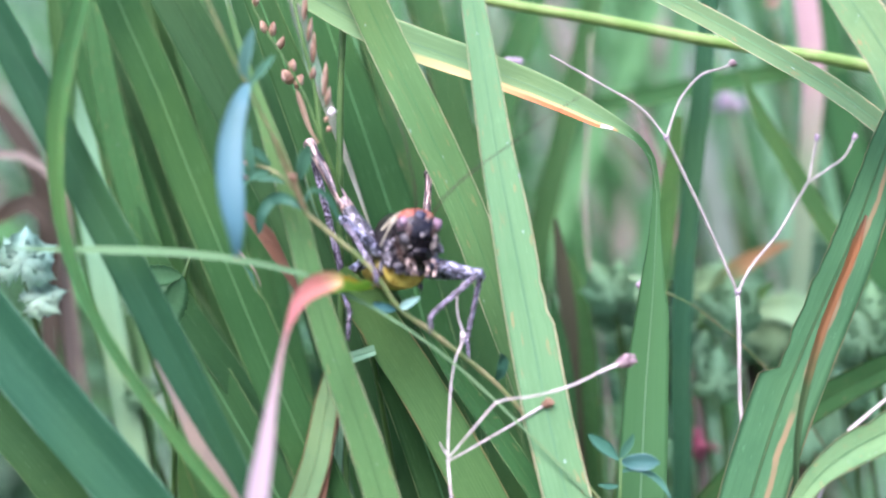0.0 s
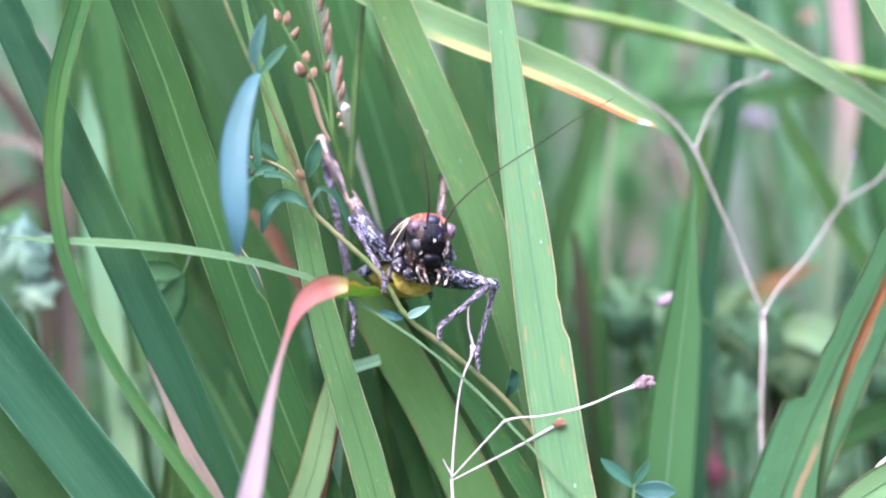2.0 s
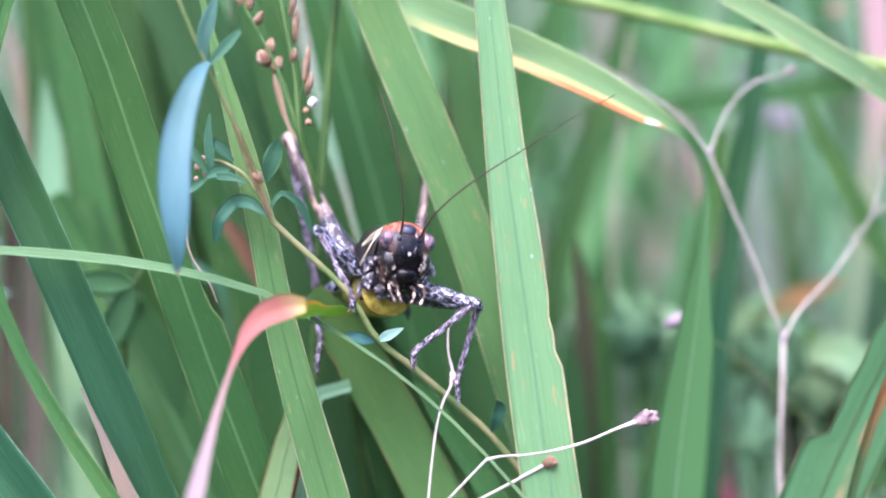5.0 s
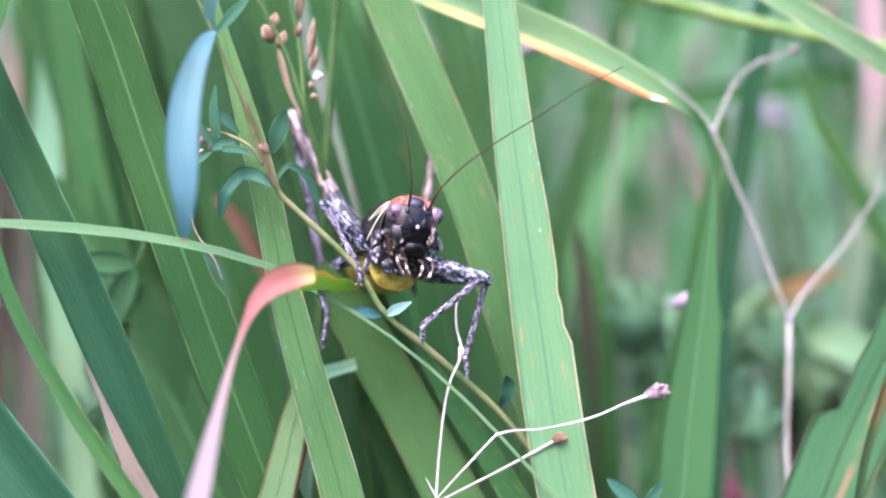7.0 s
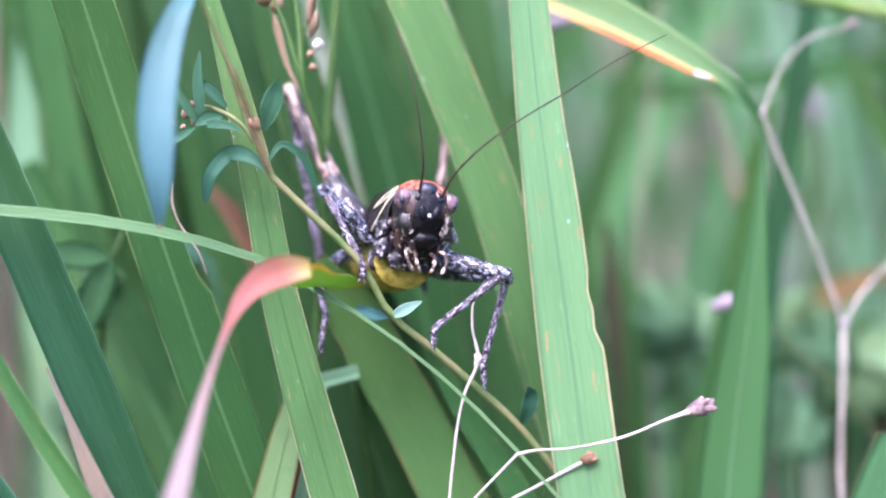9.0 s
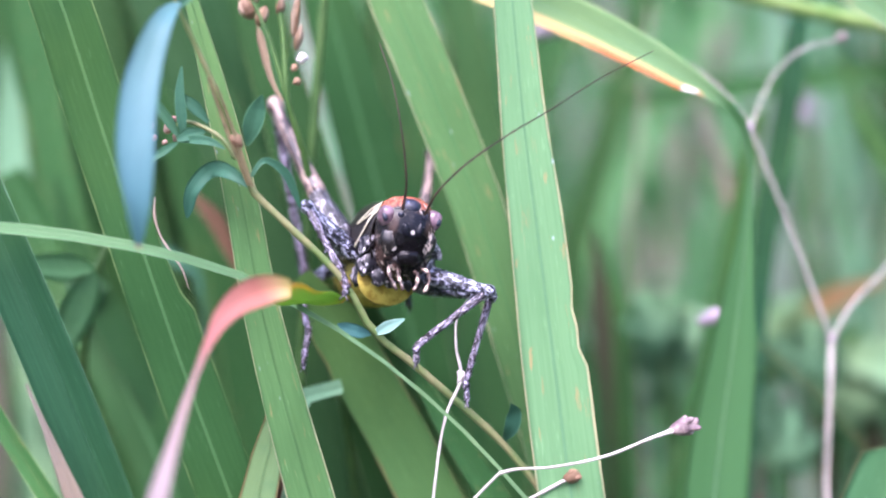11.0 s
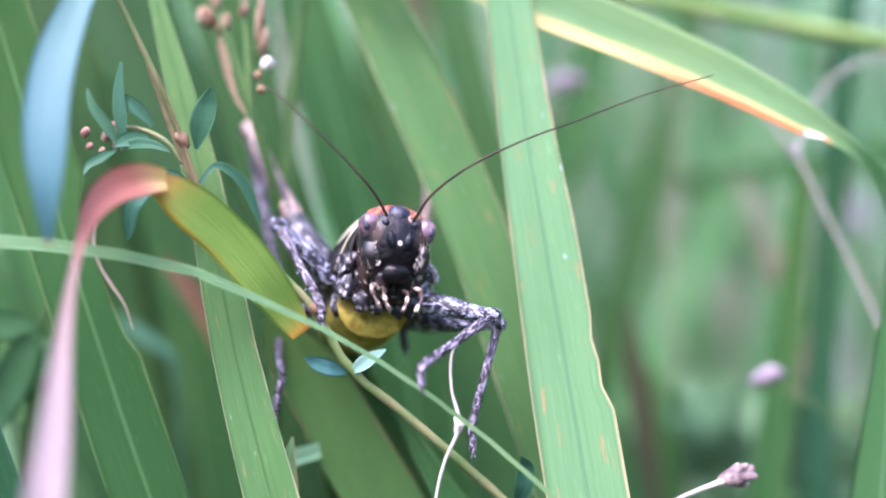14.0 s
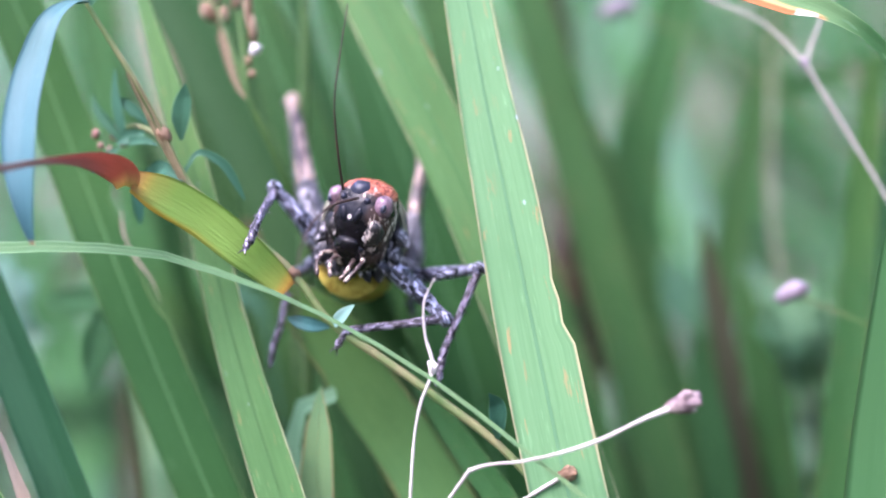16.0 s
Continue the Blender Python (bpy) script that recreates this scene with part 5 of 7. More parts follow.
def low_herb(rows, label):
    ob = thing("low_herb", label=label, category="herb")
    bm = bmesh.new()
    tube(bm, rooted(rows[0][::-1])[0], 6, 30)
    part("stem", bm, stem_green, ob)
    for points in rows[1:]:
        bm = bmesh.new()
        ribbon(bm, points, 0.2, 0, count=30, across=9, thick=0.1, wave_seed=points[0][0])
        part("leaf", bm, leaf_herb if points is not rows[1] else leaf_bluegrey, ob)
    return ob


def flower_clump(at, size, count, foot, material, label):
    ob = thing("wild_flower", label=label, category="flower", group="meadow flowers")
    rng = random.Random(int(at[0] * 7 + at[2]))
    for i in range(count):
        d = Vector((rng.gauss(0, 1), rng.gauss(0, 1), rng.gauss(0, 1))).normalized()
        bm = bmesh.new()
        pod(bm, Vector(at) + d * size * (0.5 if count > 3 else 0.12), (size * 1.35, size * 0.7), (d if count > 3 else d * 0.15) + Vector((0.6, 0, 0.2)), 0.4, i)
        part("floret", bm, material, ob)
    bm = bmesh.new()
    mid = Vector(at).lerp(Vector(foot), 0.5) + Vector((0, 0, size * 0.3))
    fat = 0.12 if material is husk_lilac else 0.3
    tube(bm, rooted([(*at, fat), (*mid, fat), (*foot, fat * 1.2)])[0], 6, 30)
    part("flower_stalk", bm, stem_climb, ob)
    return ob


cut_leaf((-38.8, 15.9, 153.7), 4.58, -10, (-38.8, 17.6, 148.6), leaf_frost, 'pale bluish cut herb leaf on a thin stalk')
cut_leaf((-37.9, 16.0, 150.2), 3.15, -60, (-40.6, 18.3, 147.2), leaf_frost, 'pale bluish cut herb leaf on a thin stalk')
cut_leaf((47.7, 21.8, 140.8), 4.68, 10, (49.8, 23.2, 134.4), leaf_herb_pale, 'cut-leaved green herb leaf on a thin stalk')
cut_leaf((27.0, 26.5, 143.1), 5.20, -30, (28.1, 27.9, 136.7), leaf_herb_pale, 'cut-leaved green herb leaf on a thin stalk')
cut_leaf((22.0, 31.1, 144.6), 4.59, 30, (22.9, 32.4, 138.1), leaf_herb_pale, 'cut-leaved green herb leaf on a thin stalk')
cut_leaf((35.1, 28.4, 142.3), 5.02, 0, (36.4, 29.7, 135.8), leaf_herb_pale, 'cut-leaved green herb leaf on a thin stalk')
cut_leaf((32.5, 24.6, 135.8), 4.33, -15, (33.7, 25.9, 129.2), leaf_herb_pale, 'cut-leaved green herb leaf on a thin stalk')
cut_leaf((-30.5, 24.8, 136.6), 3.09, 40, (-30.7, 26.1, 130.1), leaf_herb_pale, 'cut-leaved green herb leaf on a thin stalk')
cut_leaf((-33.3, 6.0, 135.9), 2.46, 0, (-33.7, 7.9, 131.5), leaf_frost, 'pale bluish cut herb leaf on a thin stalk')
cut_leaf((45.8, 21.5, 135.8), 3.99, -40, (47.2, 23.0, 129.9), leaf_herb_pale, 'cut-leaved green herb leaf on a thin stalk')
cut_leaf((-28.1, 17.7, 149.0), 2.66, 20, (-27.5, 19.7, 144.7), leaf_herb_pale, 'cut-leaved green herb leaf on a thin stalk')
cut_leaf((25.6, 45.4, 136.1), 4.08, -20, (26.9, 46.9, 130.1), leaf_herb_pale, 'cut-leaved green herb leaf on a thin stalk')
cut_leaf((41.9, 44.6, 133.2), 4.08, 30, (43.5, 46.1, 127.1), leaf_herb_pale, 'cut-leaved green herb leaf on a thin stalk')
cut_leaf((-24.4, 13.2, 151.4), 2.15, -30, (-24.6, 15.4, 148.0), leaf_herb_pale, 'cut-leaved green herb leaf on a thin stalk')
cut_leaf((23.1, 34.0, 141.0), 4.40, 15, (24.8, 36.0, 131.9), leaf_herb_pale, 'cut-leaved green herb leaf on a thin stalk')
cut_leaf((30.7, 28.0, 138.3), 3.60, -40, (32.6, 30.0, 129.3), leaf_herb_pale, 'cut-leaved green herb leaf on a thin stalk')
cut_leaf((48.7, 23.0, 141.9), 5.60, -10, (51.1, 25.0, 133.3), leaf_herb_pale, 'cut-leaved green herb leaf on a thin stalk')
cut_leaf((47.8, 24.0, 136.8), 4.40, 35, (50.2, 26.0, 127.9), leaf_herb_pale, 'cut-leaved green herb leaf on a thin stalk')
cut_leaf((43.9, 40.0, 134.9), 4.80, 20, (46.2, 42.0, 125.2), leaf_herb_pale, 'cut-leaved green herb leaf on a thin stalk')
cut_leaf((35.7, 44.0, 140.5), 6.00, -25, (37.7, 46.0, 130.8), leaf_herb_pale, 'cut-leaved green herb leaf on a thin stalk')
cut_leaf((45.3, 30.0, 125.7), 4.40, 10, (47.6, 32.0, 116.1), leaf_herb_pale, 'cut-leaved green herb leaf on a thin stalk')
cut_leaf((31.0, 40.0, 124.2), 4.00, -15, (32.9, 42.0, 114.1), leaf_herb_pale, 'cut-leaved green herb leaf on a thin stalk')
cut_leaf((42.3, 50.0, 138.5), 6.50, 30, (44.5, 52.0, 128.5), leaf_herb_pale, 'cut-leaved green herb leaf on a thin stalk')
cut_leaf((22.4, 44.0, 128.3), 4.60, 0, (24.1, 46.0, 118.1), leaf_herb_pale, 'cut-leaved green herb leaf on a thin stalk')
cut_leaf((19.0, 45.0, 138.2), 4.60, -20, (20.5, 47.0, 129.2), leaf_herb_pale, 'cut-leaved green herb leaf on a thin stalk')
cut_leaf((23.9, 48.0, 132.4), 5.60, 25, (25.4, 50.0, 123.4), leaf_herb_pale, 'cut-leaved green herb leaf on a thin stalk')
cut_leaf((21.0, 42.0, 129.7), 4.80, 5, (22.5, 44.0, 120.7), leaf_herb_pale, 'cut-leaved green herb leaf on a thin stalk')
cut_leaf((27.7, 52.0, 135.4), 5.80, -35, (29.2, 54.0, 126.4), leaf_herb_pale, 'cut-leaved green herb leaf on a thin stalk')
toothed_herb()
low_herb([[(16.6, -6.3, 136.5, 0.29), (16.5, -5.7, 138.8, 0.29), (16.9, -5.2, 140.6, 0.29)],
    [(16.8, -5.3, 140.2, 0.24), (17.7, -6.2, 140.6, 1.23), (19.1, -6.7, 140.8, 1.23), (19.8, -7.2, 140.9, 0.19)],
    [(16.7, -5.3, 140.4, 0.19), (15.8, -5.0, 141.3, 1.05), (14.8, -4.8, 142.1, 0.86), (14.2, -4.7, 142.6, 0.19)],
    [(16.8, -5.2, 140.5, 0.19), (17.3, -5.0, 141.3, 0.77), (17.8, -4.8, 142.0, 0.58), (18.0, -4.7, 142.5, 0.14)],
    [(16.7, -5.5, 139.5, 0.19), (18.3, -5.9, 139.8, 0.48), (19.8, -6.6, 139.1, 0.57), (20.7, -7.5, 137.9, 0.14)],
    [(16.7, -5.8, 138.3, 0.19), (15.7, -5.8, 138.3, 0.58), (14.9, -5.8, 138.5, 0.14)]], 'small dark green herb with narrow glossy leaves')
flower_clump((34.9, 41.5, 121.5), 1.99, 7, (35.8, 41.6, 114.5), petal_wine, 'wine-red faded flower head low among the herbs')
flower_clump((33.3, 42.7, 126.1), 1.00, 4, (34.2, 42.9, 119.1), petal_wine, 'small dull pink flower bud')
flower_clump((50.3, 92.7, 158.1), 2.33, 8, (51.4, 92.5, 149.9), petal_lilac, 'pale lilac flower in the meadow')
flower_clump((22.2, 12.2, 151.0), 1.45, 2, (26.6, 13.5, 148.6), husk_lilac, 'pale lilac closed bud on a thin stalk')
flower_clump((10.5, 30.8, 170.7), 1.9, 2, (13.9, 32.5, 169.4), husk_lilac, 'pale pinkish pod behind the bent blade')
flower_clump((52.1, 76.3, 174.2), 1.41, 3, (53.5, 76.5, 167.2), petal_rust, 'rusty dried flower head')

# ---- climbing herb ----
CLIMB_STEM = [(-16.0, -5.2, 181.5, 0.23), (-14.3, -5.6, 177.0, 0.25), (-12.6, -5.4, 172.8, 0.27), (-10.8, -4.8, 168.5, 0.32), (-9.6, -4.7, 165.4, 0.36), (-8.9, -4.5, 162.8, 0.43), (-6.7, -4.5, 160.6, 0.43), (-3.3, -4.1, 157.1, 0.44), (-1.6, -3.9, 154.1, 0.44), (0.8, -3.4, 152.0, 0.45), (4.0, -2.9, 149.1, 0.46), (6.6, -2.5, 146.6, 0.43), (8.6, -2.7, 144.3, 0.47), (11.8, -3.2, 140.5, 0.47)]
LEAF_BLUE = [(-12.5, -5.6, 173.1, 0.30), (-12.5, -7.4, 172.9, 0.75), (-12.7, -8.6, 172.3, 1.15), (-13.3, -10.1, 170.0, 1.75), (-13.45, -11.6, 167.4, 1.95), (-13.25, -12.7, 165.0, 1.8), (-13.1, -13.1, 163.2, 1.25), (-13.15, -13.0, 161.6, 0.62), (-13.2, -12.8, 160.8, 0.22)]
LEAF_TOP_A = [(-12.6, -5.4, 172.8, 0.26), (-12.8, -5.6, 174.3, 0.8), (-12.4, -5.6, 175.8, 0.9), (-11.9, -5.4, 177.3, 0.21)]
LEAF_TOP_B = [(-12.6, -5.4, 172.8, 0.26), (-11.3, -5.0, 174.3, 0.69), (-10.5, -4.8, 175.1, 0.26)]
LEAF_UP = [(-9.1, -3.8, 165.0, 0.20), (-8.8, -4.0, 166.2, 1.11), (-8.4, -4.0, 167.4, 0.84), (-8.2, -4.1, 168.0, 0.13)]
LEAF_LEFT = [(-8.9, -4.6, 162.8, 0.26), (-10.1, -4.2, 163.5, 0.85), (-11.4, -3.2, 163.4, 0.95), (-12.4, -3.6, 162.2, 0.85), (-12.7, -3.4, 160.9, 0.45), (-12.8, -3.3, 160.5, 0.13)]
LEAF_RIGHT = [(-8.9, -4.4, 163.2, 0.20), (-8.1, -3.8, 164.2, 0.36), (-7.0, -3.4, 163.5, 0.52), (-6.4, -3.2, 162.2, 0.40), (-6.1, -3.1, 161.3, 0.13)]
LEAF_TWIGLEAF = [(-11.7, -3.1, 165.7, 0.23), (-12.6, -3.5, 165.5, 0.8), (-13.2, -3.8, 165.2, 0.22)]
LEAF_TWIGLEAF_B = [(-11.5, -3.0, 166.2, 0.23), (-12.4, -3.1, 167.2, 0.72), (-13.1, -3.1, 167.8, 0.18)]
LEAF_TWIGLEAF_C = [(-13.1, -3.3, 165.2, 0.19), (-13.8, -3.3, 166.3, 0.62), (-14.5, -3.2, 167.3, 0.47), (-14.8, -3.0, 168.1, 0.12)]
LEAF_TWIGLEAF_D = [(-12.9, -3.3, 165.2, 0.19), (-13.0, -3.4, 166.6, 0.62), (-13.1, -3.3, 167.9, 0.54), (-13.0, -3.1, 169.4, 0.12)]
LEAF_TWIGLEAF_E = [(-13.1, -3.3, 165.1, 0.19), (-12.1, -3.8, 165.3, 0.54), (-11.0, -4.2, 165.2, 0.39), (-10.3, -4.4, 164.9, 0.12)]
LEAF_TWIGLEAF_F = [(-13.3, -3.3, 165.0, 0.19), (-13.9, -3.9, 164.6, 0.54), (-14.4, -4.3, 164.2, 0.39), (-14.5, -4.6, 163.8, 0.12)]
LEAF_NODE_A = [(-1.7, -3.9, 153.9, 0.17), (-2.4, -4.5, 154.2, 0.74), (-3.3, -4.8, 154.6, 0.54), (-3.6, -5.0, 154.8, 0.10)]
LEAF_NODE_B = [(-1.6, -3.9, 153.9, 0.17), (-0.8, -4.4, 154.5, 0.68), (-0.2, -4.7, 154.9, 0.47), (0.3, -4.9, 155.2, 0.10)]
LEAF_LOW = [(6.6, -2.5, 146.8, 0.18), (7.0, -3.2, 148.0, 0.91), (7.1, -3.4, 149.1, 0.84), (6.9, -3.8, 149.7, 0.14)]
SHEATH_A = [(-11.1, -5.05, 169.0, 0.13), (-10.6, -5.03, 167.6, 0.19), (-10.0, -5.01, 165.9, 0.26), (-9.3, -4.99, 164.2, 0.29), (-8.8, -4.97, 162.9, 0.23)]
SHEATH_B = [(-10.6, -5.05, 168.6, 0.1), (-10.1, -5.03, 167.2, 0.16), (-9.5, -5.01, 165.5, 0.19), (-9.0, -4.99, 163.9, 0.26), (-8.6, -4.97, 162.8, 0.19)]
TWIG = [(-9.7, -4.2, 164.3, 0.23), (-10.4, -3.8, 165.2, 0.26), (-11.7, -3.1, 165.9, 0.26), (-13.1, -2.5, 166.1, 0.23), (-13.9, -2.6, 165.7, 0.20)]
BUDS_FAR = [(-14.9, -3.1, 165.9, 0.46), (-13.7, -3.1, 165.8, 0.43), (-14.7, -3.1, 165.2, 0.35), (-14.0, -3.3, 165.0, 0.29)]
BUDS = [(-14.0, -2.6, 165.7, 0.53), (-13.5, -2.5, 165.2, 0.47), (-13.7, -2.5, 166.2, 0.43)]
climber = thing("climbing_herb", label="slender green climbing stem with small narrow leaves and brownish nodes", category="herb")
bm = bmesh.new()
tube(bm, rooted(CLIMB_STEM)[0], count=120, knobs=0.15)
part("stem", bm, stem_climb, climber)
bm = bmesh.new()
tube(bm, TWIG, count=24)
part("twig", bm, stem_climb, climber)
for pts_, mat, lab in ((LEAF_BLUE, leaf_hanging, "long hanging blue-green leaf"), (LEAF_TOP_A, leaf_bluegrey, ""), (LEAF_TOP_B, leaf_herb, ""), (LEAF_UP, leaf_herb, ""), (LEAF_LEFT, leaf_herb, ""), (LEAF_RIGHT, leaf_herb, ""), (LEAF_TWIGLEAF, leaf_herb, ""), (LEAF_TWIGLEAF_B, leaf_herb, ""), (LEAF_TWIGLEAF_C, leaf_herb, ""), (LEAF_TWIGLEAF_D, leaf_herb, ""), (LEAF_TWIGLEAF_E, leaf_herb, ""), (LEAF_TWIGLEAF_F, leaf_herb, ""), (LEAF_NODE_A, leaf_bluegrey, ""), (LEAF_NODE_B, leaf_frost, ""), (LEAF_LOW, leaf_herb, "")):
    bm = bmesh.new()
    ribbon(bm, pts_, 0.2, 0, count=36, across=9, thick=0.1, wave_seed=pts_[0][0])
    part("leaf", bm, mat, climber, lab)
for pts_ in (SHEATH_A, SHEATH_B):
    bm = bmesh.new()
    ribbon(bm, pts_, 0.5, 20, count=24, across=7, thick=0.08, wave_seed=pts_[0][2])
    part("sheath", bm, sheath_brown, climber, "papery brown leaf sheath")
for i, (x, y, z, w) in enumerate(BUDS + BUDS_FAR):
    bm = bmesh.new()
    pod(bm, (x, y, z), (w * 1.2, w), (0.2 * i, -0.3, 1), 0.3, i)
    part("bud", bm, bud_pink, climber, "pinkish bud")
bm = bmesh.new()
pod(bm, CLIMB_STEM[4][:3], (1.1, 0.75), (0.5, 0, -1), 0.4, 2.0)
part("node", bm, husk_brown, climber, "brownish papery node")
bm = bmesh.new()
pod(bm, CLIMB_STEM[7][:3], (0.8, 0.6), (0.7, 0, -0.7), 0.4, 5.0)
part("node", bm, husk_brown, climber)

# ---- seed panicle ----
PAN_A = [(-14.6, 8.6, 182.5, 0.14), (-13.4, 7.2, 178.3, 0.17), (-11.2, 5.3, 174.7, 0.19), (-9.1, 3.6, 171.2, 0.24), (-7.8, 2.4, 167.6, 0.34), (-6.6, 2.6, 163.6, 0.45), (-5.7, 3.4, 158.6, 0.5), (-4.6, 5.0, 149.8, 0.52)]
PAN_B = [(-10.6, 7.8, 184.0, 0.30), (-10.0, 6.6, 179.7, 0.34), (-9.1, 4.9, 175.7, 0.36), (-8.1, 3.6, 171.2, 0.40), (-7.6, 2.4, 167.1, 0.40), (-6.6, 2.6, 163.6, 0.42)]
# seed heads: place, length, width and lean
SEEDS_A = [(-13.7, 7.6, 180.3, 1.3, 0.62, 0.3), (-13.2, 7.4, 179.0, 1.25, 0.62, 0.25), (-12.5, 6.3, 176.7, 1.15, 0.58, -0.3), (-11.75, 6.2, 176.5, 1.25, 0.62, 0.2), (-11.05, 5.8, 175.3, 1.2, 0.6, 0.5), (-10.1, 4.8, 173.4, 1.15, 0.72, 0.2), (-10.5, 4.6, 172.5, 1.35, 0.95, -0.5), (-9.55, 4.4, 172.1, 1.3, 0.75, 0.45)]
SEEDS_B = [(-9.1, 5.9, 180.3, 2.2, 0.42, 0.2), (-8.85, 5.7, 178.3, 2.4, 0.48, 0.15), (-8.45, 5.2, 176.4, 2.0, 0.42, 0.2), (-8.2, 4.6, 174.9, 2.6, 0.5, 0.12), (-8.25, 3.9, 172.8, 1.1, 0.5, 0.2), (-7.25, 3.2, 172.3, 2.8, 0.52, 0.15), (-7.0, 3.0, 170.9, 1.6, 0.48, 0.2)]
FLORET = [(-6.7, 2.2, 169.7, 0.64), (-7.2, 2.1, 169.1, 0.45), (-7.0, 1.9, 168.3, 0.45)]
panicle = thing("seed_panicle", label="green grass panicle with small brown seeds and one white floret", category="grass panicle")
bm = bmesh.new()
tube(bm, rooted(PAN_A)[0], count=80)
part("stem", bm, stem_green, panicle)
bm = bmesh.new()
tube(bm, PAN_B, count=50)
part("branch", bm, stem_green, panicle)
for i, (x, y, z, long, wide, lean) in enumerate(SEEDS_A + SEEDS_B):
    # a husk of two scales that narrow to a point, on a short stalk to the stem
    axis = Vector((lean, -0.15, 1)).normalized()
    at = Vector((x, y, z))
    slim = i >= len(SEEDS_A)
    mat = husk_pale if slim else husk_brown
    bm = bmesh.new()
    tube(bm, [(*(at - axis * long * 0.5), wide * 0.35), (*(at - axis * long * 0.22), wide * 0.95), (*(at + axis * long * 0.12), wide), (*(at + axis * long * 0.38), wide * 0.55), (*(at + axis * long * 0.56), 0.05)], 9, 16, knobs=0.12)
    seed = part("seed", bm, mat, panicle)
    bm = bmesh.new()
    off = Vector((wide * (0.22 if i % 2 else -0.22), -0.12, 0))
    tube(bm, [(*(at + off - axis * long * 0.46), wide * 0.3), (*(at + off * 1.3 - axis * long * 0.1), wide * 0.62), (*(at + off + axis * long * 0.45), 0.05)], 7, 10, knobs=0.15)
    part("husk", bm, husk_brown if slim else husk_pale, seed)
    stem = PAN_B if slim else PAN_A
    foot = min((Vector(a[:3]).lerp(Vector(b[:3]), q / 8) for a, b in zip(stem, stem[1:]) for q in range(9)), key=lambda v: (v - (at - axis * long * 0.9)).length)
    bm = bmesh.new()
    tube(bm, [(*foot, 0.12), (*foot.lerp(at - axis * long * 0.5, 0.6), 0.1), (*(at - axis * long * 0.45), 0.12)], 5, 8)
    part("seed_stalk", bm, stem_green, panicle)
bm = bmesh.new()
ribbon(bm, [(-9.8, 4.2, 171.5, 0.06), (-9.6, 3.9, 170.9, 0.42), (-9.3, 3.6, 169.9, 0.5), (-8.95, 3.2, 168.8, 0.4), (-8.5, 2.8, 167.8, 0.28), (-7.95, 2.5, 167.0, 0.15)], 0.6, 10, count=30, across=7, thick=0.06, wave_seed=3.0)
part("sheath", bm, leaf_husk, panicle, "papery pinkish tan sheath")
for i, (x, y, z, w) in enumerate(FLORET):
    bm = bmesh.new()
    pod(bm, (x, y, z), (w * 1.1, w), (0.6, 0.3 * i, 1), 0.5, i * 3.3)
    part("floret", bm, husk_white if i == 0 else husk_brown, panicle, "tiny white floret" if i == 0 else "")

# ---- the cricket ----
CRICKET_AT = (0.11, -2.75, 159.41)
FORE_R = [(1.2, -1.8, 157.2), (5.2, -3.5, 156.7), (1.8, -5.2, 154.3), (1.1, -5.6, 153.8), (1.1, -5.9, 152.6)]
MID_R = [(0.6, 0.9, 155.7), (5.4, -2.1, 156.0), (4.3, -3.7, 152.0), (4.1, -3.9, 151.1), (4.2, -4.5, 149.8)]
FORE_L = [(-2.7, -1.1, 157.8), (-5.9, -1.3, 161.0), (-3.6, -3.9, 157.8), (-3.2, -4.3, 157.0), (-3.3, -4.5, 156.3)]
MID_L = [(-3.7, 1.3, 157.0), (-6.8, 2.3, 155.1), (-5.7, -1.8, 153.3), (-5.8, -2.6, 152.4), (-5.9, -3.1, 151.2)]
HIND_L = [(-3.3, -0.8, 157.8), (-9.1, 7.3, 166.1), (-6.6, 3.9, 155.1), (-6.2, 3.1, 154.2), (-5.8, 2.3, 153.2)]
HIND_R = [(1.0, 1.9, 155.5), (1.4, 7.1, 163.2), (0.3, 2.9, 155.6), (0.2, 2.2, 154.8), (0.4, 1.5, 154.0)]
ANT_R = [(1.3, -4.0, 161.3), (1.9, -4.5, 162.6), (3.2, -4.6, 164.1), (5.7, -4.1, 166.0), (8.4, -3.1, 167.6), (11.2, -1.7, 169.3), (14.6, -0.2, 171.0)]
ANT_L = [(0.0, -3.9, 161.6), (0.2, -4.2, 163.0), (0.1, -4.2, 164.5), (-0.2, -3.9, 166.4), (-0.7, -2.9, 168.5), (-1.7, -1.2, 171.0)]
FORE_R_LATE = [(2.0, -2.2, 155.8), (4.45, -1.7, 153.3), (-0.1, -3.4, 153.6)]
MID_R_LATE = [(2.5, -1.1, 155.9), (6.35, -0.5, 156.0), (3.75, -2.6, 151.1)]
FORE_L_LATE = [(-2.8, -2.0, 158.3), (-4.9, -1.8, 161.8), (-4.2, -6.1, 160.0)]
HIND_R_LATE = [(1.0, 1.9, 155.5), (1.2, 7.7, 162.7), (0.4, 5.0, 155.2)]
HIND_L_LATE = [(-3.2, -0.7, 158.2), (-7.4, 8.2, 166.3), (-6.8, 5.4, 155.2)]
REST = Matrix.Translation(Vector(CRICKET_AT) * MM) @ pose(0, 0, 0, 0, 0, 20) @ pose(0, 0, 0, -16, 0, 0) @ pose(0, 0, 0, 0, 8, 0)
INTO = REST.inverted()
cricket = thing("bush_cricket", label="dark mottled bush-cricket with a yellow belly, clinging to the leaf", category="bush-cricket")
cricket.matrix_world = REST


def local(points):
    """World mm into the cricket's own mm."""
    return [INTO @ (Vector(p[:3]) * MM) / MM for p in points]


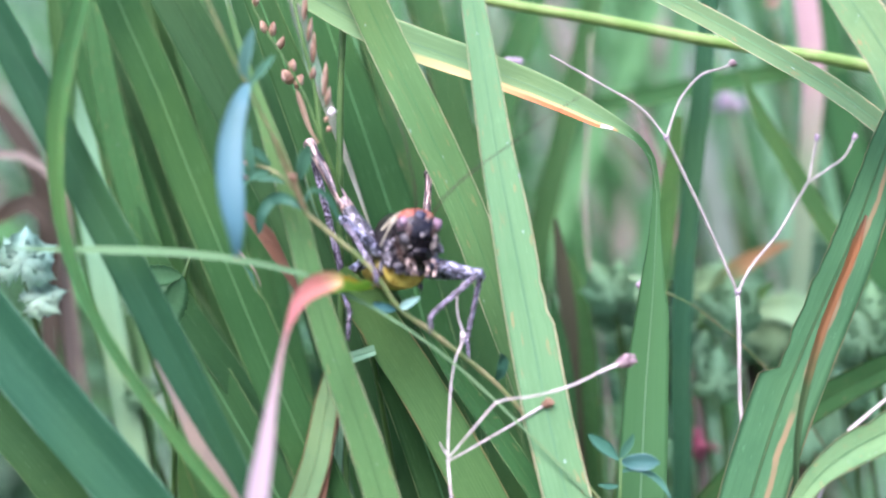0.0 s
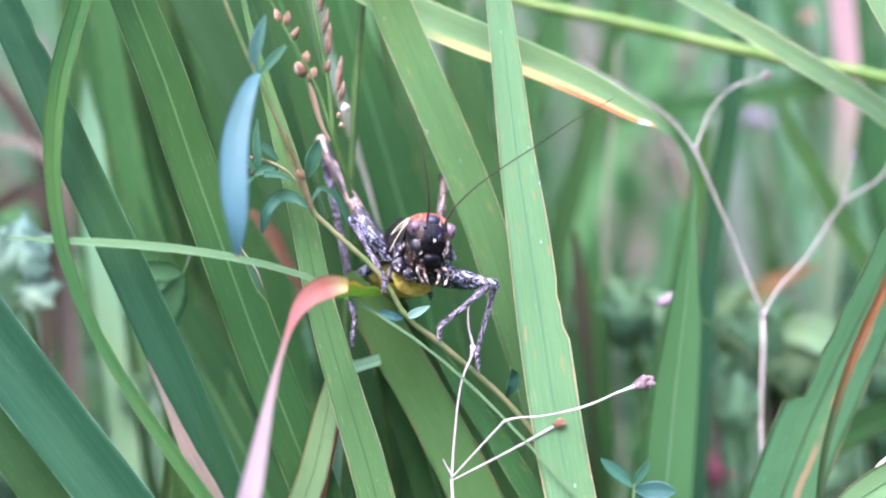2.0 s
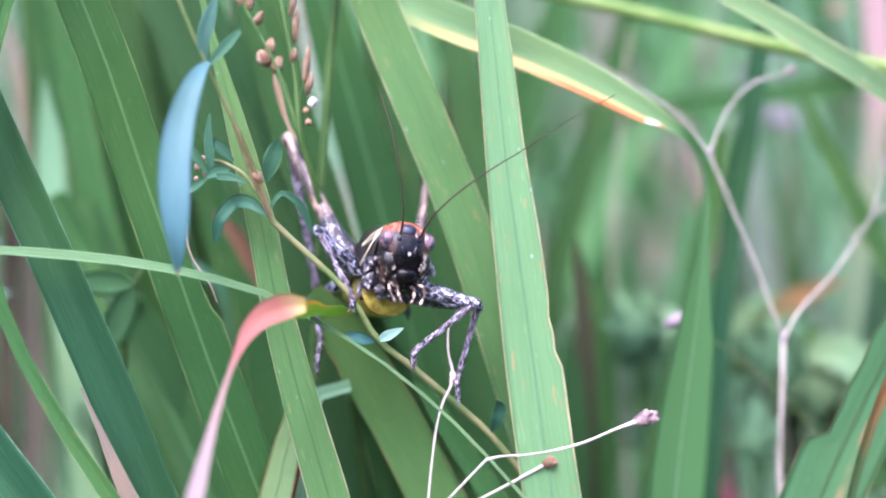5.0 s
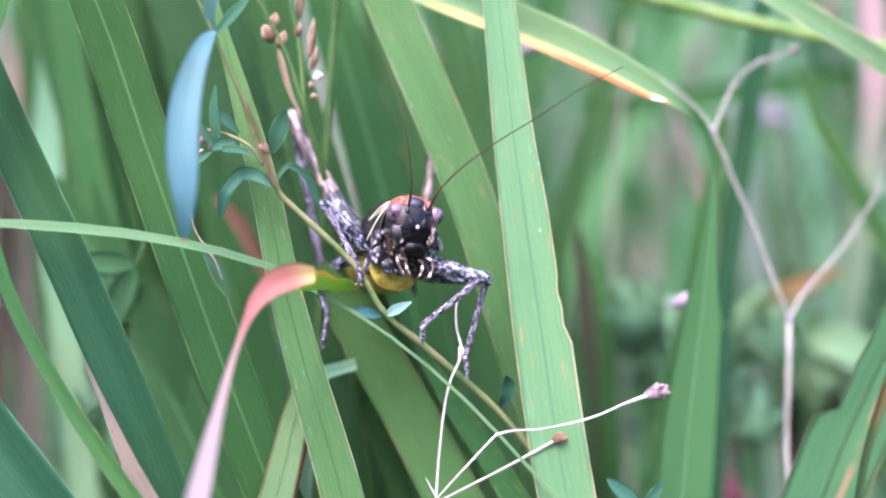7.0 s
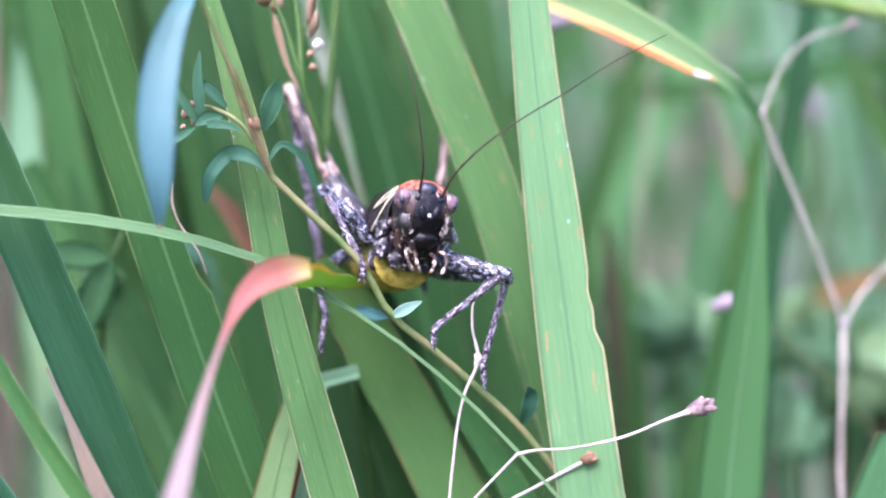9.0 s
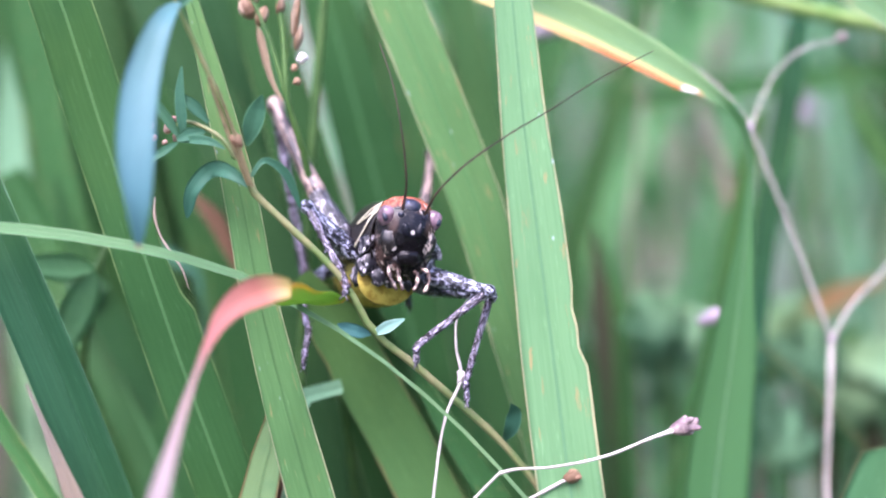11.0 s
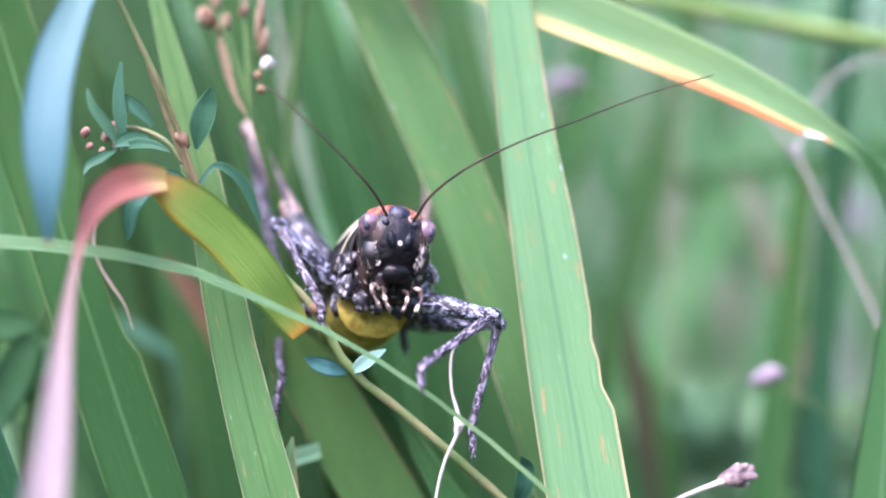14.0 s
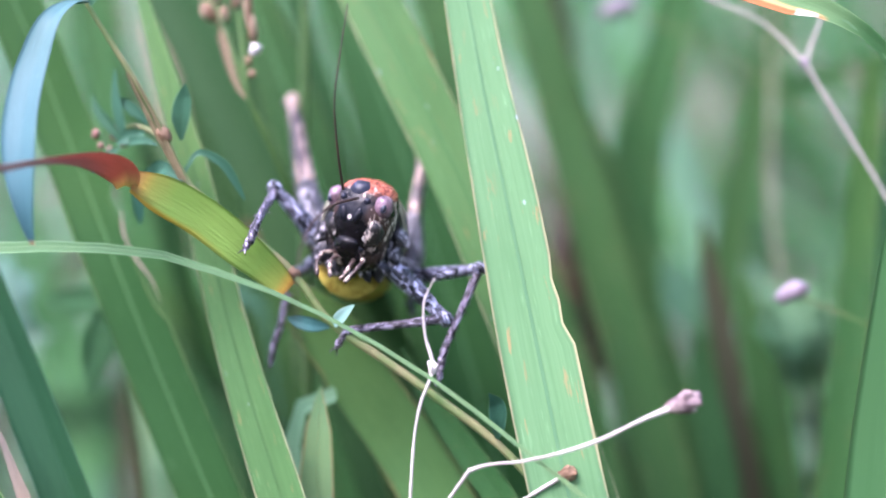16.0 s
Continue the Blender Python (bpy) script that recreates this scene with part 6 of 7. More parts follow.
def loft(bm, rings, sides=20, pinch=2.0):
    """Closed body through oval rings: (centre, half axes a and b, direction a, direction b)."""
    rows = []
    for c, ra, rb, da, db in rings:
        row = []
        for j in range(sides):
            a = 2 * math.pi * j / sides
            ca, sa = math.cos(a), math.sin(a)
            e = 2.0 / pinch
            p = Vector(c) + Vector(da) * ra * math.copysign(abs(ca) ** e, ca) + Vector(db) * rb * math.copysign(abs(sa) ** e, sa)
            row.append(bm.verts.new(p * MM))
        rows.append(row)
    for r0, r1 in zip(rows, rows[1:]):
        for j in range(sides):
            bm.faces.new((r0[j], r0[(j + 1) % sides], r1[(j + 1) % sides], r1[j]))
    bm.faces.new(rows[0][::-1])
    bm.faces.new(rows[-1])
    bmesh.ops.recalc_face_normals(bm, faces=bm.faces)


X, Y, Z = Vector((1, 0, 0)), Vector((0, 1, 0)), Vector((0, 0, 1))


def build_body():
    # head: tall, with a rounded crown and a narrowing mouth
    prof = [(2.75, 0.25, 0.25, 0.35), (2.62, 0.85, 0.80, 0.30), (2.3, 1.35, 1.25, 0.2), (1.7, 1.62, 1.5, 0.05), (0.9, 1.72, 1.6, 0), (0.1, 1.74, 1.55, 0), (-0.7, 1.62, 1.4, 0.05), (-1.4, 1.58, 1.25, 0.1), (-2.0, 1.40, 1.05, 0.2), (-2.5, 1.12, 0.8, 0.3), (-2.8, 0.75, 0.5, 0.35), (-2.95, 0.35, 0.25, 0.4)]
    bm = bmesh.new()
    loft(bm, [((0, y, z if z > 0.9 else 0.9 + (z - 0.9) * 0.84), a * 1.05, b, X, Y) for z, a, b, y in prof], 28, 2.25)
    head = part("head", bm, shell_face, cricket, "glossy black face with pale flecks and rust crown")
    # knob between the feelers
    bm = bmesh.new()
    pod(bm, (0, -0.80, 1.86), (1.3, 1.35), (0, -0.1, 1), 0.10, 1.0, 18, 12)
    part("forehead_knob", bm, shell_knob, head, "blue-black forehead knob")
    for s in (-1, 1):
        bm = bmesh.new()
        pod(bm, (s * 1.44, -0.76, 1.32), (1.3, 1.1), (s * 0.2, -0.3, 1), 0.03, s, 20, 14)
        part("eye", bm, eye_shell, head, "round pinkish grey eye")
        bm = bmesh.new()
        pod(bm, (s * 1.66, -1.16, 1.26), (0.62, 0.34), (s * 0.1, 0.3, 1), 0.05, s * 2, 12, 8)
        part("pupil", bm, shell_knob, head, "dark spot of the eye")
        bm = bmesh.new()
        pod(bm, (s * 0.72, -1.34, 1.40), (0.5, 0.38), (s * 0.3, -1, 0.7), 0.05, s)
        part("feeler_socket", bm, shell_knob, head)
        bm = bmesh.new()
        loft(bm, [((s * 0.55, -0.75 + q * 0.12, -0.9 - q * 0.36), 0.52 * k, 0.5 * k, X, Y) for q, k in ((0, 0.7), (1, 1.0), (2, 1.0), (3, 0.8), (4, 0.35))], 12)
        part("mandible", bm, shell_face, head)
        for joints in ([(s * 0.80, -0.5, -1.55), (s * 1.25, -1.25, -1.75), (s * 1.20, -1.75, -2.35), (s * 0.85, -1.95, -3.05)], [(s * 0.42, -0.6, -1.7), (s * 0.62, -1.25, -2.0), (s * 0.52, -1.45, -2.55), (s * 0.32, -1.5, -3.0)]):
            bm = bmesh.new()
            for a, b in zip(joints, joints[1:]):
                a, b = Vector(a), Vector(b)
                tube(bm, [(*a, 0.15), (*a.lerp(b, 0.3), 0.19), (*a.lerp(b, 0.8), 0.24), (*b, 0.17)], 8, 9)
            part("palp", bm, palp_shell, head, "pale jointed mouth feeler")
    for s in (-1, 1):
        bm = bmesh.new()
        pod(bm, (s * 1.12, -0.72, -0.15), (1.7, 1.15), (s * 0.25, -0.2, 1), 0.25, s * 3, 16, 12)
        part("cheek", bm, shell_cheek, head, "marbled tan cheek")
        bm = bmesh.new()
        pod(bm, (s * 0.42, -1.42, 0.55), (1.0, 0.55), (s * 0.2, 0, 1), 0.2, s * 5, 14, 10)
        part("brow_ridge", bm, shell_face, head)
    bm = bmesh.new()
    loft(bm, [((0, -1.15 + abs(q) * 0.05, -0.65 - q * 0.30), 0.75 * k, 0.35 * k, X, Y) for q, k in ((0, 0.75), (1, 1.0), (2, 0.95), (3, 0.6))], 14)
    part("upper_lip", bm, shell_face, head)
    for s in (-1, 1):
        for (bx, by, bz), size in (((0.95, 0.9, -1.85), (2.0, 1.6)), ((1.65, 1.2, -1.15), (2.2, 1.8)), ((1.75, 2.3, -1.9), (2.0, 1.6)), ((0.35, 0.8, -2.3), (1.3, 1.0)), ((1.9, 1.0, -0.1), (1.9, 1.3))):
            bm = bmesh.new()
            pod(bm, (s * bx, by, bz), (size[0] * 0.95, size[1] * 0.75), (s * 0.9, -0.5, -1), 0.5, bx + s, 14, 10)
            part("leg_base", bm, shell_base, cricket, "mottled hip joint")
    # saddle over the thorax: an arched shield with pale rims
    n, k = 18, 15
    top, low = [], []
    bm = bmesh.new()
    for i in range(n):
        s = i / (n - 1)
        y = 0.55 + 4.2 * s
        wide = 2.05 + 0.45 * math.sin(s * 2.4)
        tall = 2.45 + 0.25 * s
        rt, rl = [], []
        for j in range(k):
            a = (j / (k - 1) - 0.5) * math.radians(236)
            drop = 1.25 if abs(a) > 1.57 else 1.0
            x, z = math.sin(a) * wide, math.cos(a) * (tall if abs(a) < 1.57 else 2.1 * drop) + 0.1
            x = math.copysign(abs(x) ** 0.9 * wide ** 0.1, x)
            rt.append(bm.verts.new(Vector((x, y, z)) * MM))
            rl.append(bm.verts.new(Vector((x * 0.93, y, z * 0.93)) * MM))
        top.append(rt)
        low.append(rl)
    for i in range(n - 1):
        for j in range(k - 1):
            bm.faces.new((top[i][j], top[i][j + 1], top[i + 1][j + 1], top[i + 1][j]))
            bm.faces.new((low[i + 1][j], low[i + 1][j + 1], low[i][j + 1], low[i][j]))
        for j in (0, k - 1):
            bm.faces.new((top[i][j], top[i + 1][j], low[i + 1][j], low[i][j]))
    for i in (0, n - 1):
        for j in range(k - 1):
            bm.faces.new((top[i][j], low[i][j], low[i][j + 1], top[i][j + 1]))
    bmesh.ops.recalc_face_normals(bm, faces=bm.faces)
    saddle = part("saddle", bm, shell_saddle, cricket, "dark brown saddle with pale cream rims")
    for s in (-1, 1):
        rim = []
        for q, (j, y) in enumerate(((0.60, 0.6), (0.74, 0.75), (0.86, 1.4), (0.95, 2.6), (0.99, 4.2))):
            a = s * (j - 0.5) * math.radians(236)
            wide = 2.05 + 0.45 * math.sin((y - 0.55) / 4.2 * 2.4) + 0.05
            x = math.copysign(abs(math.sin(a) * wide) ** 0.9 * wide ** 0.1, s)
            z = math.cos(a) * (2.5 if abs(a) < 1.57 else 2.62) + 0.14
            rim.append((x, y, z, 0.13))
        bm = bmesh.new()
        tube(bm, rim, 6, 24)
        part("rim", bm, shell_rim, saddle, "pale cream rim")
        flap = []
        for j, y in ((0.60, 0.75), (0.70, 1.5), (0.80, 2.3), (0.74, 1.15), (0.64, 0.9)):
            a = s * (j - 0.5) * math.radians(236)
            wide = 2.05 + 0.45 * math.sin((y - 0.55) / 4.2 * 2.4) + 0.06
            flap.append((math.copysign(abs(math.sin(a) * wide) ** 0.9 * wide ** 0.1, s), y, math.cos(a) * 2.58 + 0.14, 0.11))
        bm = bmesh.new()
        tube(bm, flap, 6, 24)
        part("rim", bm, shell_rim, saddle)
    # chest and belly
    bm = bmesh.new()
    loft(bm, [((0, y, z), a, b, X, Z) for y, z, a, b in ((0.5, -0.4, 1.0, 1.2), (1.2, -0.5, 1.75, 1.9), (2.6, -0.5, 1.95, 2.1), (4.2, -0.4, 2.0, 2.1), (5.2, -0.3, 1.7, 1.8))], 24)
    part("chest", bm, shell, cricket)
    bm = bmesh.new()
    rings = []
    for i in range(15):
        s = i / 14
        seg = 1 + 0.045 * math.cos(i * math.pi)
        r = (2.1 * math.sin(min(1, 0.55 + s * 0.45) * math.pi * 0.5) * (1 - 0.62 * s ** 2.2)) * seg
        rings.append(((-0.45 * (1 - s), 1.5 + 11.2 * s, -2.2 + 0.3 * s), r * 1.12, r * 1.0, X, Z))
    loft(bm, rings, 26)
    part("abdomen", bm, belly_yellow, cricket, "plump yellow belly")
    bm = bmesh.new()
    rings = []
    for i in range(15):
        s = i / 14
        seg = 1 + 0.05 * math.cos(i * math.pi)
        r = 2.25 * (1 - 0.62 * s ** 2.2) * seg
        rings.append(((0, 4.0 + 9.0 * s, 0.1 - 0.3 * s), r * 0.98, r * 0.85, X, Z))
    loft(bm, rings, 26)
    part("back", bm, shell_thigh, cricket, "brown mottled back")
    return head


head = build_body()


def aligned(a, b):
    """Pose whose z axis runs from a to b, at a; mm to metres."""
    d = b - a
    return Matrix.Translation(a * MM) @ d.to_track_quat("Z", "Y").to_matrix().to_4x4()


def limb(points, profile, mats, spines, name, shaft=False):
    """hip, knee, ankle, heel, toe (cricket mm). The thigh hangs at the hip, the shin at the knee."""
    hip, knee, ankle, heel, toe = points
    length = (knee - hip).length
    m1 = aligned(hip, knee)
    bm = bmesh.new()
    tube(bm, [(0.12 * math.sin(s * 3.1), 0, s * length, w) for s, w in profile], 14, 30)
    thigh = part(name, bm, mats[0], cricket)
    thigh.matrix_local = m1
    if shaft:
        bm = bmesh.new()
        tube(bm, [(0.12 * math.sin(s * 3.1), 0, s * length, w * 1.03) for s, w in profile if s > 0.36], 14, 20)
        part("shaft", bm, shell_shaft, thigh, "slim brown outer half of the thigh")
    pod_bm = bmesh.new()
    pod(pod_bm, (0, 0, length), (profile[-1][1] * 1.5, profile[-1][1] * 1.35), (0, 0, 1), 0.1, length)
    part("knee", pod_bm, shell_shaft if shaft else mats[0], thigh)
    m2 = aligned(knee, ankle)
    back = m2.inverted()
    long2 = (ankle - knee).length
    bm = bmesh.new()
    w = profile[-1][1] * 0.82
    tube(bm, [(0, 0, 0, w), (0.04, 0, long2 * 0.25, w * 0.95), (-0.03, 0, long2 * 0.6, w * 0.8), (0, 0, long2, w * 0.85)], 12, 24)
    rng = random.Random(int(length * 1000))
    for i in range(spines):
        z = long2 * (0.3 + 0.68 * i / max(1, spines - 1))
        a = rng.choice((0.3, 2.8, 4.2)) + rng.uniform(-0.3, 0.3)
        d = Vector((math.cos(a), math.sin(a), 0.7)).normalized()
        o = Vector((0, 0, z))
        tube(bm, [(*o, 0.1), (*(o + d * 0.3), 0.07), (*(o + d * 0.55), 0.02)], 5, 5)
    h2, t2 = back @ (heel * MM) / MM, back @ (toe * MM) / MM
    e2 = Vector((0, 0, long2))
    tube(bm, [(*e2, w * 0.8), (*e2.lerp(h2, 0.5), w * 0.9), (*h2, w * 0.75)], 10, 8)
    pod(bm, h2.lerp(t2, 0.15), ((t2 - h2).length * 0.6, w * 0.95), t2 - h2, 0.15, 1)
    pod(bm, h2.lerp(t2, 0.6), ((t2 - h2).length * 0.55, w * 0.8), t2 - h2, 0.15, 2)
    for s in (-1, 1):
        side = (t2 - h2).orthogonal().normalized() * s
        tube(bm, [(*h2.lerp(t2, 0.75), 0.14), (*(t2 + side * 0.14), 0.1), (*(t2 + side * 0.3 + (t2 - h2).normalized() * 0.22), 0.03)], 6, 8)
    shin = part("shin", bm, mats[1], thigh, "thin spiny shin with a hooked foot")
    shin.matrix_local = m1.inverted() @ m2
    return thigh, shin, points


FORE = ((0, 0.8), (0.12, 1.1), (0.4, 1.12), (0.75, 0.82), (1, 0.66))
MIDP = ((0, 0.75), (0.15, 0.95), (0.45, 0.85), (0.8, 0.66), (1, 0.6))
HIND_BIG = ((0, 1.3), (0.09, 1.95), (0.19, 1.9), (0.29, 1.5), (0.4, 1.22), (0.55, 1.05), (0.72, 0.92), (0.9, 0.86), (1, 0.92))
HIND = ((0, 1.0), (0.08, 1.45), (0.2, 1.6), (0.34, 1.25), (0.46, 0.9), (0.58, 0.74), (0.72, 0.64), (0.9, 0.62), (1, 0.72))
fore_r = limb(local(FORE_R), FORE, (shell_leg, shell_shin), 7, "fore_leg")
fore_l = limb(local(FORE_L), FORE, (shell_leg, shell_shin), 7, "fore_leg")
mid_r = limb(local(MID_R), MIDP, (shell_leg, shell_shin), 7, "middle_leg")
limb(local(MID_L), MIDP, (shell_leg, shell_shin), 7, "middle_leg")
hind_l = limb(local(HIND_L), HIND_BIG, (shell_thigh, shell_shin), 14, "hind_leg", True)
hind_r = limb(local(HIND_R), HIND, (shell_thigh, shell_shin), 14, "hind_leg", True)


def antenna(points):
    p = local(points)
    base = p[0]
    n = len(p) - 1
    bm = bmesh.new()
    tube(bm, [(*(q - base), 0.18 - 0.12 * (i / n) ** 0.6) for i, q in enumerate(p)], 7, 60)
    ob = part("feeler", bm, feeler, head, "long thread-like brown feeler")
    ob.location = base * MM
    return ob, base


feeler_r, feeler_r_at = antenna(ANT_R)
feeler_l, feeler_l_at = antenna(ANT_L)


# ---- what moves ----
def cricket_at(dx, dy, dz, turn=0.0, tilt=0.0, roll=0.0):
    """The cricket's pose, shifted from its rest by mm and turned by degrees."""
    return Matrix.Translation(Vector((dx, dy, dz)) * MM) @ REST @ pose(0, 0, 0, tilt, roll, turn)


def bent_limb(leg, target, at):
    """Poses of thigh and shin (in their parents' space) that bring a leg to knee and ankle (world mm)."""
    hip, knee, ankle = leg[2][:3]
    to = at.inverted()
    k, a = (to @ (Vector(q) * MM) / MM for q in target)
    m1, m2 = aligned(hip, knee), aligned(knee, ankle)
    r1 = (knee - hip).rotation_difference(k - hip).to_matrix().to_4x4()
    n1 = Matrix.Translation(hip * MM) @ r1 @ Matrix.Translation(-hip * MM) @ m1
    k2 = hip + (k - hip).normalized() * (knee - hip).length
    r2 = (ankle - knee).rotation_difference(a - k2).to_matrix().to_4x4()
    n2 = Matrix.Translation(k2 * MM) @ r2 @ Matrix.Translation(-knee * MM) @ m2
    return n1, n1.inverted() @ n2


def step_limb(leg, rows):
    """Rows: seconds, None for the leg's rest or the knee and ankle it reaches, and the cricket's pose then."""
    hip, knee, ankle = leg[2][:3]
    m1, m2 = aligned(hip, knee), aligned(knee, ankle)
    one, two = [], []
    for t, target, at in rows:
        n1, n2 = (m1, m1.inverted() @ m2) if target is None else bent_limb(leg, target, at)
        one.append((t, n1))
        two.append((t, n2))
    walk(leg[0], one)
    walk(leg[1], two)


def swing_feeler(ob, base, rest, rows):
    """Rows: seconds and the way (world) in which the feeler points."""
    d0 = REST.inverted().to_3x3() @ (Vector(rest[3]) - Vector(rest[0]))
    out = []
    for t, way in rows:
        r = Matrix.Identity(4)
        if way is not None:
            r = d0.rotation_difference(REST.inverted().to_3x3() @ Vector(way)).to_matrix().to_4x4()
        out.append((t, Matrix.Translation(base * MM) @ r))
    walk(ob, out)


def motions():
    walk(focus_point, [(t, pose(0.0004, y, 0.160)) for t, y in ((0, 0.0075), (0.4, 0.006), (0.9, 0.0), (1.5, -0.0025), (3.0, -0.004), (11.7, -0.003), (12.1, 0.003), (12.5, 0.006), (12.75, 0.003), (13.1, -0.003), (14.0, -0.004), (16.0, -0.005))])
    p0, p14, p145, p15, p16 = cricket_at(0, 0, 0), cricket_at(0.35, 0, 0.1), cricket_at(0.5, 0, -0.2, 0, 3, 2), cricket_at(0.6, 0, -0.1, 0, 4, 4), cricket_at(0.4, -0.1, -0.3, 0, 5, 5)
    walk(cricket, [(0, p0), (13.7, p0), (14.0, p14), (14.5, p145), (15.0, p15), (15.5, p15), (16.0, p16)])
    walk(head, [(t, pose(0, 0, 0, 0, tip, turn)) for t, turn, tip in ((0, 0, 0), (14.2, 0, 0), (14.7, -10, 6), (15.0, -20, 13), (15.6, -24, 10), (16.0, -24, 9))])
    fr, fl, mr = FORE_R_LATE[1:3], FORE_L_LATE[1:3], MID_R_LATE[1:3]
    lift = (FORE_R[1], tuple(Vector(FORE_R[2]) + Vector((2.0, -1.0, 1.5))))
    step_limb(fore_r, [(0, None, p0), (13.85, None, p0), (14.05, lift, p14), (14.3, None, p14), (14.6, None, p145), (14.9, fr, p15), (16.0, fr, p16)])
    step_limb(fore_l, [(0, None, p0), (14.3, None, p14), (14.6, fl, p145), (15.0, fl, p15), (16.0, fl, p16)])
    step_limb(hind_l, [(0, None, p0), (14.1, None, p14), (14.6, HIND_L_LATE[1:3], p145), (16.0, HIND_L_LATE[1:3], p16)])
    step_limb(hind_r, [(0, None, p0), (14.1, None, p14), (14.6, HIND_R_LATE[1:3], p145), (16.0, HIND_R_LATE[1:3], p16)])
    step_limb(mid_r, [(0, None, p0), (14.1, None, p14), (14.6, mr, p145), (16.0, mr, p16)])
    swing_feeler(feeler_r, feeler_r_at, ANT_R, [(0, None), (13.9, None), (14.2, (8, -2, 0.5)), (14.6, (3, -4, 3)), (15.0, (3.0, -1.5, 4.5)), (15.3, (3.0, -4, 2)), (15.6, (3.0, -7.6, -2.4)), (16.0, (3.0, -7.6, -2.2))])
    swing_feeler(feeler_l, feeler_l_at, ANT_L, [(0, None), (13.6, None), (14.0, (-3.5, -1, 4.5)), (14.4, (-1.5, -1, 6)), (15.0, (-3, -2, 4)), (15.3, (-1.0, -1, 6)), (16.0, (0.3, -1, 7))])
    walk(perch_end, [(0, pose(-0.00393, -0.00254, 0.15551, -98.50, 7.96, 130.06)),
        (12.7, pose(-0.00393, -0.00254, 0.15551, -98.50, 7.96, 130.06)),
        (13, pose(-0.00322, -0.00397, 0.15618, -10.42, -27.96, 46.73)),
        (13.4, pose(-0.00381, -0.00461, 0.15524, 8.98, 2.92, 9.25)),
        (13.6, pose(-0.00418, -0.00483, 0.15582, -0.50, 1.64, 2.73)),
        (14, pose(-0.00425, -0.00467, 0.15655, 0.00, 0.00, -0.00)),
        (14.5, pose(-0.00425, -0.00472, 0.15640, -1.45, 0.85, -0.43)),
        (15, pose(-0.00391, -0.00461, 0.15657, 2.65, -5.83, -3.20)),
        (15.5, pose(-0.00365, -0.00452, 0.15686, 1.60, -2.64, -5.11)),
        (16, pose(-0.00402, -0.00465, 0.15683, -1.31, -5.13, -3.71))])
    walk(perch_tip, [(0, pose(-0.00550, -0.00333, 0.00681, -96.68, 23.88, 178.87)),
        (12.7, pose(-0.00550, -0.00333, 0.00681, -96.68, 23.88, 178.87)),
        (13, pose(-0.00576, -0.00341, 0.00698, -23.35, 23.91, -54.87)),
        (13.4, pose(-0.00576, -0.00341, 0.00698, -11.35, 0.32, -7.07)),
        (13.6, pose(-0.00576, -0.00341, 0.00698, -1.94, -5.43, -6.59)),
        (14, pose(-0.00576, -0.00341, 0.00698, 0, -5.0, -2.0)),
        (14.5, pose(-0.00576, -0.00341, 0.00698, 0.66, 12.55, 8.34)),
        (15, pose(-0.00576, -0.00341, 0.00698, 2.34, 68.62, 24.47)),
        (15.5, pose(-0.00576, -0.00341, 0.00698, -24.39, 82.76, -2.42)),
        (16, pose(-0.00576, -0.00341, 0.00698, 138.87, 65.21, 159.67))])
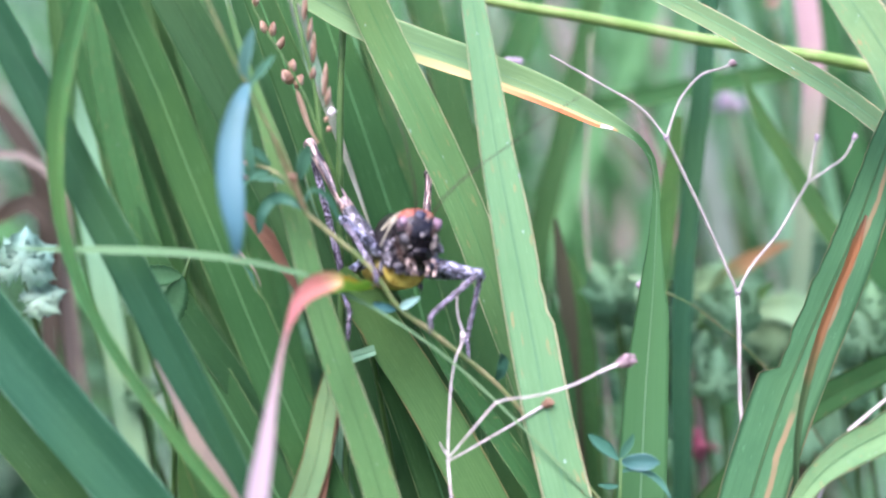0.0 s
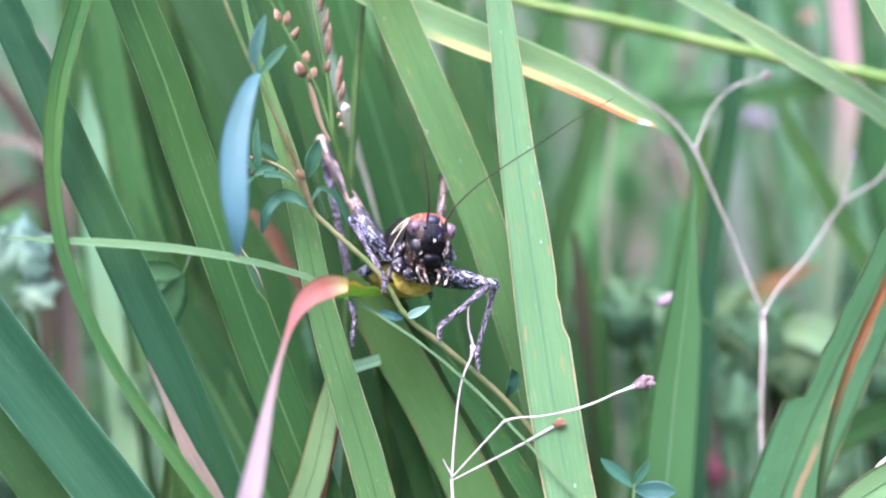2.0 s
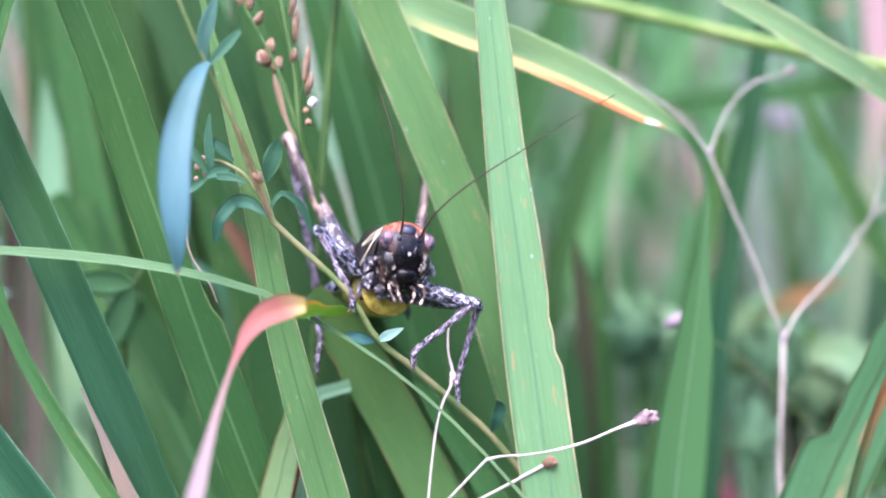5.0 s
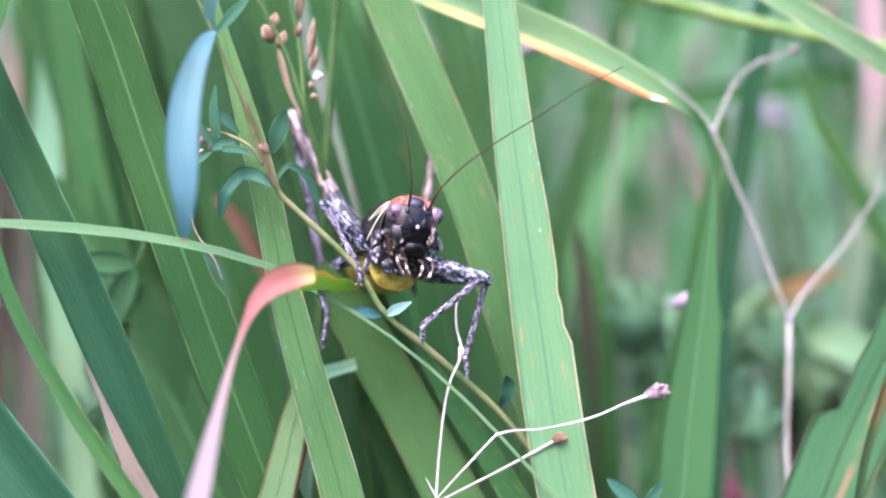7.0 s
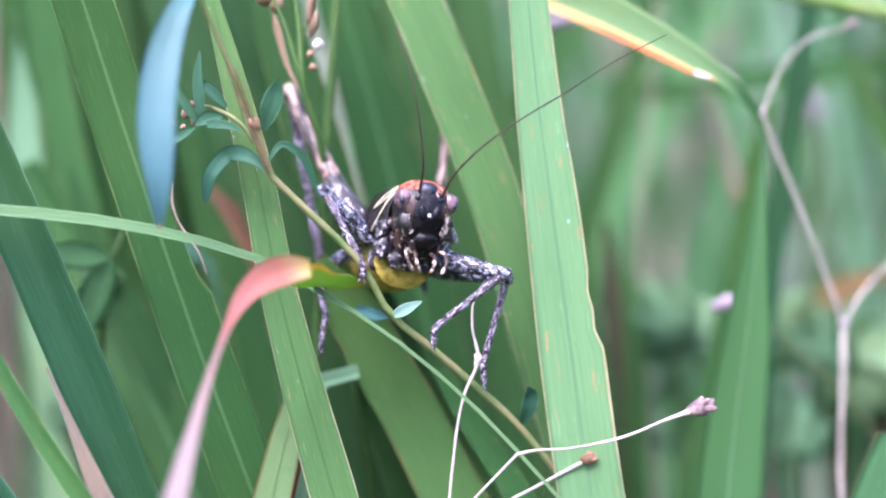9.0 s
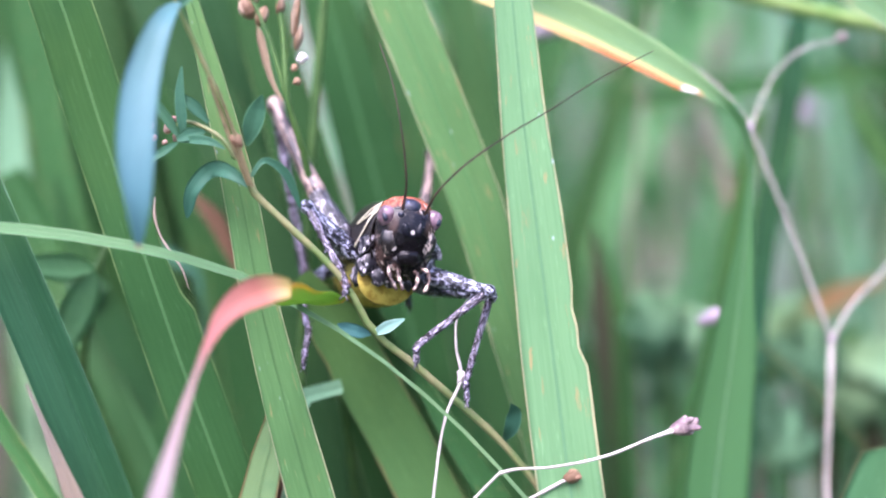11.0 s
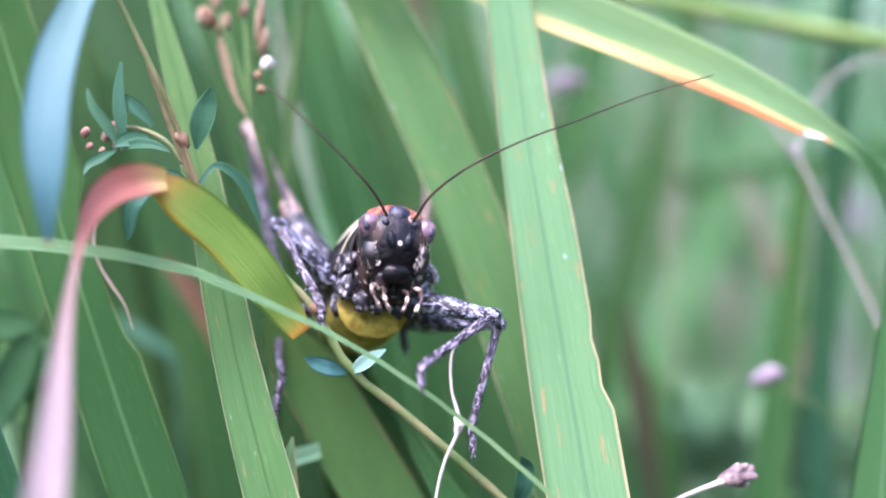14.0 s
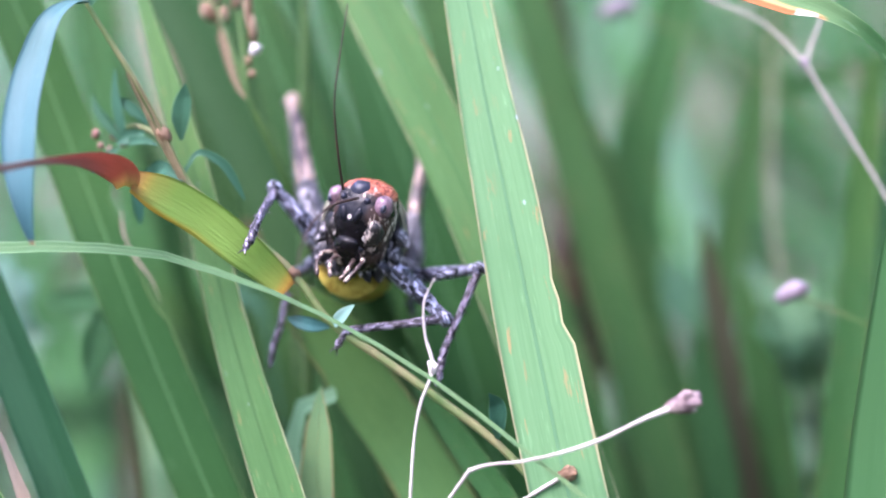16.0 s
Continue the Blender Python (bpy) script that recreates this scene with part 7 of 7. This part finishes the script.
    walk(thin_blade, [(0, pose(0.00052, -0.00515, 0.15159, 0, 0, 0)),
        (12.05, pose(0.00052, -0.00515, 0.15159, 0, 0, 0)),
        (12.2, pose(0.00278, -0.00795, 0.14892, 0.29, -1.37, -3.03)),
        (12.5, pose(0.00227, -0.00746, 0.14988, 1.52, -4.07, -1.73)),
        (13, pose(0.00276, -0.00836, 0.15039, 1.06, -4.0, -0.90)),
        (13.6, pose(0.00139, -0.00683, 0.15272, 2.83, -1.45, -0.02)),
        (14, pose(0.00168, -0.00628, 0.15387, 2.58, -4.1, 0.82)),
        (14.5, pose(0.00170, -0.00635, 0.15374, 2.65, -7.8, 0.95)),
        (15, pose(0.00145, -0.00630, 0.15370, 2.8, -9.0, 1.0)),
        (15.5, pose(0.00110, -0.00620, 0.15385, 3.0, -6.0, 1.1)),
        (16, pose(0.00079, -0.00614, 0.15397, 3.15, -5.4, 1.22))])
    root = Matrix.Translation((0.011, -0.005, 0.140))
    walk(pale_blade, [(t, root @ pose(0, 0, 0, 0, lean, 0) @ root.inverted()) for t, lean in ((0, 0), (12.05, 0), (12.3, 2.2), (12.55, 2.2), (12.9, 0.2), (16.0, 0))])
    walk(pointed_blade, [(0, pose(-0.00670, -0.00340, 0.15070)), (12.05, pose(-0.00670, -0.00340, 0.15070)), (12.4, pose(-0.00466, -0.00292, 0.15046, 0, -3.9, 0)), (14.3, pose(-0.00466, -0.00292, 0.15046, 0, -3.9, 0)), (15.0, pose(-0.00330, -0.00260, 0.15030, 0, -6.6, 0)), (16.0, pose(-0.00330, -0.00260, 0.15030, 0, -6.6, 0))])
    walk(side_blade, [(t, pose(dx * MM, 0, 0)) for t, dx in ((0, 0), (12.7, 0), (13.4, 0.8), (14.2, 0.9), (15.0, 0.6), (16.0, 0.4))])
    walk(bent_leaf, [(0, pose(0.01275, -0.02346, -0.00215, 0, 0, 0)),
        (0.5, pose(0.01325, -0.02346, -0.00125, 0, 0, 0)),
        (1.0, pose(0.01370, -0.02346, -0.00100, 0, 0, 0)),
        (12.05, pose(0.01370, -0.02346, -0.00100, 0, 0, 0)),
        (12.2, pose(0.01364, -0.02363, -0.00202, 1.143, 1.532, -0.297)),
        (12.5, pose(0.01360, -0.02375, -0.00276, 1.169, 1.664, -0.321)),
        (13, pose(0.01354, -0.02395, -0.00401, 1.212, 1.430, -0.281)),
        (13.5, pose(0.01352, -0.02399, -0.00424, 1.221, 1.484, -0.290)),
        (14, pose(0.01355, -0.02392, -0.00381, 1.206, 1.479, -0.289)),
        (14.5, pose(0.01358, -0.02380, -0.00312, 1.181, 1.672, -0.322)),
        (15, pose(0.01358, -0.02376, -0.00286, 1.172, 2.153, -0.406)),
        (15.5, pose(0.01365, -0.02357, -0.00168, 1.131, 2.235, -0.420)),
        (16, pose(0.01365, -0.02359, -0.00179, 1.135, 1.996, -0.378))])


motions()
